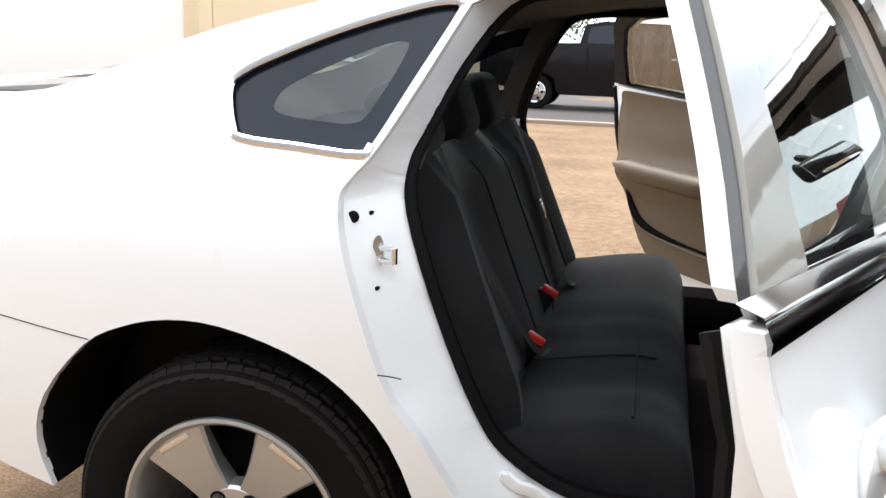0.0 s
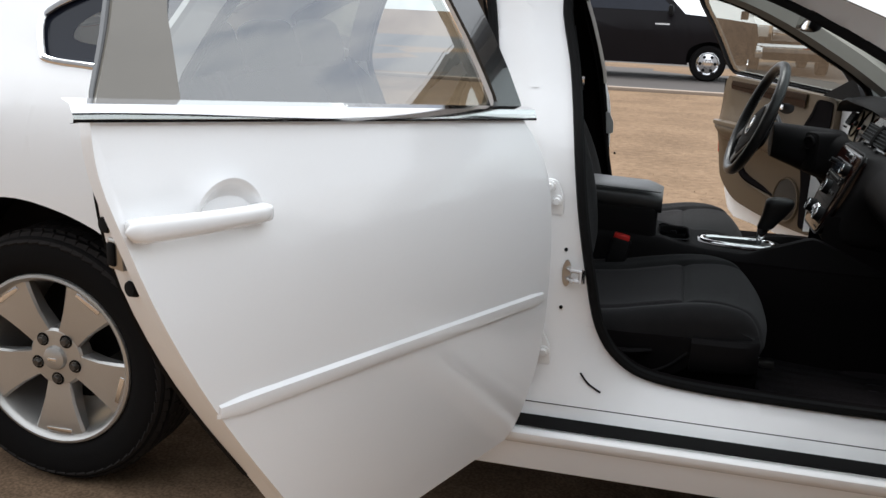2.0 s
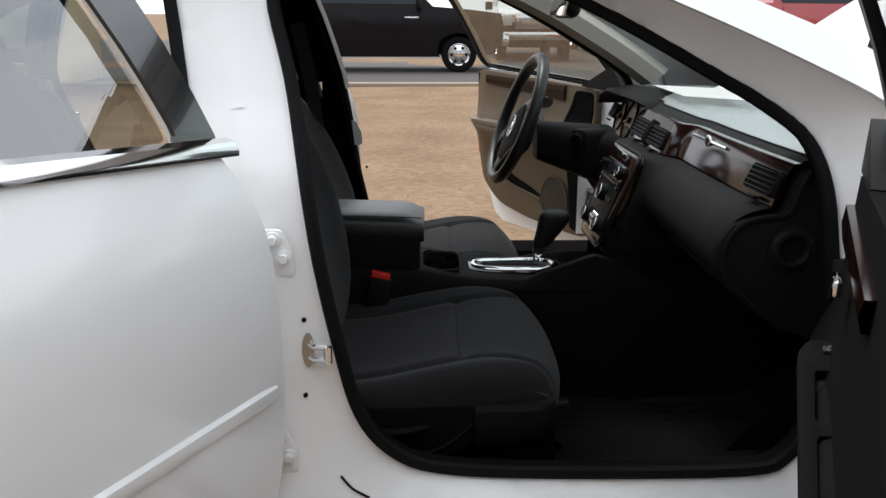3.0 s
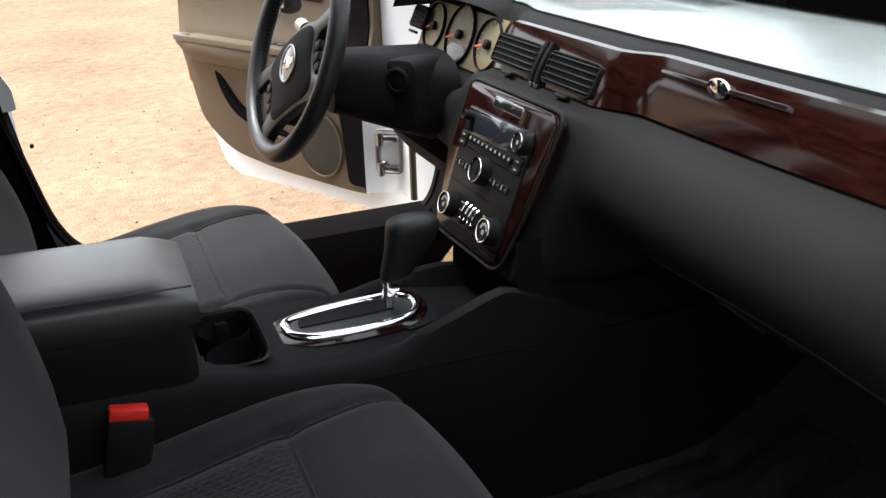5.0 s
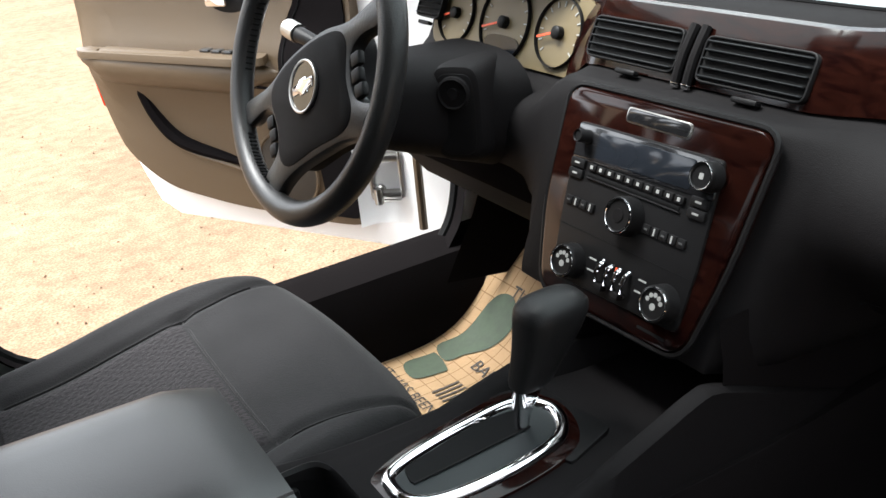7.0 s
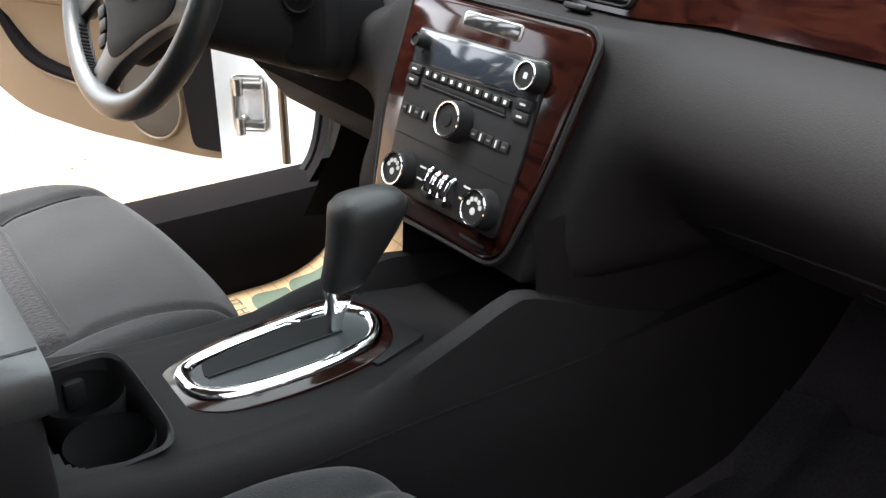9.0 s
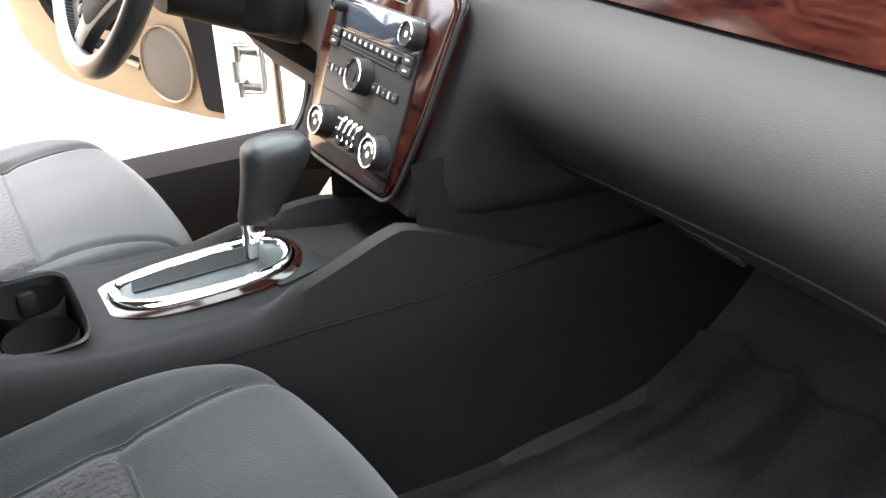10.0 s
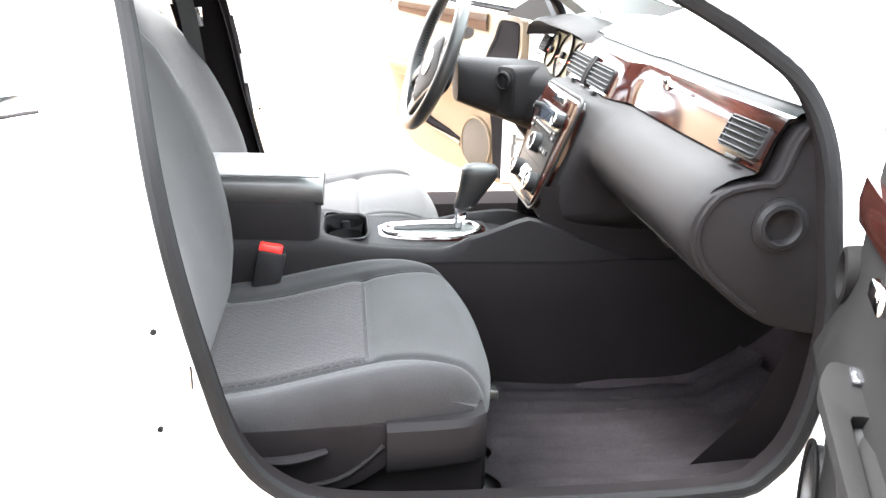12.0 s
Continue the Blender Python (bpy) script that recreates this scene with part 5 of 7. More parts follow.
for x in xs:
    row = []
    for k in range(41):
        v = 2 * k / 40 - 1
        z = smooth_table("bench", tops, x) + 0.07 * step01((v + 0.1) / 1.0) - 0.022 * math.exp(-((abs(v) - 0.50) / 0.16) ** 2) + 0.012 * math.exp(-(v / 0.1) ** 2)
        if abs(v) > 0.92:
            z -= 0.06 * ((abs(v) - 0.92) / 0.08) ** 2
        row.append(Vector((x, 0.67 * v + CY, z)))
    row += [Vector((x, 0.67 + CY, 0.34)), Vector((x, -0.67 + CY, 0.34))]
    loops.append(row)
loft(bm, loops)
bench = part("rear_seat", bm, FABRIC, car, "dark grey cloth rear bench with three belts", sharp=60)
bm = bmesh.new()
for y in (-0.24, 0.16):
    tube(bm, [Vector((0.44 + 0.34 * k / 12, y, smooth_table("bench", tops, 0.44 + 0.34 * k / 12) - 0.004)) for k in range(13)], 0.003, 5)
tube(bm, [Vector((0.735, -0.63 + 1.2 * k / 30, smooth_table("bench", tops, 0.735) + 0.001 - 0.022 * math.exp(-((abs((-0.59 + 1.2 * k / 30) / 0.67) - 0.50) / 0.16) ** 2) + 0.012 * math.exp(-(((-0.59 + 1.2 * k / 30) / 0.67) / 0.1) ** 2))) for k in range(31)], 0.003, 5)
part("seam", bm, FABRIC, bench)
lean = radians(22)
ax, fw, o = Vector((-math.sin(lean), 0, math.cos(lean))), Vector((math.cos(lean), 0, math.sin(lean))), Vector((0.455, 0, 0.47))


def back_point(t, v, proud=0.0):
    """A point on the rear backrest: t up, v across."""
    e = min(1, 0.6 + 3 * t, 0.3 + 4 * (1 - t))
    f = 0.07 * e + 0.030 * math.exp(-((abs(v) - 0.93) / 0.10) ** 2) - 0.022 * math.exp(-((abs(v) - 0.52) / 0.17) ** 2) - (0.05 * ((abs(v) - 0.95) / 0.05) ** 2 if abs(v) > 0.95 else 0)
    return o + ax * (0.60 * t) + fw * (f + proud) + Vector((0, (0.645 - 0.06 * t ** 2) * v + CY, 0))


bm = bmesh.new()
loops = []
for k in range(13):
    t = k / 12
    e = min(1, 0.6 + 3 * t, 0.3 + 4 * (1 - t))
    row = []
    w = 0.645 - 0.06 * t ** 2
    for j in range(41):
        v = 2 * j / 40 - 1
        row.append(back_point(t, v))
    row += [o + ax * (0.60 * t) - fw * 0.10 * e + Vector((0, w + CY, 0)), o + ax * (0.60 * t) - fw * 0.10 * e + Vector((0, -w + CY, 0))]
    loops.append(row)
loft(bm, loops)
back_ob = part("backrest", bm, FABRIC, bench, sharp=60)
for v0, v1 in ((-0.80, -0.26), (0.26, 0.80)):
    bm = net(bmesh.new(), [[back_point(0.05 + 0.53 * k / 12, v0 + (v1 - v0) * j / 12, 0.0035 - 0.006 * (j in (0, 12) or k in (0, 12))) for j in range(13)] for k in range(13)])
    part("woven_panel", bm, INSERT, back_ob)
    bm = bmesh.new()
    for v in (v0, v1):
        tube(bm, [back_point(0.05 + 0.85 * k / 16, v, 0.002) for k in range(17)], 0.0022, 5)
    part("seam", bm, FABRIC, back_ob)
for cy in (-0.44, -0.04, 0.36):
    bm = bmesh.new()
    box(bm, (0.11, 0.25, 0.17), Matrix.Translation(o + ax * 0.675 + fw * 0.005 + Vector((0, cy, 0))) @ pose(0, 0, 0, 0, -20, 0), 0.045, 4)
    part("headrest", bm, FABRIC, bench)


def strap(pts, w, parent, across_dir=(0, 1, 0)):
    bm = bmesh.new()
    a = Vector(across_dir) * w / 2
    net(bm, [[Vector(p) - a for p in spline(pts, 5)], [Vector(p) + a for p in spline(pts, 5)]])
    bmesh.ops.solidify(bm, geom=bm.faces[:], thickness=0.0018)
    return part("seat_belt", bm, BELT, parent)


for y0, y1 in ((-0.62, -0.30), (0.42, 0.335)):
    strap([o + ax * 0.60 + fw * 0.085 + Vector((0, y0 * 0.9, 0)), o + ax * 0.40 + fw * 0.085 + Vector((0, y0 * 0.75 + y1 * 0.25, 0)), o + ax * 0.10 + fw * 0.085 + Vector((0, y0 * 0.2 + y1 * 0.8, 0)), o + fw * 0.085 + Vector((0, y1, 0.06))], 0.046, bench)
for x, y, z in ((0.470, -0.300, 0.545), (0.468, -0.030, 0.590)):
    bm = bmesh.new()
    box(bm, (0.05, 0.028, 0.09), pose(x, y, z, 0, 30, 0), 0.006)
    bk = part("belt_buckle", bm, BLACKPL, bench)
    bm = bmesh.new()
    box(bm, (0.045, 0.02, 0.02), pose(x + 0.028, y, z + 0.042, 0, 30, 0), 0.004)
    part("buckle_button", bm, RED, bench)
bm = bmesh.new()
box(bm, (0.004, 0.034, 0.045), Matrix.Translation(o + ax * 0.300 + fw * 0.089 + Vector((0, 0.335, 0))) @ pose(0, 0, 0, 0, -16, 0), 0.0015)
box(bm, (0.006, 0.050, 0.018), Matrix.Translation(o + ax * 0.330 + fw * 0.089 + Vector((0, 0.335, 0))) @ pose(0, 0, 0, 0, -16, 0), 0.002)
part("belt_tongue", bm, CHROME, bench, "chrome belt tongue")
# parcel shelf and inner pillars
bm = bmesh.new()
box(bm, (0.46, 1.24, 0.02), pose(-0.07, 0, 1.02), 0.005)
part("parcel_shelf", bm, CARPET, car)
for s in (-1, 1):
    pts = [(0.46, 1.37), (0.385, 1.229), (0.332, 1.109), (0.312, 1.03)]
    bm = bmesh.new()
    net(bm, [[Vector((a - d, sy(s, half_width(a, b) - off), b)) for a, b in spline(pts, 4)] for d, off in ((0.0, 0.155), (0.03, 0.165), (0.10, 0.13))])
    part("pillar_trim", bm, HEADLINER, car)
    back = 0.085 if s > 0 else 0.0
    post = [(1.20, 0.45), (1.22, 0.6), (1.21, 0.8), (1.19, 1.0), (1.14, 1.2), (1.10, 1.36)]
    bm = net(bmesh.new(), [[Vector((a - back, sy(s, half_width(a, b) - 0.165), b)) for a, b in post], [Vector((a - 0.02 - back, sy(s, half_width(a, b) - 0.19), b)) for a, b in post]])
    part("pillar_trim", bm, DOORTRIM_SHADE, car)
    bm = bmesh.new()
    pa = spline([(2.12, 1.03), (2.03, 1.09), (1.94, 1.145), (1.79, 1.228), (1.64, 1.296), (1.50, 1.34)], 4)
    net(bm, [[Vector((a + da, sy(s, half_width(a, b) - off), b + dz)) for a, b in pa] for da, dz, off in ((0.0, -0.005, 0.150), (0.006, -0.016, 0.185), (0.03, -0.008, 0.212), (0.07, 0.018, 0.195), (0.10, 0.03, 0.13))])
    part("pillar_trim", bm, PILLAR, car, "grey-beige pillar trim")
    # front belt on the middle pillar
    tuck = 0.065 if s > 0 else 0.0
    strap([(1.17 - back, sy(s, 0.575 - tuck * 0.4), 1.20), (1.20 - back, sy(s, 0.675 - tuck), 1.00), (1.22 - back, sy(s, 0.735 - tuck), 0.70), (1.23 - back, sy(s, 0.74 - tuck), 0.48)], 0.046, car, (0.9, 0, 0.1))
    if s > 0:
        # upper pillar cover split into a painted lit edge and a dark unlit side, belt guide and the tongue parked on
        # the belt
        edge = [(1.115, 1.31), (1.145, 1.22), (1.170, 1.13), (1.190, 1.045), (1.196, 1.00)]
        bm = net(bmesh.new(), [[Vector((a + da, half_width(a, b) - off, b)) for a, b in edge] for da, off in ((0.012, 0.168), (0.018, 0.200), (0.008, 0.228))])
        part("pillar_trim", bm, PILLAR, car, "pale strip as the lit edge of the pillar trim")
        bm = net(bmesh.new(), [[Vector((a + da, half_width(a, b) - off, b)) for a, b in edge] for da, off in ((0.008, 0.228), (-0.05, 0.250), (-0.13, 0.242))])
        part("pillar_trim", bm, MATTE, car, "upper pillar cover, dark as its unlit side")
        low_edge = spline([(1.285, 0.47), (1.262, 0.60), (1.243, 0.74), (1.224, 0.89), (1.204, 1.03)], 3)
        bm = net(bmesh.new(), [[Vector((a + da, half_width(a, b) - off, b)) for a, b in low_edge] for da, off in ((-0.012, 0.165), (-0.002, 0.196), (-0.010, 0.232), (-0.06, 0.248), (-0.15, 0.240))])
        part("pillar_trim", bm, MATTE, car, "dark lower pillar cover")
        bm = bmesh.new()
        box(bm, (0.060, 0.012, 0.034), pose(1.085, 0.548, 1.205), 0.005)
        part("belt_guide", bm, BLACKPL, car)
        bm = bmesh.new()
        box(bm, (0.042, 0.004, 0.050), pose(1.118, 0.603, 1.000, 8, 0, 0), 0.002)
        part("belt_tongue", bm, CHROME, car, "chrome belt tongue")
    # sill cover inside, carpet wall
    bm = bmesh.new()
    net(bm, [[Vector((x, sy(s, y), z)) for x in [0.45 + 1.72 * k / 20 for k in range(21)]] for y, z in (((0.775, 0.432), (0.750, 0.442), (0.715, 0.434), (0.690, 0.385), (0.680, 0.28)) if s < 0 else ((0.826, 0.440), (0.822, 0.474), (0.808, 0.486), (0.775, 0.488), (0.730, 0.470), (0.695, 0.400), (0.680, 0.28)))])
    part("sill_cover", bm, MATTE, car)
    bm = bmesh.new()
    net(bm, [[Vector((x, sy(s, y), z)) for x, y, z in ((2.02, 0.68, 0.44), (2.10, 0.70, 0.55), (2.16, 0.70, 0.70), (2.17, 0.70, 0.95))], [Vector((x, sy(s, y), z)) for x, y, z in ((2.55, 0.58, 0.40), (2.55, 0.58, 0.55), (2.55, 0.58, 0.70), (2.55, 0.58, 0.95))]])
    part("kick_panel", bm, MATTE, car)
# floor carpet and footwell
bm = bmesh.new()
fl = [(0.35, 0.345), (0.85, 0.325), (1.2, 0.32), (1.75, 0.30), (2.05, 0.29), (2.25, 0.305), (2.42, 0.42), (2.52, 0.62), (2.55, 0.95)]
fl = spline(fl, 5)
TOE = [(1.95, 0.28), (1.99, 0.300), (2.05, 0.325), (2.12, 0.386), (2.18, 0.450), (2.30, 0.59), (2.45, 0.78)]


def floor_z(x, y, z):
    """The driver's toe board stands steeper."""
    return z + (max(z, lerp_table(TOE, x)) - z) * step01((y - 0.06) / 0.05) if x > 1.95 else z


net(bm, [[Vector((x, 0.70 * (2 * j / 24 - 1), floor_z(x, 0.70 * (2 * j / 24 - 1), z) + (0.10 + 0.24 * step01((x - 1.9) / 0.15)) * math.exp(-((0.70 * (2 * j / 24 - 1) - CY) / 0.11) ** 4) + 0.006 * noise.noise(Vector((x * 9, j * 0.8, 0))))) for j in range(25)] for x, z in fl])
part("floor_carpet", bm, CARPET, car, "black floor carpet")

# ---- dashboard ----
P_SIDE = [(2.52, 0.985), (2.35, 1.000), (2.20, 1.004), (2.135, 0.998), (2.100, 0.992), (2.082, 0.975), (2.068, 0.944), (2.056, 0.914), (2.030, 0.908), (1.990, 0.890),
          (1.958, 0.836), (1.976, 0.782), (2.021, 0.738), (2.07, 0.702), (2.13, 0.680), (2.30, 0.665), (2.52, 0.665)]
P_MID = [(2.52, 0.985), (2.35, 1.000), (2.20, 1.006), (2.120, 1.000), (2.067, 0.990), (2.044, 0.973), (2.028, 0.943), (2.014, 0.913), (1.985, 0.907), (1.968, 0.900),
         (1.951, 0.845), (1.930, 0.790), (1.908, 0.730), (1.890, 0.682), (1.912, 0.660), (2.10, 0.640), (2.45, 0.62)]
P_DRIVER = [(2.52, 0.985), (2.35, 1.010), (2.22, 1.012), (2.13, 1.005), (2.095, 0.985), (2.080, 0.950), (2.062, 0.895), (2.040, 0.868), (1.995, 0.860), (1.968, 0.846),
            (1.955, 0.815), (1.955, 0.765), (1.975, 0.715), (2.01, 0.665), (2.06, 0.630), (2.25, 0.60), (2.45, 0.60)]


def dash_row(y):
    m = step01((y + 0.21) / 0.08)          # passenger to middle
    d = step01((y - 0.175) / 0.09)         # middle to driver
    curve = 0.028 * (1 - min(1, abs(y + 0.3) / 0.45) ** 2)
    out = []
    for i, (p, c, q) in enumerate(zip(P_SIDE, P_MID, P_DRIVER)):
        x = p[0] * (1 - m) + c[0] * m
        z = p[1] * (1 - m) + c[1] * m
        x, z = x * (1 - d) + q[0] * d, z * (1 - d) + q[1] * d
        if 3 <= i <= 7 and y < 0.1:
            x -= curve * 0.5 * (1 - m)
        out.append((x, z))
    return out


ys = [-0.712 + 0.0255 * k for k in range(54)]
bm = bmesh.new()
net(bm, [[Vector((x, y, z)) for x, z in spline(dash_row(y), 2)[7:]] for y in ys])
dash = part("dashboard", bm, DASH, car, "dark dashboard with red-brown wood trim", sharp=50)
# upper face of the dash, painted lighter as if lit through the windshield
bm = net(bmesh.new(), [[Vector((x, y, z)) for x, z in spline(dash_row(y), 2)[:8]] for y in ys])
part("dash_top", bm, DASHTOP, dash, "soft-touch dashboard top, sky glare put into its pale colour")
bm = tube(bmesh.new(), [Vector((p[0], y, p[1] + 0.001)) for y in ys for p in [spline(dash_row(y), 2)[7]]], 0.0022, 5, up=(1, 0, 0))
part("dash_top_seam", bm, RUBBER, dash)
# end panel with the air outlet
END = spline([(2.16, 0.985), (2.095, 0.975), (2.066, 0.905), (2.034, 0.898), (1.985, 0.884), (1.958, 0.836), (1.976, 0.782), (2.022, 0.737), (2.07, 0.702), (2.11, 0.685), (2.16, 0.675)], 3)
bm = bmesh.new()
prism(bm, [(a, b) for a, b in END] + [(2.20, 0.70), (2.20, 0.96)], 0.03, Matrix.Translation((0, -0.722, 0)) @ pose(0, 0, 0, 90, 0, 0), bevel=0.006)
part("end_panel", bm, DASH, dash)
bm = lathe(bmesh.new(), [(0.040, 0.0), (0.040, 0.003), (0.036, 0.004), (0.032, 0.011), (0.026, 0.012), (0.022, 0.006), (0.021, -0.02), (0.0, -0.02)], Matrix.Translation((2.086, -0.722, 0.842)) @ pose(0, 0, 0, 90, 0, 0), 32)
part("air_outlet", bm, BLACKPL, dash)
bm = bmesh.new()
tube(bm, [Vector((a + 0.012, -0.7225, b)) for a, b in END[3:24]], 0.005, 6, up=(0, 1, 0))
part("end_panel_rib", bm, DASH, dash)

def wood_x(y, t):
    row = dash_row(y)
    a, b = row[5], row[7]
    return a[0] + (b[0] - a[0]) * t, a[1] + (b[1] - a[1]) * t


bm = bmesh.new()
wy = [-0.718 + 0.0245 * k for k in range(41)]
rows = []
for y in wy:
    hi = -0.10 if y > -0.1 else -0.10 - 0.0 * y
    r = []
    for t, o in ((-0.22, -0.004), (-0.20, 0.006), (0.0, 0.009), (0.35, 0.011), (0.7, 0.010), (0.98, 0.008), (1.03, 0.0)):
        x, z = wood_x(y, t)
        r.append(Vector((x - o, y, z)))
    rows.append(r)
net(bm, rows)
wood = part("wood_trim", bm, WOOD, dash, "glossy red-brown wood trim strip")
# chrome line and oval emblem on the trim
bm = bmesh.new()
tube(bm, [Vector((wood_x(y, 0.05)[0] - 0.012, y, wood_x(y, 0.05)[1])) for y in [-0.22 - 0.02 * k for k in range(12)]], 0.0035, 6)
part("trim_line", bm, CHROME, dash)
bm = bmesh.new()
ex, ez = wood_x(-0.33, 0.05)
prism(bm, ring2(0.019, 0.012, 24), 0.004, Matrix.Translation((ex - 0.016, -0.33, ez)) @ pose(0, 0, 0, 90, 0, -90), bevel=0.001)
part("emblem", bm, CHROME, dash)


def vent(y0, y1, z0, z1, n):
    x0 = min(wood_x(y0, 0.3)[0], wood_x(y1, 0.3)[0]) - 0.011
    x1 = (wood_x(y0, 0.3)[0] + wood_x(y1, 0.3)[0]) / 2
    yaw = math.degrees(math.atan((wood_x(y1, 0.3)[0] - wood_x(y0, 0.3)[0]) / (y1 - y0)))
    m = Matrix.Translation(((wood_x(y0, 0.5)[0] + wood_x(y1, 0.5)[0]) / 2 - 0.0125, (y0 + y1) / 2, (z0 + z1) / 2)) @ pose(0, 0, 0, 0, 0, -yaw) @ Matrix(((0, 0.43, -0.903, 0), (-1, 0, 0, 0), (0, 0.903, 0.43, 0), (0, 0, 0, 1)))
    w, hh = abs(y1 - y0) / 2, (z1 - z0) / 2
    o = rounded([(-w, -hh), (w, -hh), (w * 1.0, hh), (-w, hh)], 0.010, 3)
    i = rounded([(-w + 0.0025, -hh + 0.0025), (w - 0.0025, -hh + 0.0025), (w - 0.0025, hh - 0.0025), (-w + 0.0025, hh - 0.0025)], 0.008, 3)
    bm = prism(bmesh.new(), o, 0.010, m @ Matrix.Translation((0, 0, 0.0035)), holes=(i,), bevel=0.001)
    fr = part("vent_frame", bm, BLACKPL, dash)
    bm = prism(bmesh.new(), i, 0.004, m @ Matrix.Translation((0, 0, 0.0005)))
    part("vent_back", bm, RUBBER, dash)
    for k in range(n):
        b = -hh + 2 * hh * (k + 0.7) / (n + 0.4)
        bm = bmesh.new()
        box(bm, (2 * w - 0.009, 0.0020, 0.0075), m @ Matrix.Translation((0, b, 0.0032)) @ pose(0, 0, 0, 4, 0, 0), 0.0008, 1)
        part("vent_slat", bm, SLAT, dash)
    bm = bmesh.new()
    box(bm, (0.032, 0.006, 0.010), m @ Matrix.Translation((0.1 * w, -hh - 0.009, 0.004)), 0.002)
    part("vent_wheel", bm, BLACKPL, dash)


vent(0.186, 0.040, 0.920, 0.970, 5)
vent(0.010, -0.127, 0.918, 0.968, 5)
vent(-0.598, -0.710, 0.926, 0.974, 5)
vent(0.645, 0.575, 0.913, 0.961, 5)
for y in (0.033, 0.017):
    bm = bmesh.new()
    x, z = wood_x(y, 0.4)
    tube(bm, [Vector((wood_x(y, t)[0] - 0.013 - 0.004 * math.sin(math.pi * t), y, wood_x(y, t)[1])) for t in (0.0, 0.25, 0.5, 0.75, 0.95)], 0.0055, 8)
    part("thumb_wheel", bm, DASH, dash)
    bm = bmesh.new()
    box(bm, (0.006, 0.010, 0.006), pose(wood_x(y, 0.95)[0] - 0.014, y, wood_x(y, 0.98)[1]), 0.001)
    part("wheel_tip", bm, CHROME, dash)

# ---- centre stack ----
STACK = Matrix.Translation((1.881, STACK_Y, 0.680)) @ Matrix(((0, 0.350, -0.937, 0), (-1, 0, 0, 0), (0, 0.937, 0.350, 0), (0, 0, 0, 1)))
BEZEL = [(-0.118, -0.006), (0.106, -0.001), (0.128, 0.10), (0.143, 0.240), (-0.150, 0.237), (-0.146, 0.10)]
bo = rounded(BEZEL, 0.028, 5)
bi = rounded([(-0.098, 0.019), (0.098, 0.024), (0.101, 0.10), (0.097, 0.203), (-0.114, 0.199), (-0.108, 0.10)], 0.007, 3)
bm = prism(bmesh.new(), bo, 0.034, STACK @ Matrix.Translation((0, 0, 0.010)), bevel=0.006)
part("stack_bezel", bm, WOOD, dash, "glossy wood-grain centre stack bezel")
bm = bmesh.new()
tube(bm, [STACK @ Vector((a * 1.022, (b - 0.115) * 1.022 + 0.115, 0.004)) for a, b in bo], 0.0035, 6, closed=True)
part("bezel_edge", bm, BLACKPL, dash)
bm = prism(bmesh.new(), bi, 0.004, STACK @ Matrix.Translation((0, 0, 0.0135)), bevel=0.0015)
part("control_panel", bm, BLACKPL, dash)


def on_stack(name, outline, lift, depth, mat, bevel=0.0008, label=""):
    return part(name, prism(bmesh.new(), outline, depth, STACK @ Matrix.Translation((0, 0, lift)), bevel=bevel), mat, dash, label)


def rect(a0, b0, a1, b1, r=0.002):
    return rounded([(a0, b0), (a1, b0), (a1, b1), (a0, b1)], r, 2)


on_stack("radio_face", rounded([(-0.110, 0.157), (0.098, 0.162), (0.096, 0.201), (-0.112, 0.197)], 0.004, 2), 0.0150, 0.003, GLOSSBLACK)
on_stack("radio_screen", rounded([(-0.075, 0.161), (0.066, 0.165), (0.066, 0.196), (-0.075, 0.193)], 0.003, 2), 0.0158, 0.002, SCREEN, label="dark radio display")
on_stack("disc_slot", rect(-0.078, 0.1415, 0.060, 0.1465), 0.0148, 0.003, RUBBER)
on_stack("slot_lip", rect(-0.080, 0.1395, 0.062, 0.1413, 0.0006), 0.0162, 0.003, BLACKPL)
on_stack("indicator_rim", rect(-0.048, 0.2115, 0.046, 0.2285, 0.005), 0.0112, 0.003, STEEL)
on_stack("indicator_window", rect(-0.046, 0.2130, 0.043, 0.2272, 0.004), 0.0120, 0.004, GLOSSBLACK)
on_stack("seam", rect(-0.106, 0.0805, 0.096, 0.0815, 0.0003), 0.0140, 0.002, RUBBER, 0.0)
on_stack("bezel_slot", rect(0.046, 0.0095, 0.086, 0.0125, 0.001), 0.0108, 0.002, RUBBER, 0.0)
for k in range(10):
    a = -0.0795 + 0.0146 * k
    on_stack("preset_button", rect(a, 0.1490, a + 0.0130, 0.1572), 0.0172, 0.004, BLACKPL)
    on_stack("button_mark", rect(a + 0.0045, 0.1512, a + 0.0085, 0.1552, 0.0004), 0.0176, 0.001, WHITEMARK, 0.0)
for a0, b0 in ((-0.109, 0.148), (-0.109, 0.136), (0.072, 0.152), (0.072, 0.140)):
    on_stack("button", rect(a0, b0, a0 + 0.023, b0 + 0.010), 0.0170, 0.004, BLACKPL)
    on_stack("button_mark", rect(a0 + 0.007, b0 + 0.004, a0 + 0.015, b0 + 0.006, 0.0004), 0.0174, 0.001, WHITEMARK, 0.0)
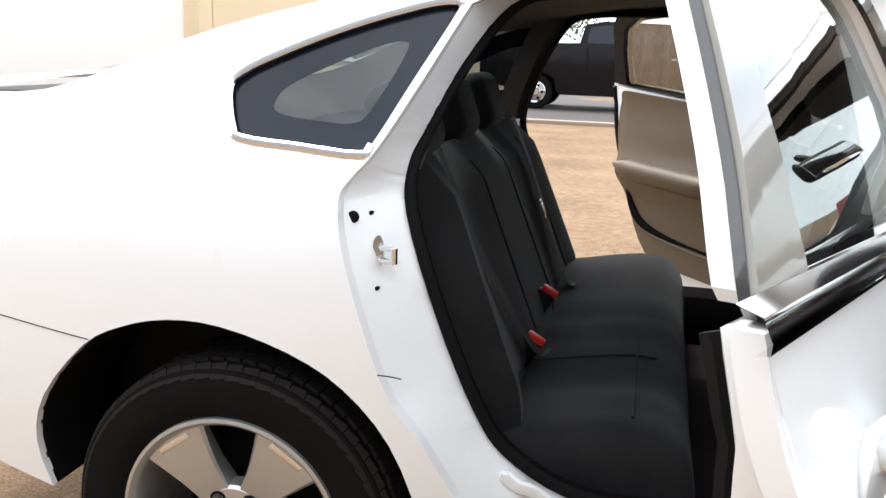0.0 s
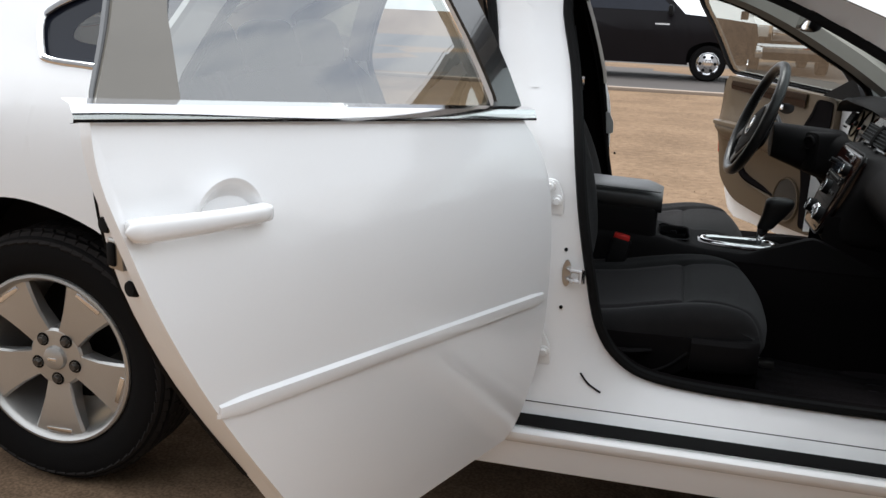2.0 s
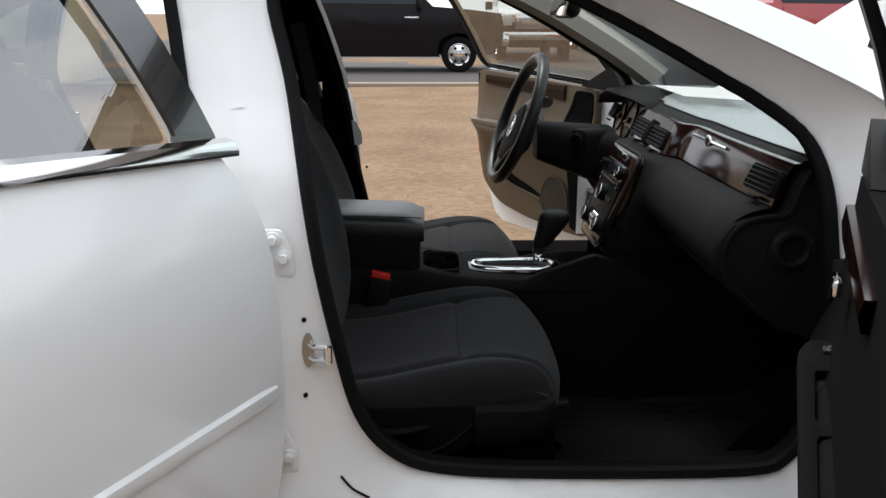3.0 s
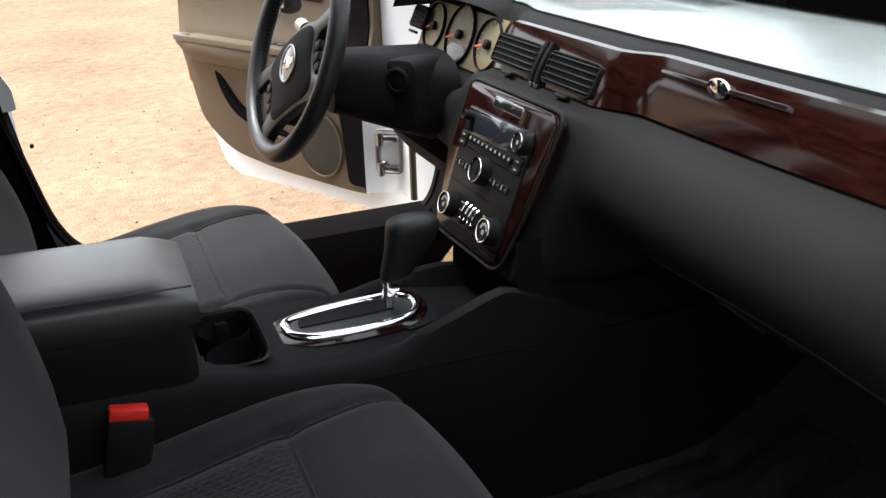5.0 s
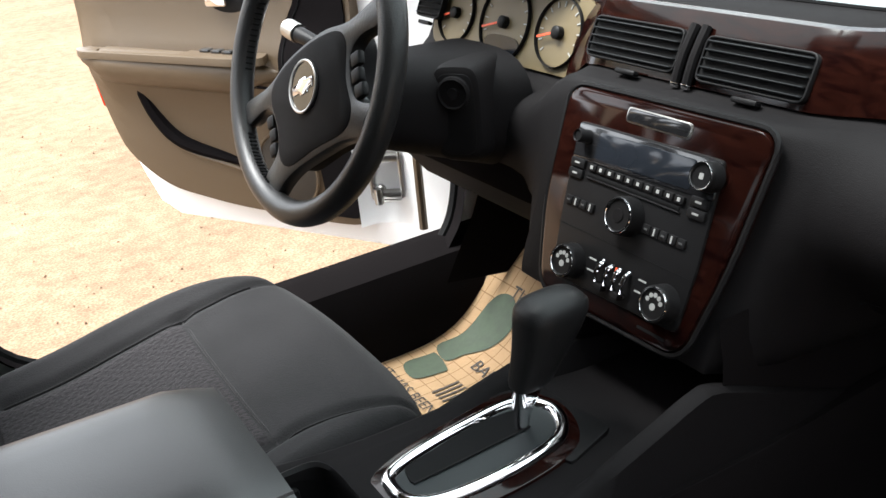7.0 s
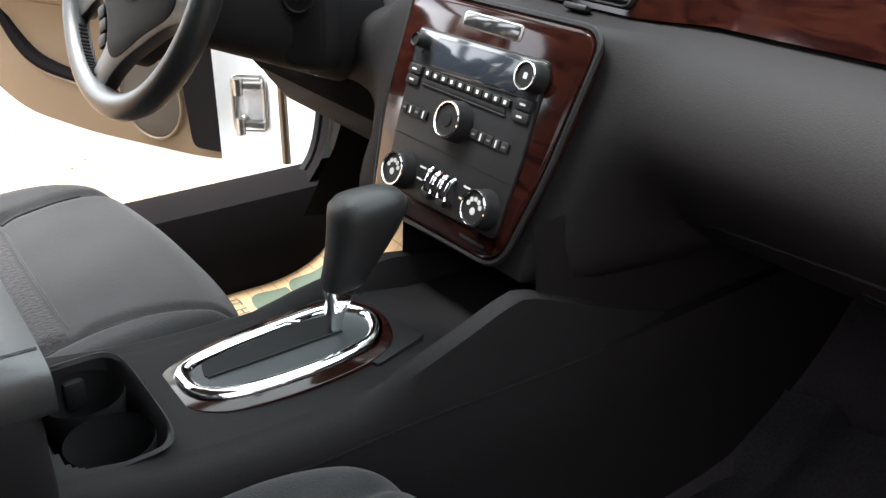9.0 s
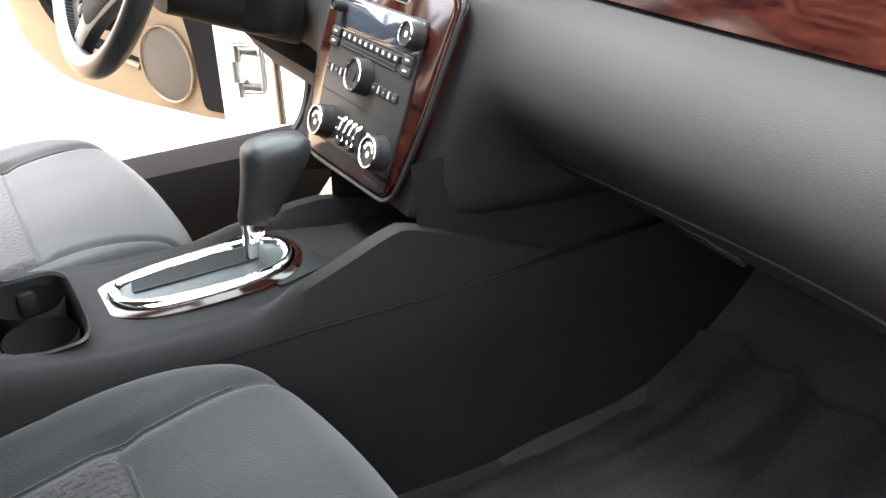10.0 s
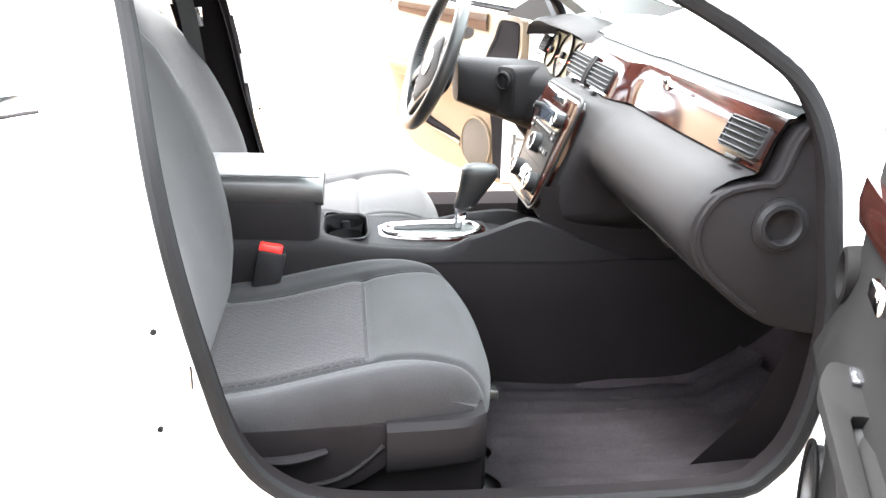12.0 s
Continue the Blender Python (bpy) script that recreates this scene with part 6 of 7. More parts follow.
for a0, b0, n in ((-0.103, 0.1045, 4), (0.021, 0.1070, 5)):
    for k in range(n):
        a = a0 + 0.0122 * k
        on_stack("button", rect(a, b0, a + 0.0112, b0 + 0.010), 0.0165, 0.004, BLACKPL)
        if k % 2:
            on_stack("button_mark", rect(a + 0.0045, b0 + 0.001, a + 0.0065, b0 + 0.009, 0.0004), 0.0170, 0.001, WHITEMARK, 0.0)
        else:
            on_stack("button_mark", rect(a + 0.003, b0 + 0.004, a + 0.008, b0 + 0.006, 0.0004), 0.0169, 0.001, BELT, 0.0)


def knob(a, b, r, ring=True):
    m = STACK @ Matrix.Translation((a, b, 0.0135))
    bm = lathe(bmesh.new(), [(r * 1.06, 0.0), (r * 1.04, 0.004), (r, 0.006), (r, 0.012), (r * 0.96, 0.017), (r * 0.88, 0.0185), (r * 0.80, 0.018), (r * 0.76, 0.0165), (0, 0.0165)], m, 36)
    k = part("knob", bm, BLACKPL, dash)
    if ring:
        bm = lathe(bmesh.new(), [(r * 0.93, 0.0172), (r * 0.90, 0.0189), (r * 0.84, 0.0189), (r * 0.81, 0.0176)], m, 36)
        part("knob_ring", bm, CHROME, dash)
    return m


m = knob(-0.003, 0.117, 0.0210)
bm = lathe(bmesh.new(), [(0.0075, 0.0165), (0.0070, 0.0178), (0.0, 0.0180)], m, 20)
part("knob_button", bm, DASH, dash)
for a, b in ((-0.068, 0.044), (0.075, 0.047)):
    m = knob(a, b, 0.0200)
    for k in range(5):
        an = radians(20 + 35 * k)
        on_stack("dial_mark", ring2(0.0026, 0.0026, 8, cx=a + 0.0095 * math.cos(an), cy=b + 0.0095 * math.sin(an)), 0.0306, 0.001, WHITEMARK, 0)
    on_stack("dial_mark", ring2(0.0038, 0.0038, 10, cx=a, cy=b - 0.003), 0.0306, 0.001, WHITEMARK, 0)
knob(0.088, 0.184, 0.0150)
on_stack("dial_mark", rect(0.0855, 0.181, 0.0905, 0.187, 0.001), 0.0306, 0.001, WHITEMARK, 0)
knob(-0.093, 0.184, 0.0075, False)
for a in (-0.020, -0.006, 0.007, 0.020):
    bm = bmesh.new()
    tube(bm, [STACK @ Vector((a, b, h)) for b, h in ((0.034, 0.014), (0.038, 0.020), (0.047, 0.022), (0.056, 0.020), (0.061, 0.014))], 0.0026, 8)
    part("temp_slider", bm, CHROME, dash)
for a in (-0.013, 0.0135):
    on_stack("slider_tip", rect(a - 0.006, 0.0290, a + 0.006, 0.0360), 0.023, 0.008, DASH)
on_stack("warm_mark", rect(-0.0015, 0.0545, 0.0015, 0.0600, 0.0004), 0.0142, 0.001, ORANGE, 0)
for a0, b0 in ((-0.043, 0.043), (0.032, 0.045), (-0.043, 0.056), (0.034, 0.058)):
    on_stack("button_mark", rect(a0, b0, a0 + 0.011, b0 + 0.0018, 0.0004), 0.0142, 0.001, WHITEMARK, 0)

# seams along the console
for sgn in (-1, 1):
    bm = tube(bmesh.new(), [Vector((1.46 + 0.56 * k / 14, -0.04 + sgn * (0.1265 + 0.012 * step01((1.46 + 0.56 * k / 14 - 1.7) / 0.25)), 0.592)) for k in range(15)], 0.0013, 5)
    part("console_seam", bm, MATTE, dash)
# glove box: its line and latch


def lower_x(y, z):
    """The dash face below its lip at y and z."""
    low = spline(dash_row(y)[10:15], 4)
    for p, q in zip(low, low[1:]):
        if p[1] >= z >= q[1]:
            return p[0] + (q[0] - p[0]) * (p[1] - z) / max(1e-6, p[1] - q[1])
    return low[-1][0]


seam = spline([(-0.19, 0.732), (-0.25, 0.742), (-0.37, 0.757), (-0.47, 0.765), (-0.55, 0.768), (-0.62, 0.760), (-0.67, 0.745)], 4)
bm = tube(bmesh.new(), [Vector((lower_x(y, z) - 0.0005, y, z)) for y, z in seam], 0.0018, 6)
part("glove_box_seam", bm, RUBBER, dash)
bm = bmesh.new()
box(bm, (0.006, 0.085, 0.018), pose(lower_x(-0.43, 0.728) - 0.001, -0.43, 0.728, 0, -45, -4), 0.003)
part("glove_box_latch", bm, BLACKPL, dash)

# ---- instrument hood and gauges ----
bm = bmesh.new()
loops = []
for k in range(17):
    t = k / 16
    y = 0.262 + 0.393 * t
    fwd = 0.075 * max(0.0, 1 - t / 0.40) ** 1.3
    e = math.sin(math.pi * t) ** 0.40
    loops.append([Vector((min(2.20, x + fwd), y, 0.955 + (z - 0.955) * e)) for x, z in ((2.20, 1.01), (2.08, 1.025), (2.012, 1.015), (2.004, 1.006), (2.015, 1.000), (2.08, 0.998), (2.10, 0.99), (2.20, 0.98))])
loft(bm, loops)
part("instrument_hood", bm, DASH, dash)
GM = Matrix.Translation((2.058, 0.418, 0.925)) @ Matrix(((0, 0.34, -0.94, 0), (-1, 0, 0, 0), (0, 0.94, 0.34, 0), (0, 0, 0, 1)))
bm = prism(bmesh.new(), rounded([(-0.20, -0.055), (0.20, -0.055), (0.19, 0.050), (-0.19, 0.050)], 0.04, 4), 0.02, GM)
part("gauge_panel", bm, GAUGE, dash)
bm = bmesh.new()
for a, r in ((-0.132, 0.047), (-0.004, 0.058), (0.120, 0.047)):
    bm = lathe(bmesh.new(), [(r * 0.99, 0.0), (r * 1.0, 0.006), (r * 0.985, 0.007), (r * 0.965, 0.002)], GM @ Matrix.Translation((a, 0, 0)), 40)
    part("gauge_ring", bm, BLACKPL, dash)
    bm = prism(bmesh.new(), ring2(r * 0.96, r * 0.96, 40), 0.002, GM @ Matrix.Translation((a, 0, 0.0010)))
    part("gauge_dial", bm, GAUGE, dash, "cream gauge dial")
    bm = lathe(bmesh.new(), [(0.009, 0.001), (0.009, 0.010), (0.006, 0.012), (0, 0.012)], GM @ Matrix.Translation((a, 0, 0)), 16)
    part("needle_hub", bm, BLACKPL, dash)
    bm = bmesh.new()
    box(bm, (r * 0.8, 0.003, 0.002), GM @ Matrix.Translation((a, 0, 0.009)) @ pose(0, 0, 0, 0, 0, 195) @ Matrix.Translation((r * 0.4, 0, 0)))
    part("needle", bm, ORANGE, dash)
    for k in range(13):
        an = radians(-40 + 260 * k / 12)
        bm = bmesh.new()
        box(bm, (0.007, 0.0018, 0.001), GM @ Matrix.Translation((a, 0, 0.0018)) @ pose(0, 0, 0, 0, 0, math.degrees(an)) @ Matrix.Translation((r * 0.82, 0, 0)))
        part("gauge_tick", bm, WHITEMARK, dash)
bm = prism(bmesh.new(), ring2(0.042, 0.016, 20, 3), 0.002, GM @ Matrix.Translation((-0.002, -0.034, 0.0035)))
part("trip_display", bm, SCREEN, dash)

# ---- steering wheel ----
# tilted back, and turned a third of a quarter to the left
SWM = Matrix.Translation((1.718, 0.364, 0.938)) @ Matrix(((0.075, 0.348, -0.934, 0), (-0.997, 0.026, -0.070, 0), (0, 0.937, 0.349, 0), (0, 0, 0, 1))) @ Matrix.Rotation(radians(31), 4, 'Z')
bm = bmesh.new()
tube(bm, [SWM @ Vector((0.180 * math.cos(2 * math.pi * k / 72), 0.180 * math.sin(2 * math.pi * k / 72), 0.0)) for k in range(72)], 0.0165, 14, closed=True, up=SWM.to_3x3() @ Vector((0, 0, 1)))
sw = part("steering_wheel", bm, WHEELRIM, car, "black leather steering wheel with round hub emblem")
right_side = [(0.050, 0.028), (0.100, 0.016), (0.168, 0.016), (0.168, -0.016), (0.118, -0.014), (0.097, -0.026), (0.090, -0.055), (0.098, -0.080), (0.142, -0.106), (0.118, -0.134), (0.080, -0.122), (0.045, -0.116)]
arms = spline([(0.0, 0.031)] + right_side + [(0.0, -0.115)] + [(-a, b) for a, b in right_side[::-1]], 5, True)
bm = prism(bmesh.new(), arms, 0.018, SWM @ Matrix.Translation((0, 0, 0.003)), bevel=0.007)
part("spoke_frame", bm, WHEELRIM, sw)
hubo = spline([(-0.070, 0.018), (0.0, 0.027), (0.070, 0.018), (0.094, -0.006), (0.085, -0.050), (0.088, -0.088), (0.066, -0.110), (0.0, -0.109), (-0.066, -0.110), (-0.088, -0.088), (-0.085, -0.050), (-0.094, -0.006)], 4, True)
bm = prism(bmesh.new(), hubo, 0.045, SWM @ Matrix.Translation((0, 0, 0.007)), bevel=0.011)
part("airbag_cover", bm, DASH, sw)
EM = SWM @ Matrix.Translation((-0.002, -0.026, 0.0)) @ Matrix.Rotation(radians(-4), 4, 'Z')
bm = lathe(bmesh.new(), [(0.033, 0.005), (0.033, 0.0100), (0.0315, 0.0108), (0.030, 0.0104), (0.0295, 0.008)], EM, 36)
part("emblem_ring", bm, STEEL, sw)
bm = lathe(bmesh.new(), [(0.0300, 0.0084), (0, 0.0088)], EM, 36)
part("emblem_disc", bm, GLOSSBLACK, sw)
bm = bmesh.new()
prism(bm, [(-0.023, -0.006), (-0.008, -0.006), (-0.006, -0.010), (0.010, -0.010), (0.010, -0.006), (0.021, -0.006), (0.024, 0.006), (0.009, 0.006), (0.008, 0.010), (-0.008, 0.010), (-0.009, 0.006), (-0.025, 0.006)], 0.003, EM @ Matrix.Translation((0, 0, 0.0100)), bevel=0.0005)
part("emblem", bm, CHROME, sw)
for sgn in (-1, 1):
    for k in range(3):
        bm = bmesh.new()
        box(bm, (0.018, 0.017, 0.010), SWM @ Matrix.Translation((sgn * (0.103 - 0.003 * (k % 2)), -0.034 - 0.019 * k, -0.002)), 0.003)
        part("wheel_button", bm, BLACKPL, sw)
# sewn seam along the inside of the rim
for a0, a1 in ((22, 62), (118, 158), (190, 222), (318, 350)):
    n = 16
    for k in range(n):
        a = radians(a0 + (a1 - a0) * k / (n - 1))
        bm = bmesh.new()
        box(bm, (0.0035, 0.0022, 0.010), SWM @ Matrix.Rotation(a, 4, 'Z') @ Matrix.Translation((0.1640, 0, 0.0)))
        part("stitch", bm, RUBBER, sw)
# column shroud, key and stalks
bm = bmesh.new()
loops = []
for k in range(7):
    t = k / 6
    c = Vector((1.775 + 0.22 * t, 0.392 + 0.010 * t, 0.874 - 0.050 * t))
    w, hh = 0.062 + 0.062 * t, 0.054 + 0.034 * t
    loops.append([c + Vector((0, a, b)) for a, b in ring2(w, hh, 28, 3.2)])
loft(bm, loops)
col = part("column_shroud", bm, DASH, car)
IGN = Matrix.Translation((1.925, 0.322, 0.852)) @ pose(0, 0, 0, 0, 0, 38)
bm = bmesh.new()
loft(bm, [[IGN @ Vector((x, 0.006 + a, b - 0.010 * t)) for a, b in ring2(w, hh, 28, 4.5)] for t, x, w, hh in ((0, -0.047, 0.027, 0.056), (0, -0.044, 0.032, 0.062), (0.3, -0.030, 0.036, 0.066), (1, 0.05, 0.042, 0.070))])
part("ignition_housing", bm, DASH, col)
bm = prism(bmesh.new(), ring2(0.026, 0.054, 28, 4.5), 0.003, IGN @ Matrix.Translation((-0.048, 0.006, 0)) @ Matrix(((0, 0, -1, 0), (1, 0, 0, 0), (0, 1, 0, 0), (0, 0, 0, 1))), bevel=0.001)
part("ignition_plate", bm, BLACKPL, col)
bm = lathe(bmesh.new(), [(0.022, 0.0), (0.022, 0.006), (0.019, 0.008), (0.0175, 0.004), (0.008, 0.004), (0.007, 0.0065), (0.0, 0.0065)], IGN @ Matrix.Translation((-0.050, 0.006, 0.030)) @ pose(0, 0, 0, 0, -90, 0), 32)
part("ignition_lock", bm, DASH, col)
bm = bmesh.new()
tube(bm, [(1.81, 0.44, 0.90), (1.80, 0.51, 0.930), (1.79, 0.575, 0.942)], [0.009, 0.009, 0.013], 12)
part("indicator_stalk", bm, BLACKPL, col)
bm = bmesh.new()
tube(bm, [(1.792, 0.560, 0.940), (1.789, 0.588, 0.945)], 0.0142, 12)
part("stalk_tip", bm, STEEL, col)
# lower driver panel and pedals
bm = bmesh.new()
net(bm, [[Vector((x, y, z)) for y in (0.19, 0.3, 0.45, 0.55, 0.65)] for x, z in ((1.965, 0.80), (1.955, 0.765), (1.965, 0.725), (1.985, 0.700), (2.03, 0.694), (2.16, 0.700))])
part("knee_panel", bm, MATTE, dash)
for y, w in ((0.30, 0.05), (0.46, 0.09)):
    bm = bmesh.new()
    box(bm, (0.02, w, 0.07), pose(2.20, y, 0.57, 0, -40, 0), 0.006)
    tube(bm, [(2.21, y, 0.59), (2.24, y, 0.66), (2.24, y, 0.74)], 0.008, 8)
    part("pedal", bm, BLACKPL, car)

# ---- centre console ----
CW = 0.120


def console_top(x):
    return lerp_table(spline([(1.20, 0.650), (1.43, 0.640), (1.50, 0.629), (1.58, 0.617), (1.70, 0.611), (1.80, 0.606), (1.90, 0.588), (2.08, 0.585)], 5), x)


WING = spline([(1.62, 0.616), (1.70, 0.623), (1.76, 0.641), (1.81, 0.660), (1.845, 0.674), (1.875, 0.676), (1.96, 0.640), (2.08, 0.590)], 5)
CUP = (1.497, -0.036, 0.044, 0.082)


def wing(x):
    """The side walls rise towards the dash."""
    return max(0.0, lerp_table(WING, x) - console_top(x)) * step01((x - 1.68) / 0.06)


bm = bmesh.new()
loops = []
for x in [1.20, 1.25, 1.30, 1.35, 1.40, 1.43] + [1.436 + 0.004 * k for k in range(27)] + [1.55 + 0.53 * k / 34 for k in range(35)]:
    z = console_top(x)
    w = CW + 0.012 * step01((x - 1.7) / 0.25)
    wz = z + wing(x)
    row = [(-w, 0.34), (-w - 0.004, z - 0.06), (-w - 0.001, z - 0.024), (-w + 0.003, z - 0.012 + 0.5 * wing(x)), (-w + 0.008, wz - 0.004), (-w + 0.016, wz), (-w + 0.026, wz - 0.002), (-w + 0.034, z + 0.4 * wing(x)), (-w + 0.038, z)]
    row += [(-0.080 + 0.0028 * k, z) for k in range(58)] + [(-a, b if b <= z else z + 0.4 * (b - z)) for a, b in row[::-1]]
    loops.append([Vector((x, CY + a, b)) for a, b in row])
net(bm, loops)


def in_cup(x, y, k=1.0):
    return (abs(x - CUP[0]) / (CUP[2] * k)) ** 5 + (abs(y - CUP[1]) / (CUP[3] * k)) ** 5 < 1


bmesh.ops.delete(bm, geom=[f for f in bm.faces if f.calc_center_median().z > 0.6 and in_cup(*f.calc_center_median().xy)], context='FACES')
con = part("centre_console", bm, DASH, car, "dark console with chrome shifter gate and armrest", sharp=50)
for sgn in (-1, 1):
    bm = bmesh.new()
    net(bm, [[Vector((x, CY + sgn * (CW + o + 0.012 * step01((x - 1.7) / 0.25)), z)) for x in [1.46 + 1.06 * k / 26 for k in range(27)]] for o, z in ((0.006, 0.30), (0.008, 0.50), (0.008, 0.584), (0.004, 0.590), (-0.01, 0.590))])
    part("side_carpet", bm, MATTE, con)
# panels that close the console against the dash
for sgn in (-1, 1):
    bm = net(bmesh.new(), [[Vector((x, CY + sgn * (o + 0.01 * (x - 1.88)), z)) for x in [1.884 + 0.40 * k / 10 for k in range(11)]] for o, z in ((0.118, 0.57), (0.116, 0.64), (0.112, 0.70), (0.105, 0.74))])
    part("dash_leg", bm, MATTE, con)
# armrest lid and box
bm = bmesh.new()
loops = []
for k in range(15):
    t = k / 14
    x = 1.13 + 0.325 * t
    e = min(1, 0.35 + 5 * (1 - t)) ** 0.6
    z = 0.742 - 0.010 * t
    w = 0.112
    loops.append([Vector((x, CY + a, z + b * (e if b > 0 else 1))) for a, b in ring2(w * (0.9 + 0.1 * e), 0.036, 28, 3.6)])
loft(bm, loops)
part("armrest", bm, LEATHER, con, "padded dark leather armrest")
bm = bmesh.new()
tube(bm, [Vector((1.14 + 0.31 * k / 12, CY - 0.102, 0.7735 - 0.010 * k / 12)) for k in range(13)], 0.0015, 5)
part("stitching", bm, BELT, con)
bm = bmesh.new()
box(bm, (0.32, 0.222, 0.11), pose(1.285, CY, 0.672), 0.02, 3)
part("armrest_box", bm, DASH, con)
# cup holder
bm = bmesh.new()
cup_z = console_top(CUP[0])
loft(bm, [[Vector((a, b, z)) for a, b in ring2(CUP[2] * k, CUP[3] * k, 40, 5, CUP[0], CUP[1])] for k, z in ((1.07, cup_z + 0.0005), (1.03, cup_z + 0.002), (0.98, cup_z - 0.001), (0.95, cup_z - 0.03), (0.90, cup_z - 0.07), (0.5, cup_z - 0.072), (0.01, cup_z - 0.072))], caps=False)
part("cup_holder", bm, BLACKPL, con)
for dy in (-0.072, 0.072):
    bm = bmesh.new()
    box(bm, (0.020, 0.012, 0.030), pose(CUP[0], CUP[1] + dy, cup_z - 0.026), 0.005)
    part("cup_grip", bm, RUBBER, con)
for sg in (-1, 1):
    bm = lathe(bmesh.new(), [(0.036, 0.0), (0.0365, -0.004), (0.033, -0.030), (0.031, -0.064), (0.0, -0.064)], Matrix.Translation((CUP[0], CUP[1] + sg * 0.039, cup_z - 0.006)), 32)
    part("cup_well", bm, RUBBER, con)
# shifter plate: wood, chrome ring, gate
PL = Matrix.Translation((1.680, -0.022, 0.6125)) @ pose(0, 0, 0, 0, 1.5, 0)


def gate(rx0, rx1, ry):
    """The egg-shaped gate: narrow at the rear, its near side bulging."""
    return spline([(-rx0, -ry * 0.15), (-rx0 * 0.93, -ry * 0.66), (-rx0 * 0.62, -ry * 0.98), (0.05 * rx1, -ry * 1.04), (rx1 * 0.70, -ry * 0.82), (rx1 * 0.97, -ry * 0.22), (rx1 * 0.98, ry * 0.42), (rx1 * 0.72, ry * 0.90),
                   (0.15 * rx1, ry * 0.86), (-rx0 * 0.5, ry * 0.66), (-rx0 * 0.92, ry * 0.34)], 5, True)


bm = prism(bmesh.new(), gate(0.121, 0.116, 0.070), 0.012, PL @ Matrix.Translation((0, 0, 0.003)), bevel=0.0015)
part("wood_plate", bm, WOOD, con, "wood-grain shifter plate")
bm = prism(bmesh.new(), rounded([(0.06, -0.074), (0.132, -0.052), (0.118, 0.062), (0.06, 0.072)], 0.008, 2), 0.01, PL @ Matrix.Translation((0, 0, 0.0022)), bevel=0.001)
part("plate_tongue", bm, BLACKPL, con)
bm = bmesh.new()
tube(bm, [PL @ Vector((a, b, 0.0045)) for a, b in gate(0.101, 0.101, 0.047)], 0.0075, 10, closed=True, flat=0.75)
part("chrome_ring", bm, CHROME, con)
bm = prism(bmesh.new(), gate(0.097, 0.097, 0.043), 0.004, PL @ Matrix.Translation((0, 0, 0.0042)))
part("gate_plate", bm, GATEPL, con)
bm = prism(bmesh.new(), rounded([(-0.084, -0.010), (0.062, -0.004), (0.070, 0.030), (0.02, 0.034), (-0.078, 0.016)], 0.006, 3), 0.002, PL @ Matrix.Translation((0, 0, 0.0055)))
part("gate_slot", bm, RUBBER, con)
bm = bmesh.new()
tube(bm, [PL @ Vector((a, b, 0.0055)) for a, b in ((-0.082, -0.011), (-0.02, -0.009), (0.062, -0.005))], 0.0012, 6)
part("gate_lip", bm, BLACKPL, con)
# lever: a chrome collar that widens upwards, under a leather knob
bm = bmesh.new()
base = PL @ Vector((0.056, 0.002, 0.002))
loft(bm, [[base + Vector((dx + a, b, zz)) for a, b in ring2(rx, ry, 16, 3.0)] for zz, rx, ry, dx in ((0.0, 0.007, 0.007, 0.0), (0.018, 0.009, 0.008, 0.002), (0.038, 0.014, 0.011, 0.007), (0.056, 0.019, 0.014, 0.012))])
part("lever", bm, CHROME, con, "chrome shift lever")
bm = bmesh.new()
loops = []
for zz, rx, ry, dx in ((0.050, 0.020, 0.015, 0.012), (0.056, 0.023, 0.018, 0.015), (0.070, 0.026, 0.020, 0.022), (0.088, 0.031, 0.023, 0.031), (0.106, 0.036, 0.026, 0.039), (0.122, 0.0395, 0.028, 0.044), (0.132, 0.039, 0.027, 0.045), (0.139, 0.033, 0.022, 0.045), (0.143, 0.020, 0.013, 0.044), (0.1445, 0.006, 0.005, 0.043)):
    loops.append([base + Vector((dx + a, b, zz)) for a, b in ring2(rx, ry, 24, 2.8)])
loft(bm, loops)
part("shift_knob", bm, KNOB, con, "dark leather shift knob", sharp=60)
# dark tray ahead of the lever
bm = bmesh.new()
net(bm, [[Vector((x, CY + a, z)) for a in (-0.11, 0.0, 0.11)] for x, z in ((1.865, 0.588), (1.88, 0.545), (1.96, 0.54), (2.02, 0.60))])
part("tray", bm, RUBBER, con)

# mirror, mat, papers
bm = bmesh.new()
box(bm, (0.035, 0.26, 0.075), pose(1.80, 0.02, 1.255, 0, 12, 0), 0.02, 3)
rv = part("rear_view_mirror", bm, BLACKPL, car)
bm = bmesh.new()
box(bm, (0.004, 0.24, 0.058), pose(1.781, 0.02, 1.252, 0, 12, 0), 0.001)
part("mirror_glass", bm, CHROME, rv)
bm = bmesh.new()
tube(bm, [(1.82, 0.02, 1.27), (1.86, 0.02, 1.32)], 0.012, 8)
part("mirror_stem", bm, BLACKPL, rv)
MATLINE = [(1.66, 0.330), (1.85, 0.327), (1.97, 0.326), (2.05, 0.350), (2.12, 0.410), (2.18, 0.474), (2.26, 0.565)]


def mat_z(x, y, lift=0.0):
    return smooth_table("paper", MATLINE, x) + 0.003 * math.sin(9 * x + 14 * y) + lift


bm = bmesh.new()
net(bm, [[Vector((x, 0.165 + 0.485 * j / 12, mat_z(x, 0.165 + 0.485 * j / 12))) for j in range(13)] for x in [1.66 + 0.56 * k / 24 for k in range(25)]])
bmesh.ops.solidify(bm, geom=bm.faces[:], thickness=0.001)
mat_ob = part("paper_floor_mat", bm, PAPER, None)
tagged(mat_ob, "tan paper floor mat with green printed shoe soles", "floor mat")


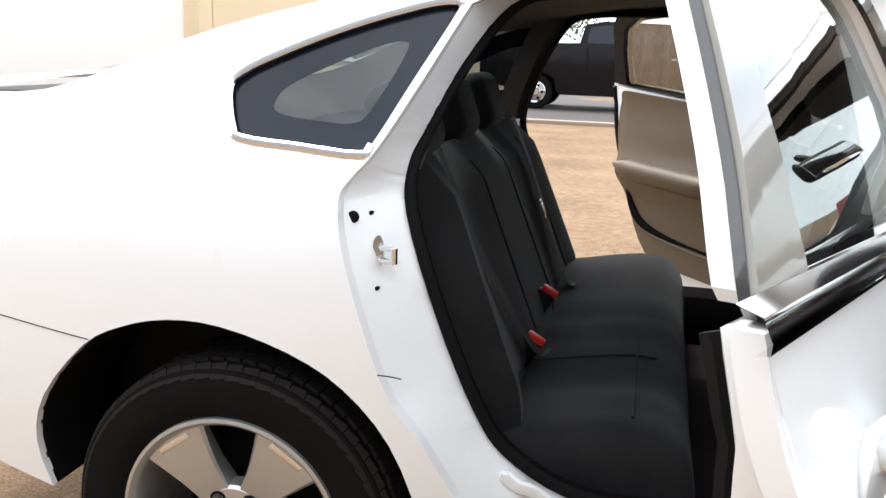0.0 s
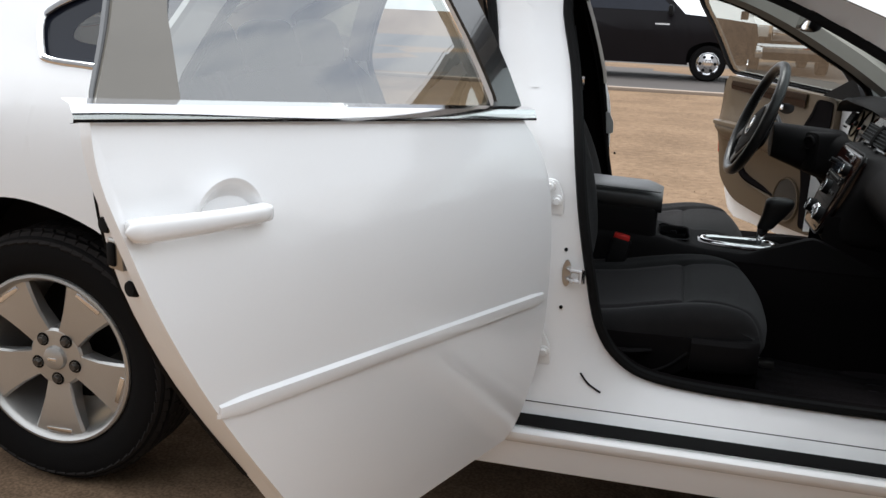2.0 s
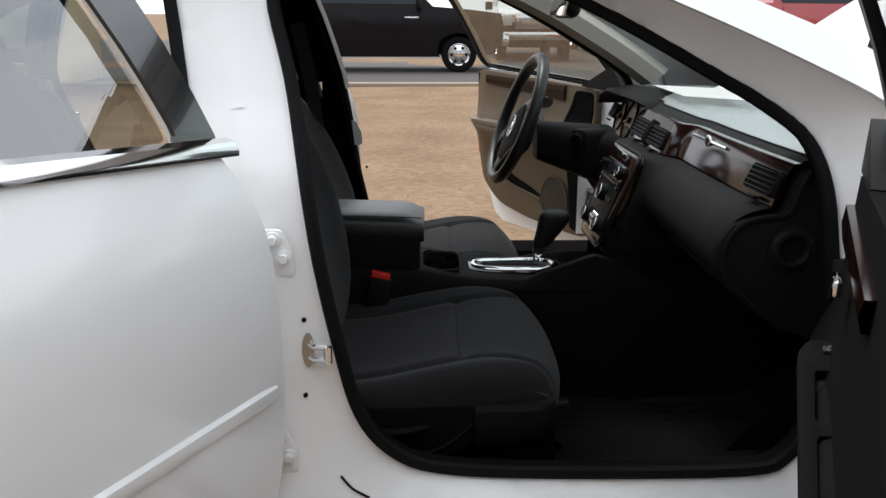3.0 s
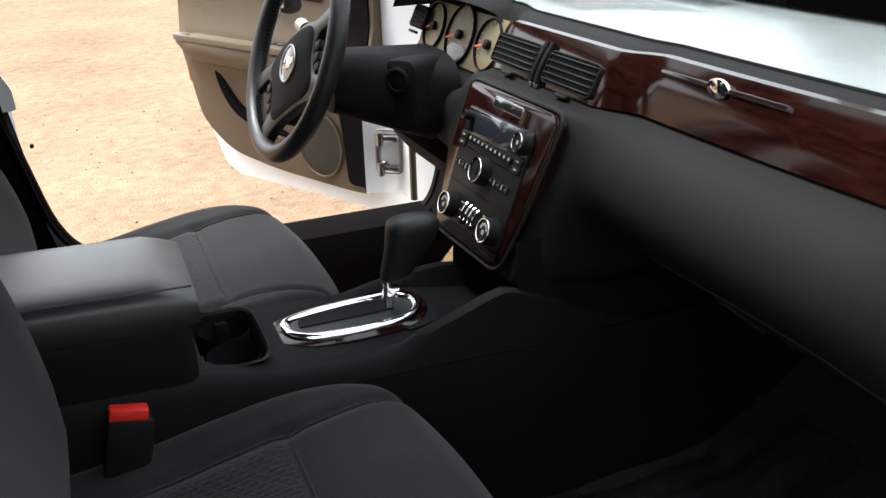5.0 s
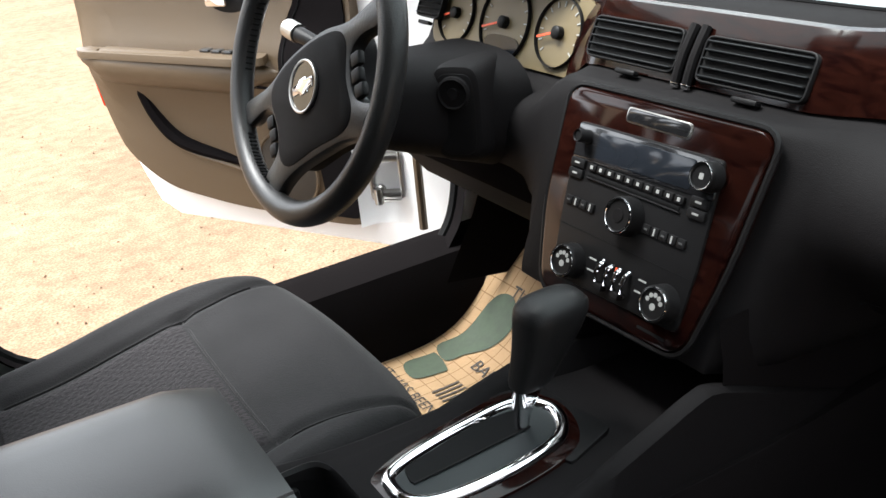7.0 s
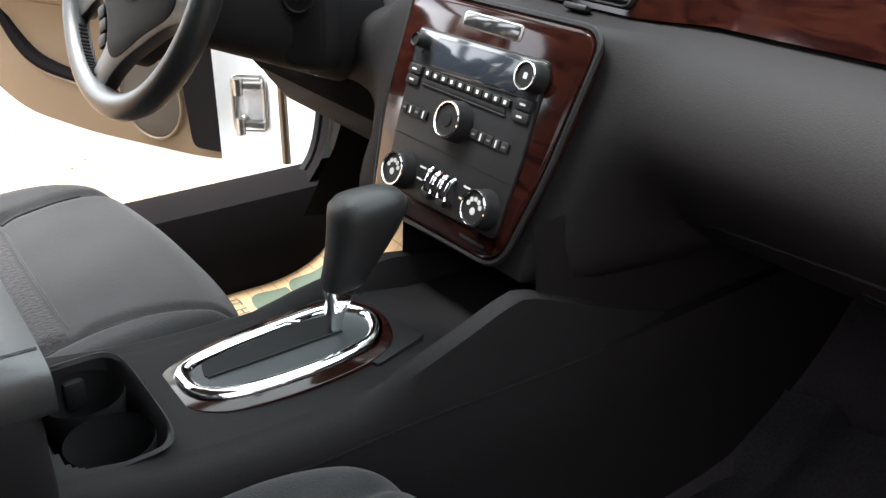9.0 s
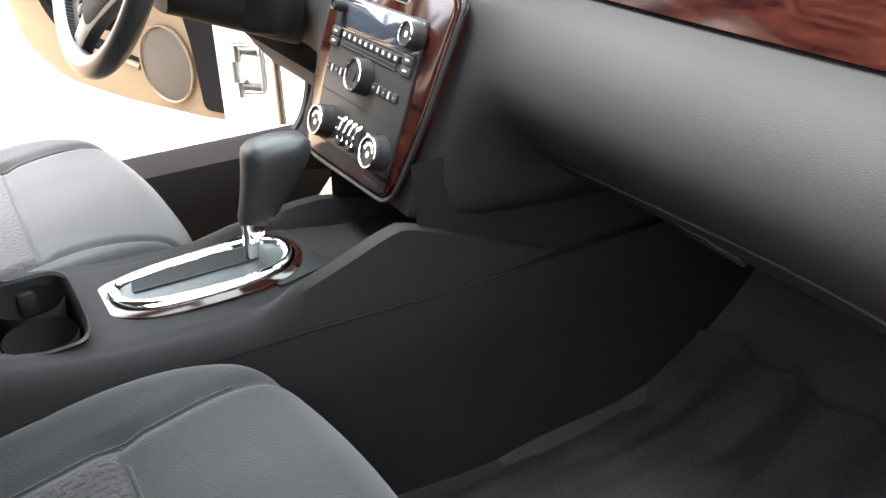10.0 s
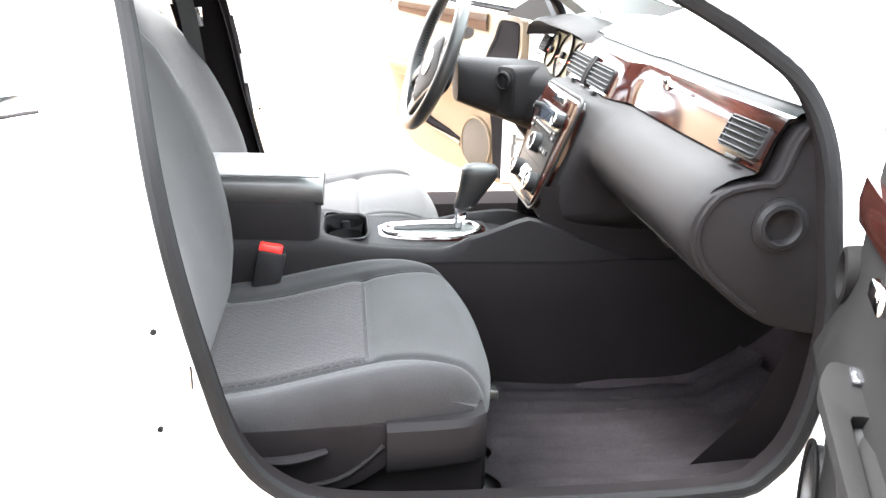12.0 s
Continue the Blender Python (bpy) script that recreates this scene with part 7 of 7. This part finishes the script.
def printed(name, outline, mat):
    bm = sheet(outline, (), 0.04, lambda a, b: Vector((a, b, mat_z(a, b, 0.0022))))
    return part(name, bm, mat, mat_ob)


def turned(pts, cx, cy, deg):
    c, sn = math.cos(radians(deg)), math.sin(radians(deg))
    return [(cx + a * c - b * sn, cy + a * sn + b * c) for a, b in pts]


for cy in (0.540, 0.270):
    k = 1 if cy > 0.4 else -1
    printed("sole_print", turned(spline([(-0.072, 0.026 * k), (-0.02, 0.028 * k), (0.03, 0.044 * k), (0.06, 0.036 * k), (0.074, 0.0), (0.055, -0.040 * k), (0.01, -0.044 * k), (-0.035, -0.028 * k), (-0.072, -0.024 * k)], 4, True), 2.040, cy, -16 * k), GREEN)
    printed("heel_print", turned(spline([(-0.038, 0.0), (-0.028, 0.028), (0.015, 0.031), (0.032, 0.026), (0.032, -0.026), (0.015, -0.031), (-0.028, -0.028)], 4, True), 1.928, cy + 0.006, -10 * k), GREEN)
for x0, y0, x1, y1 in ((1.70, 0.622, 2.195, 0.622), (1.70, 0.190, 2.195, 0.190), (2.195, 0.190, 2.195, 0.622)):
    dx, dy = (0.0, 0.003) if y0 == y1 else (0.003, 0.0)
    printed("border_line", [(x0 - dx, y0 - dy), (x1 + dx, y0 - dy), (x1 + dx, y1 + dy), (x0 - dx, y1 + dy)], INK)
for k in range(7):
    y = 0.470 - 0.011 * k
    printed("print_bar", [(1.895, y - 0.002), (1.950, y - 0.002), (1.950, y + 0.002), (1.895, y + 0.002)], INK)


def lettering(text, size, x, y):
    cu = bpy.data.curves.new("print", 'FONT')
    cu.body, cu.size = text, size
    tmp = bpy.data.objects.new("print", cu)
    me = bpy.data.meshes.new_from_object(tmp)
    bpy.data.objects.remove(tmp)
    me.materials.append(INK)
    for v in me.vertices:
        a, b = x + v.co.y, y - v.co.x
        v.co = (a, b, mat_z(a, b, 0.0024))
    ob = new("lettering", me)
    ob.parent = mat_ob


lettering("IT HAS BEEN", 0.030, 1.856, 0.585)
lettering("BAR", 0.034, 1.985, 0.490)
lettering("TH", 0.034, 2.105, 0.535)


def leaf(corners, bow):
    """A sheet of paper spanned by four corners, bowed in the middle."""
    c = [Vector(p) for p in corners]
    rows = []
    for i in range(7):
        u = i / 6
        rows.append([(c[0] * (1 - u) + c[1] * u) * (1 - v) + (c[3] * (1 - u) + c[2] * u) * v + Vector((0, 0, bow * math.sin(math.pi * u) * math.sin(math.pi * v))) for v in [j / 6 for j in range(7)]])
    bm = net(bmesh.new(), rows)
    bmesh.ops.solidify(bm, geom=bm.faces[:], thickness=0.0008)
    return bm


sheet_ob = part("paper_sheet", leaf(((2.125, 0.46, 1.026), (2.125, 0.12, 1.024), (2.27, -0.02, 1.024), (2.30, 0.33, 1.026)), 0.006), PAPERW, None)
tagged(sheet_ob, "white paper sheet lying flat on the dashboard", "paper")
sheet_ob = part("paper_sheet", leaf(((2.27, 0.34, 1.028), (2.31, 0.03, 1.026), (2.40, 0.10, 1.055), (2.38, 0.30, 1.075)), 0.012), PAPERW, None)
tagged(sheet_ob, "white folded paper sheet leaning under the windshield", "paper")

# worn mat in the passenger footwell, its ridges running fore and aft
bm = bmesh.new()
rows = []
for i in range(61):
    t = i / 60
    x = 1.74 + 0.60 * t
    z = lerp_table([(1.70, 0.325), (2.05, 0.312), (2.22, 0.318), (2.36, 0.400)], x)
    rows.append([Vector((x + 0.012 * math.sin(j * 0.3), -0.575 + 0.45 * j / 90, z + 0.0022 * math.cos(2 * math.pi * j / 9) * (1 if 8 < j < 82 and 0.08 < t < 0.90 else 0)
                         + 0.006 * (1 if j in (0, 1, 89, 90) or i in (0, 60) else 0) + 0.0025 * noise.noise(Vector((x * 4, j * 0.09, 1))) + 0.0012 * noise.noise(Vector((x * 18, j * 0.3, 4))))) for j in range(91)])
net(bm, rows)
bmesh.ops.solidify(bm, geom=bm.faces[:], thickness=0.004)
tagged(part("floor_mat", bm, MAT, None), "worn dark grey ribbed carpet floor mat", "floor mat")

# ---- lot: building, road, parked trucks, trees ----
bm = bmesh.new()
box(bm, (60, 26.0, 0.02), pose(4, 26.4, 0.0), 0.0)
road = part("road", bm, ASPHALT, None, smooth=False)
tagged(road, "dark worn asphalt lane beyond the dirt", "road", kind="structure")
bm = bmesh.new()
box(bm, (60, 0.18, 0.09), pose(4, 13.3, 0.02), 0.02)
kerb = part("kerb", bm, CONCRETE, None)
tagged(kerb, "low pale concrete kerb", "kerb", kind="structure")
house = thing("building", "tan stucco building with a white wall panel", "building", (-8, 8, 0))
for nm, mat, sz, at in (("wall", STUCCO, (8.0, 0.3, 4.5), (-12.4, 8.1, 2.25)), ("wall_panel", WHITEWALL, (3.28, 0.25, 4.3), (-6.71, 8.1, 2.15)), ("wall_edge", STUCCO, (0.22, 0.35, 4.5), (-4.96, 8.1, 2.25)),
                        ("wall", STUCCO, (0.3, 7, 4.5), (-5.0, 11.8, 2.25)), ("roof", CONCRETE, (12, 8, 0.2), (-10.6, 11.8, 4.6))):
    bm = bmesh.new()
    box(bm, sz, pose(at[0] + 8, at[1] - 8, at[2]), 0.02)
    part(nm, bm, mat, house)


WB = 3.95


def truck(name, paint, label, at, yaw):
    """A parked pickup; x runs to its front."""
    t = thing(name, label, "pickup truck", at)
    t.rotation_euler = (0, 0, radians(yaw))

    def body_w(z):
        return 0.98 if z < 1.10 else 0.98 - 0.24 * (z - 1.10)

    def arch(cx):
        return spline([(cx - 0.45, 0.42), (cx - 0.38, 0.68), (cx, 0.82), (cx + 0.38, 0.68), (cx + 0.45, 0.42)], 4)
    prof = [(-1.15, 0.52), (-0.60, 0.46)] + arch(0) + [(0.55, 0.33), (3.55, 0.33)] + arch(WB) + [(WB + 0.85, 0.52), (WB + 0.95, 0.9), (WB + 0.88, 1.22), (WB + 0.2, 1.30), (WB - 0.55, 1.36)] + \
        [(WB - 1.05, 1.84), (WB - 2.55, 1.88), (WB - 2.95, 1.80), (WB - 3.05, 1.42), (-1.22, 1.38), (-1.22, 0.8)]
    bm = bmesh.new()
    for s in (-1, 1):
        side = sheet(prof, (), 0.25, lambda a, b, s=s: Vector((a, s * body_w(b), b)))
        me = bpy.data.meshes.new("tmp")
        side.to_mesh(me)
        side.free()
        bm.from_mesh(me)
        bpy.data.meshes.remove(me)
    top = [p for p in prof if p[1] >= 1.2]
    net(bm, [[Vector((a, s * body_w(b), b)) for a, b in top] for s in (-1, 0, 1)])
    body = part("body", bm, paint, t)
    gl = [(WB - 0.75, 1.40), (WB - 1.15, 1.77), (WB - 2.50, 1.80), (WB - 2.85, 1.74), (WB - 2.9, 1.42)]
    for s in (-1, 1):
        bm = sheet(rounded(gl, 0.05, 3), (), 0.3, lambda a, b, s=s: Vector((a, s * (body_w(b) + 0.008), b)))
        part("side_window", bm, CERAMIC, t)
        for cx in (0.0, WB):
            m = Matrix.Translation((cx, s * 0.84, 0.372)) @ pose(0, 0, 0, -90 * s, 0, 0)
            bm = lathe(bmesh.new(), [(0.23, -0.12), (0.33, -0.13), (0.367, -0.10), (0.372, 0), (0.367, 0.10), (0.33, 0.13), (0.25, 0.125), (0.23, 0.10)], m, 40)
            w = part("wheel", bm, TYRE, t)
            bm = lathe(bmesh.new(), [(0.235, 0.11), (0.225, 0.115), (0.20, 0.06), (0.10, 0.075), (0.085, 0.11), (0.0, 0.115)], m, 40)
            part("rim", bm, CHROME, w)
            for k in range(6):
                bm = lathe(bmesh.new(), [(0.032, 0.082), (0.034, 0.074), (0.0, 0.073)], m @ Matrix.Rotation(k * math.pi / 3, 4, 'Z') @ Matrix.Translation((0.155, 0, 0.003)), 12)
                part("rim_hole", bm, RUBBER, w)
    bm = bmesh.new()
    box(bm, (0.16, 1.90, 0.22), pose(WB + 0.98, 0, 0.66), 0.04)
    part("front_bumper", bm, CHROME, t)
    bm = bmesh.new()
    box(bm, (0.08, 1.1, 0.40), pose(WB + 0.92, 0, 1.03), 0.03)
    part("grille", bm, CHROME, t)
    for s in (-1, 1):
        bm = bmesh.new()
        box(bm, (0.10, 0.28, 0.26), pose(WB + 0.90, s * 0.76, 1.05), 0.03)
        part("headlamp", bm, LAMPCLEAR, t)
        bm = bmesh.new()
        box(bm, (0.10, 0.20, 0.22), pose(WB - 0.85, s * 1.12, 1.42), 0.03)
        part("side_mirror", bm, BLACKPL, t)
        bm = bmesh.new()
        box(bm, (0.30, 0.004, 0.03), pose(WB - 1.0, s * 0.985, 1.14))
        part("badge", bm, CHROME, t)
        bm = bmesh.new()
        box(bm, (0.012, 0.004, 0.80), pose(1.08, s * 0.982, 0.95))
        part("door_gap", bm, RUBBER, t)
    bm = bmesh.new()
    box(bm, (5.4, 1.36, 0.60), pose(WB / 2, 0, 0.66), 0.03)
    part("chassis", bm, RUBBER, t)
    return t


truck("pickup_truck", TRUCKPAINT, "black pickup truck with chrome wheels, parked", (-1.87, 17.9, 0), 0)
truck("pickup_truck", SILVERPAINT, "silver pickup truck with chrome bumper, parked", (7.3, 25.2, 0), 90)
truck("pickup_truck", REDPAINT, "dark red pickup truck with chrome wheels, parked", (6.95, 15.7, 0), 0)
truck("pickup_truck", PAINT, "white pickup truck facing the lane, parked", (4.2, 26.0, 0), -90)


def tree(at, hgt, spread, n):
    t = thing("tree", "small dark green desert tree", "tree", at)
    bm = bmesh.new()
    tube(bm, [(0, 0, 0), (0.05, 0.02, hgt * 0.25), (-0.03, 0.05, hgt * 0.5), (0.05, 0, hgt * 0.8)], [0.16, 0.12, 0.08, 0.03], 8)
    tips = []
    for k in range(9):
        a = k * 2.4
        b = Vector((0.0, 0.02, hgt * (0.3 + 0.05 * k)))
        e = b + Vector((math.cos(a) * spread * 0.6, math.sin(a) * spread * 0.6, hgt * 0.2))
        tube(bm, [b, (b + e) / 2 + Vector((0, 0, 0.1)), e], [0.05, 0.035, 0.015], 6)
        tips.append(e)
    part("trunk", bm, BARK, t)
    verts, faces = [], []
    for k in range(n):
        c = tips[k % len(tips)] + Vector((random.gauss(0, 0.33), random.gauss(0, 0.33), random.gauss(0, 0.22))) * spread * 0.6
        d1 = Vector((random.uniform(-1, 1), random.uniform(-1, 1), random.uniform(-1, 1))).normalized() * 0.11
        d2 = d1.orthogonal().normalized() * 0.05
        i = len(verts)
        verts += [c - d1, c + d2, c + d1, c - d2]
        faces.append((i, i + 1, i + 2, i + 3))
    me = bpy.data.meshes.new("crown")
    me.from_pydata(verts, [], faces)
    me.materials.append(LEAF)
    ob = new("crown", me)
    ob.parent = t
    return t


tree((-4.0, 33, 0), 4.6, 2.6, 1800)
tree((14.0, 33, 0), 4.2, 2.4, 1500)


# loose stones on the dirt
bm = bmesh.new()
for k in range(2600):
    r = random.uniform(0.002, 0.006) * (1.8 if k % 23 == 0 else 1.0)
    x, y = random.uniform(-2.6, 4.5), random.uniform(-2.6, 5.5)
    c = Vector((x, y, r * 0.3))
    q = [Vector((random.gauss(0, 1), random.gauss(0, 1), random.gauss(0, 0.7))).normalized() * r * random.uniform(0.6, 1.0) for _ in range(7)]
    vs = [bm.verts.new(c + v) for v in (Vector((r, 0, 0)), Vector((-0.3 * r, 0.9 * r, 0)), Vector((-0.6 * r, -0.7 * r, 0)), q[0] * 0.3 + Vector((0, 0, 0.7 * r)), Vector((0, 0, -0.5 * r)))]
    for f in ((0, 1, 3), (1, 2, 3), (2, 0, 3), (1, 0, 4), (2, 1, 4), (0, 2, 4)):
        bm.faces.new([vs[i] for i in f])
stones = part("gravel", bm, SAND, None, smooth=False)
tagged(stones, "small loose stones scattered on the dirt", "stones", kind="stuff")

# added plain wall, unseen behind the camera, to shape light on the open doors' side
bm = bmesh.new()
box(bm, (34, 0.3, 6.0), pose(2, -8.0, 3.0), 0.02)
part_wall = part("unseen_wall", bm, GREYWALL, None)
tagged(part_wall, "plain grey wall added out of view to shape the light", "wall", kind="structure")
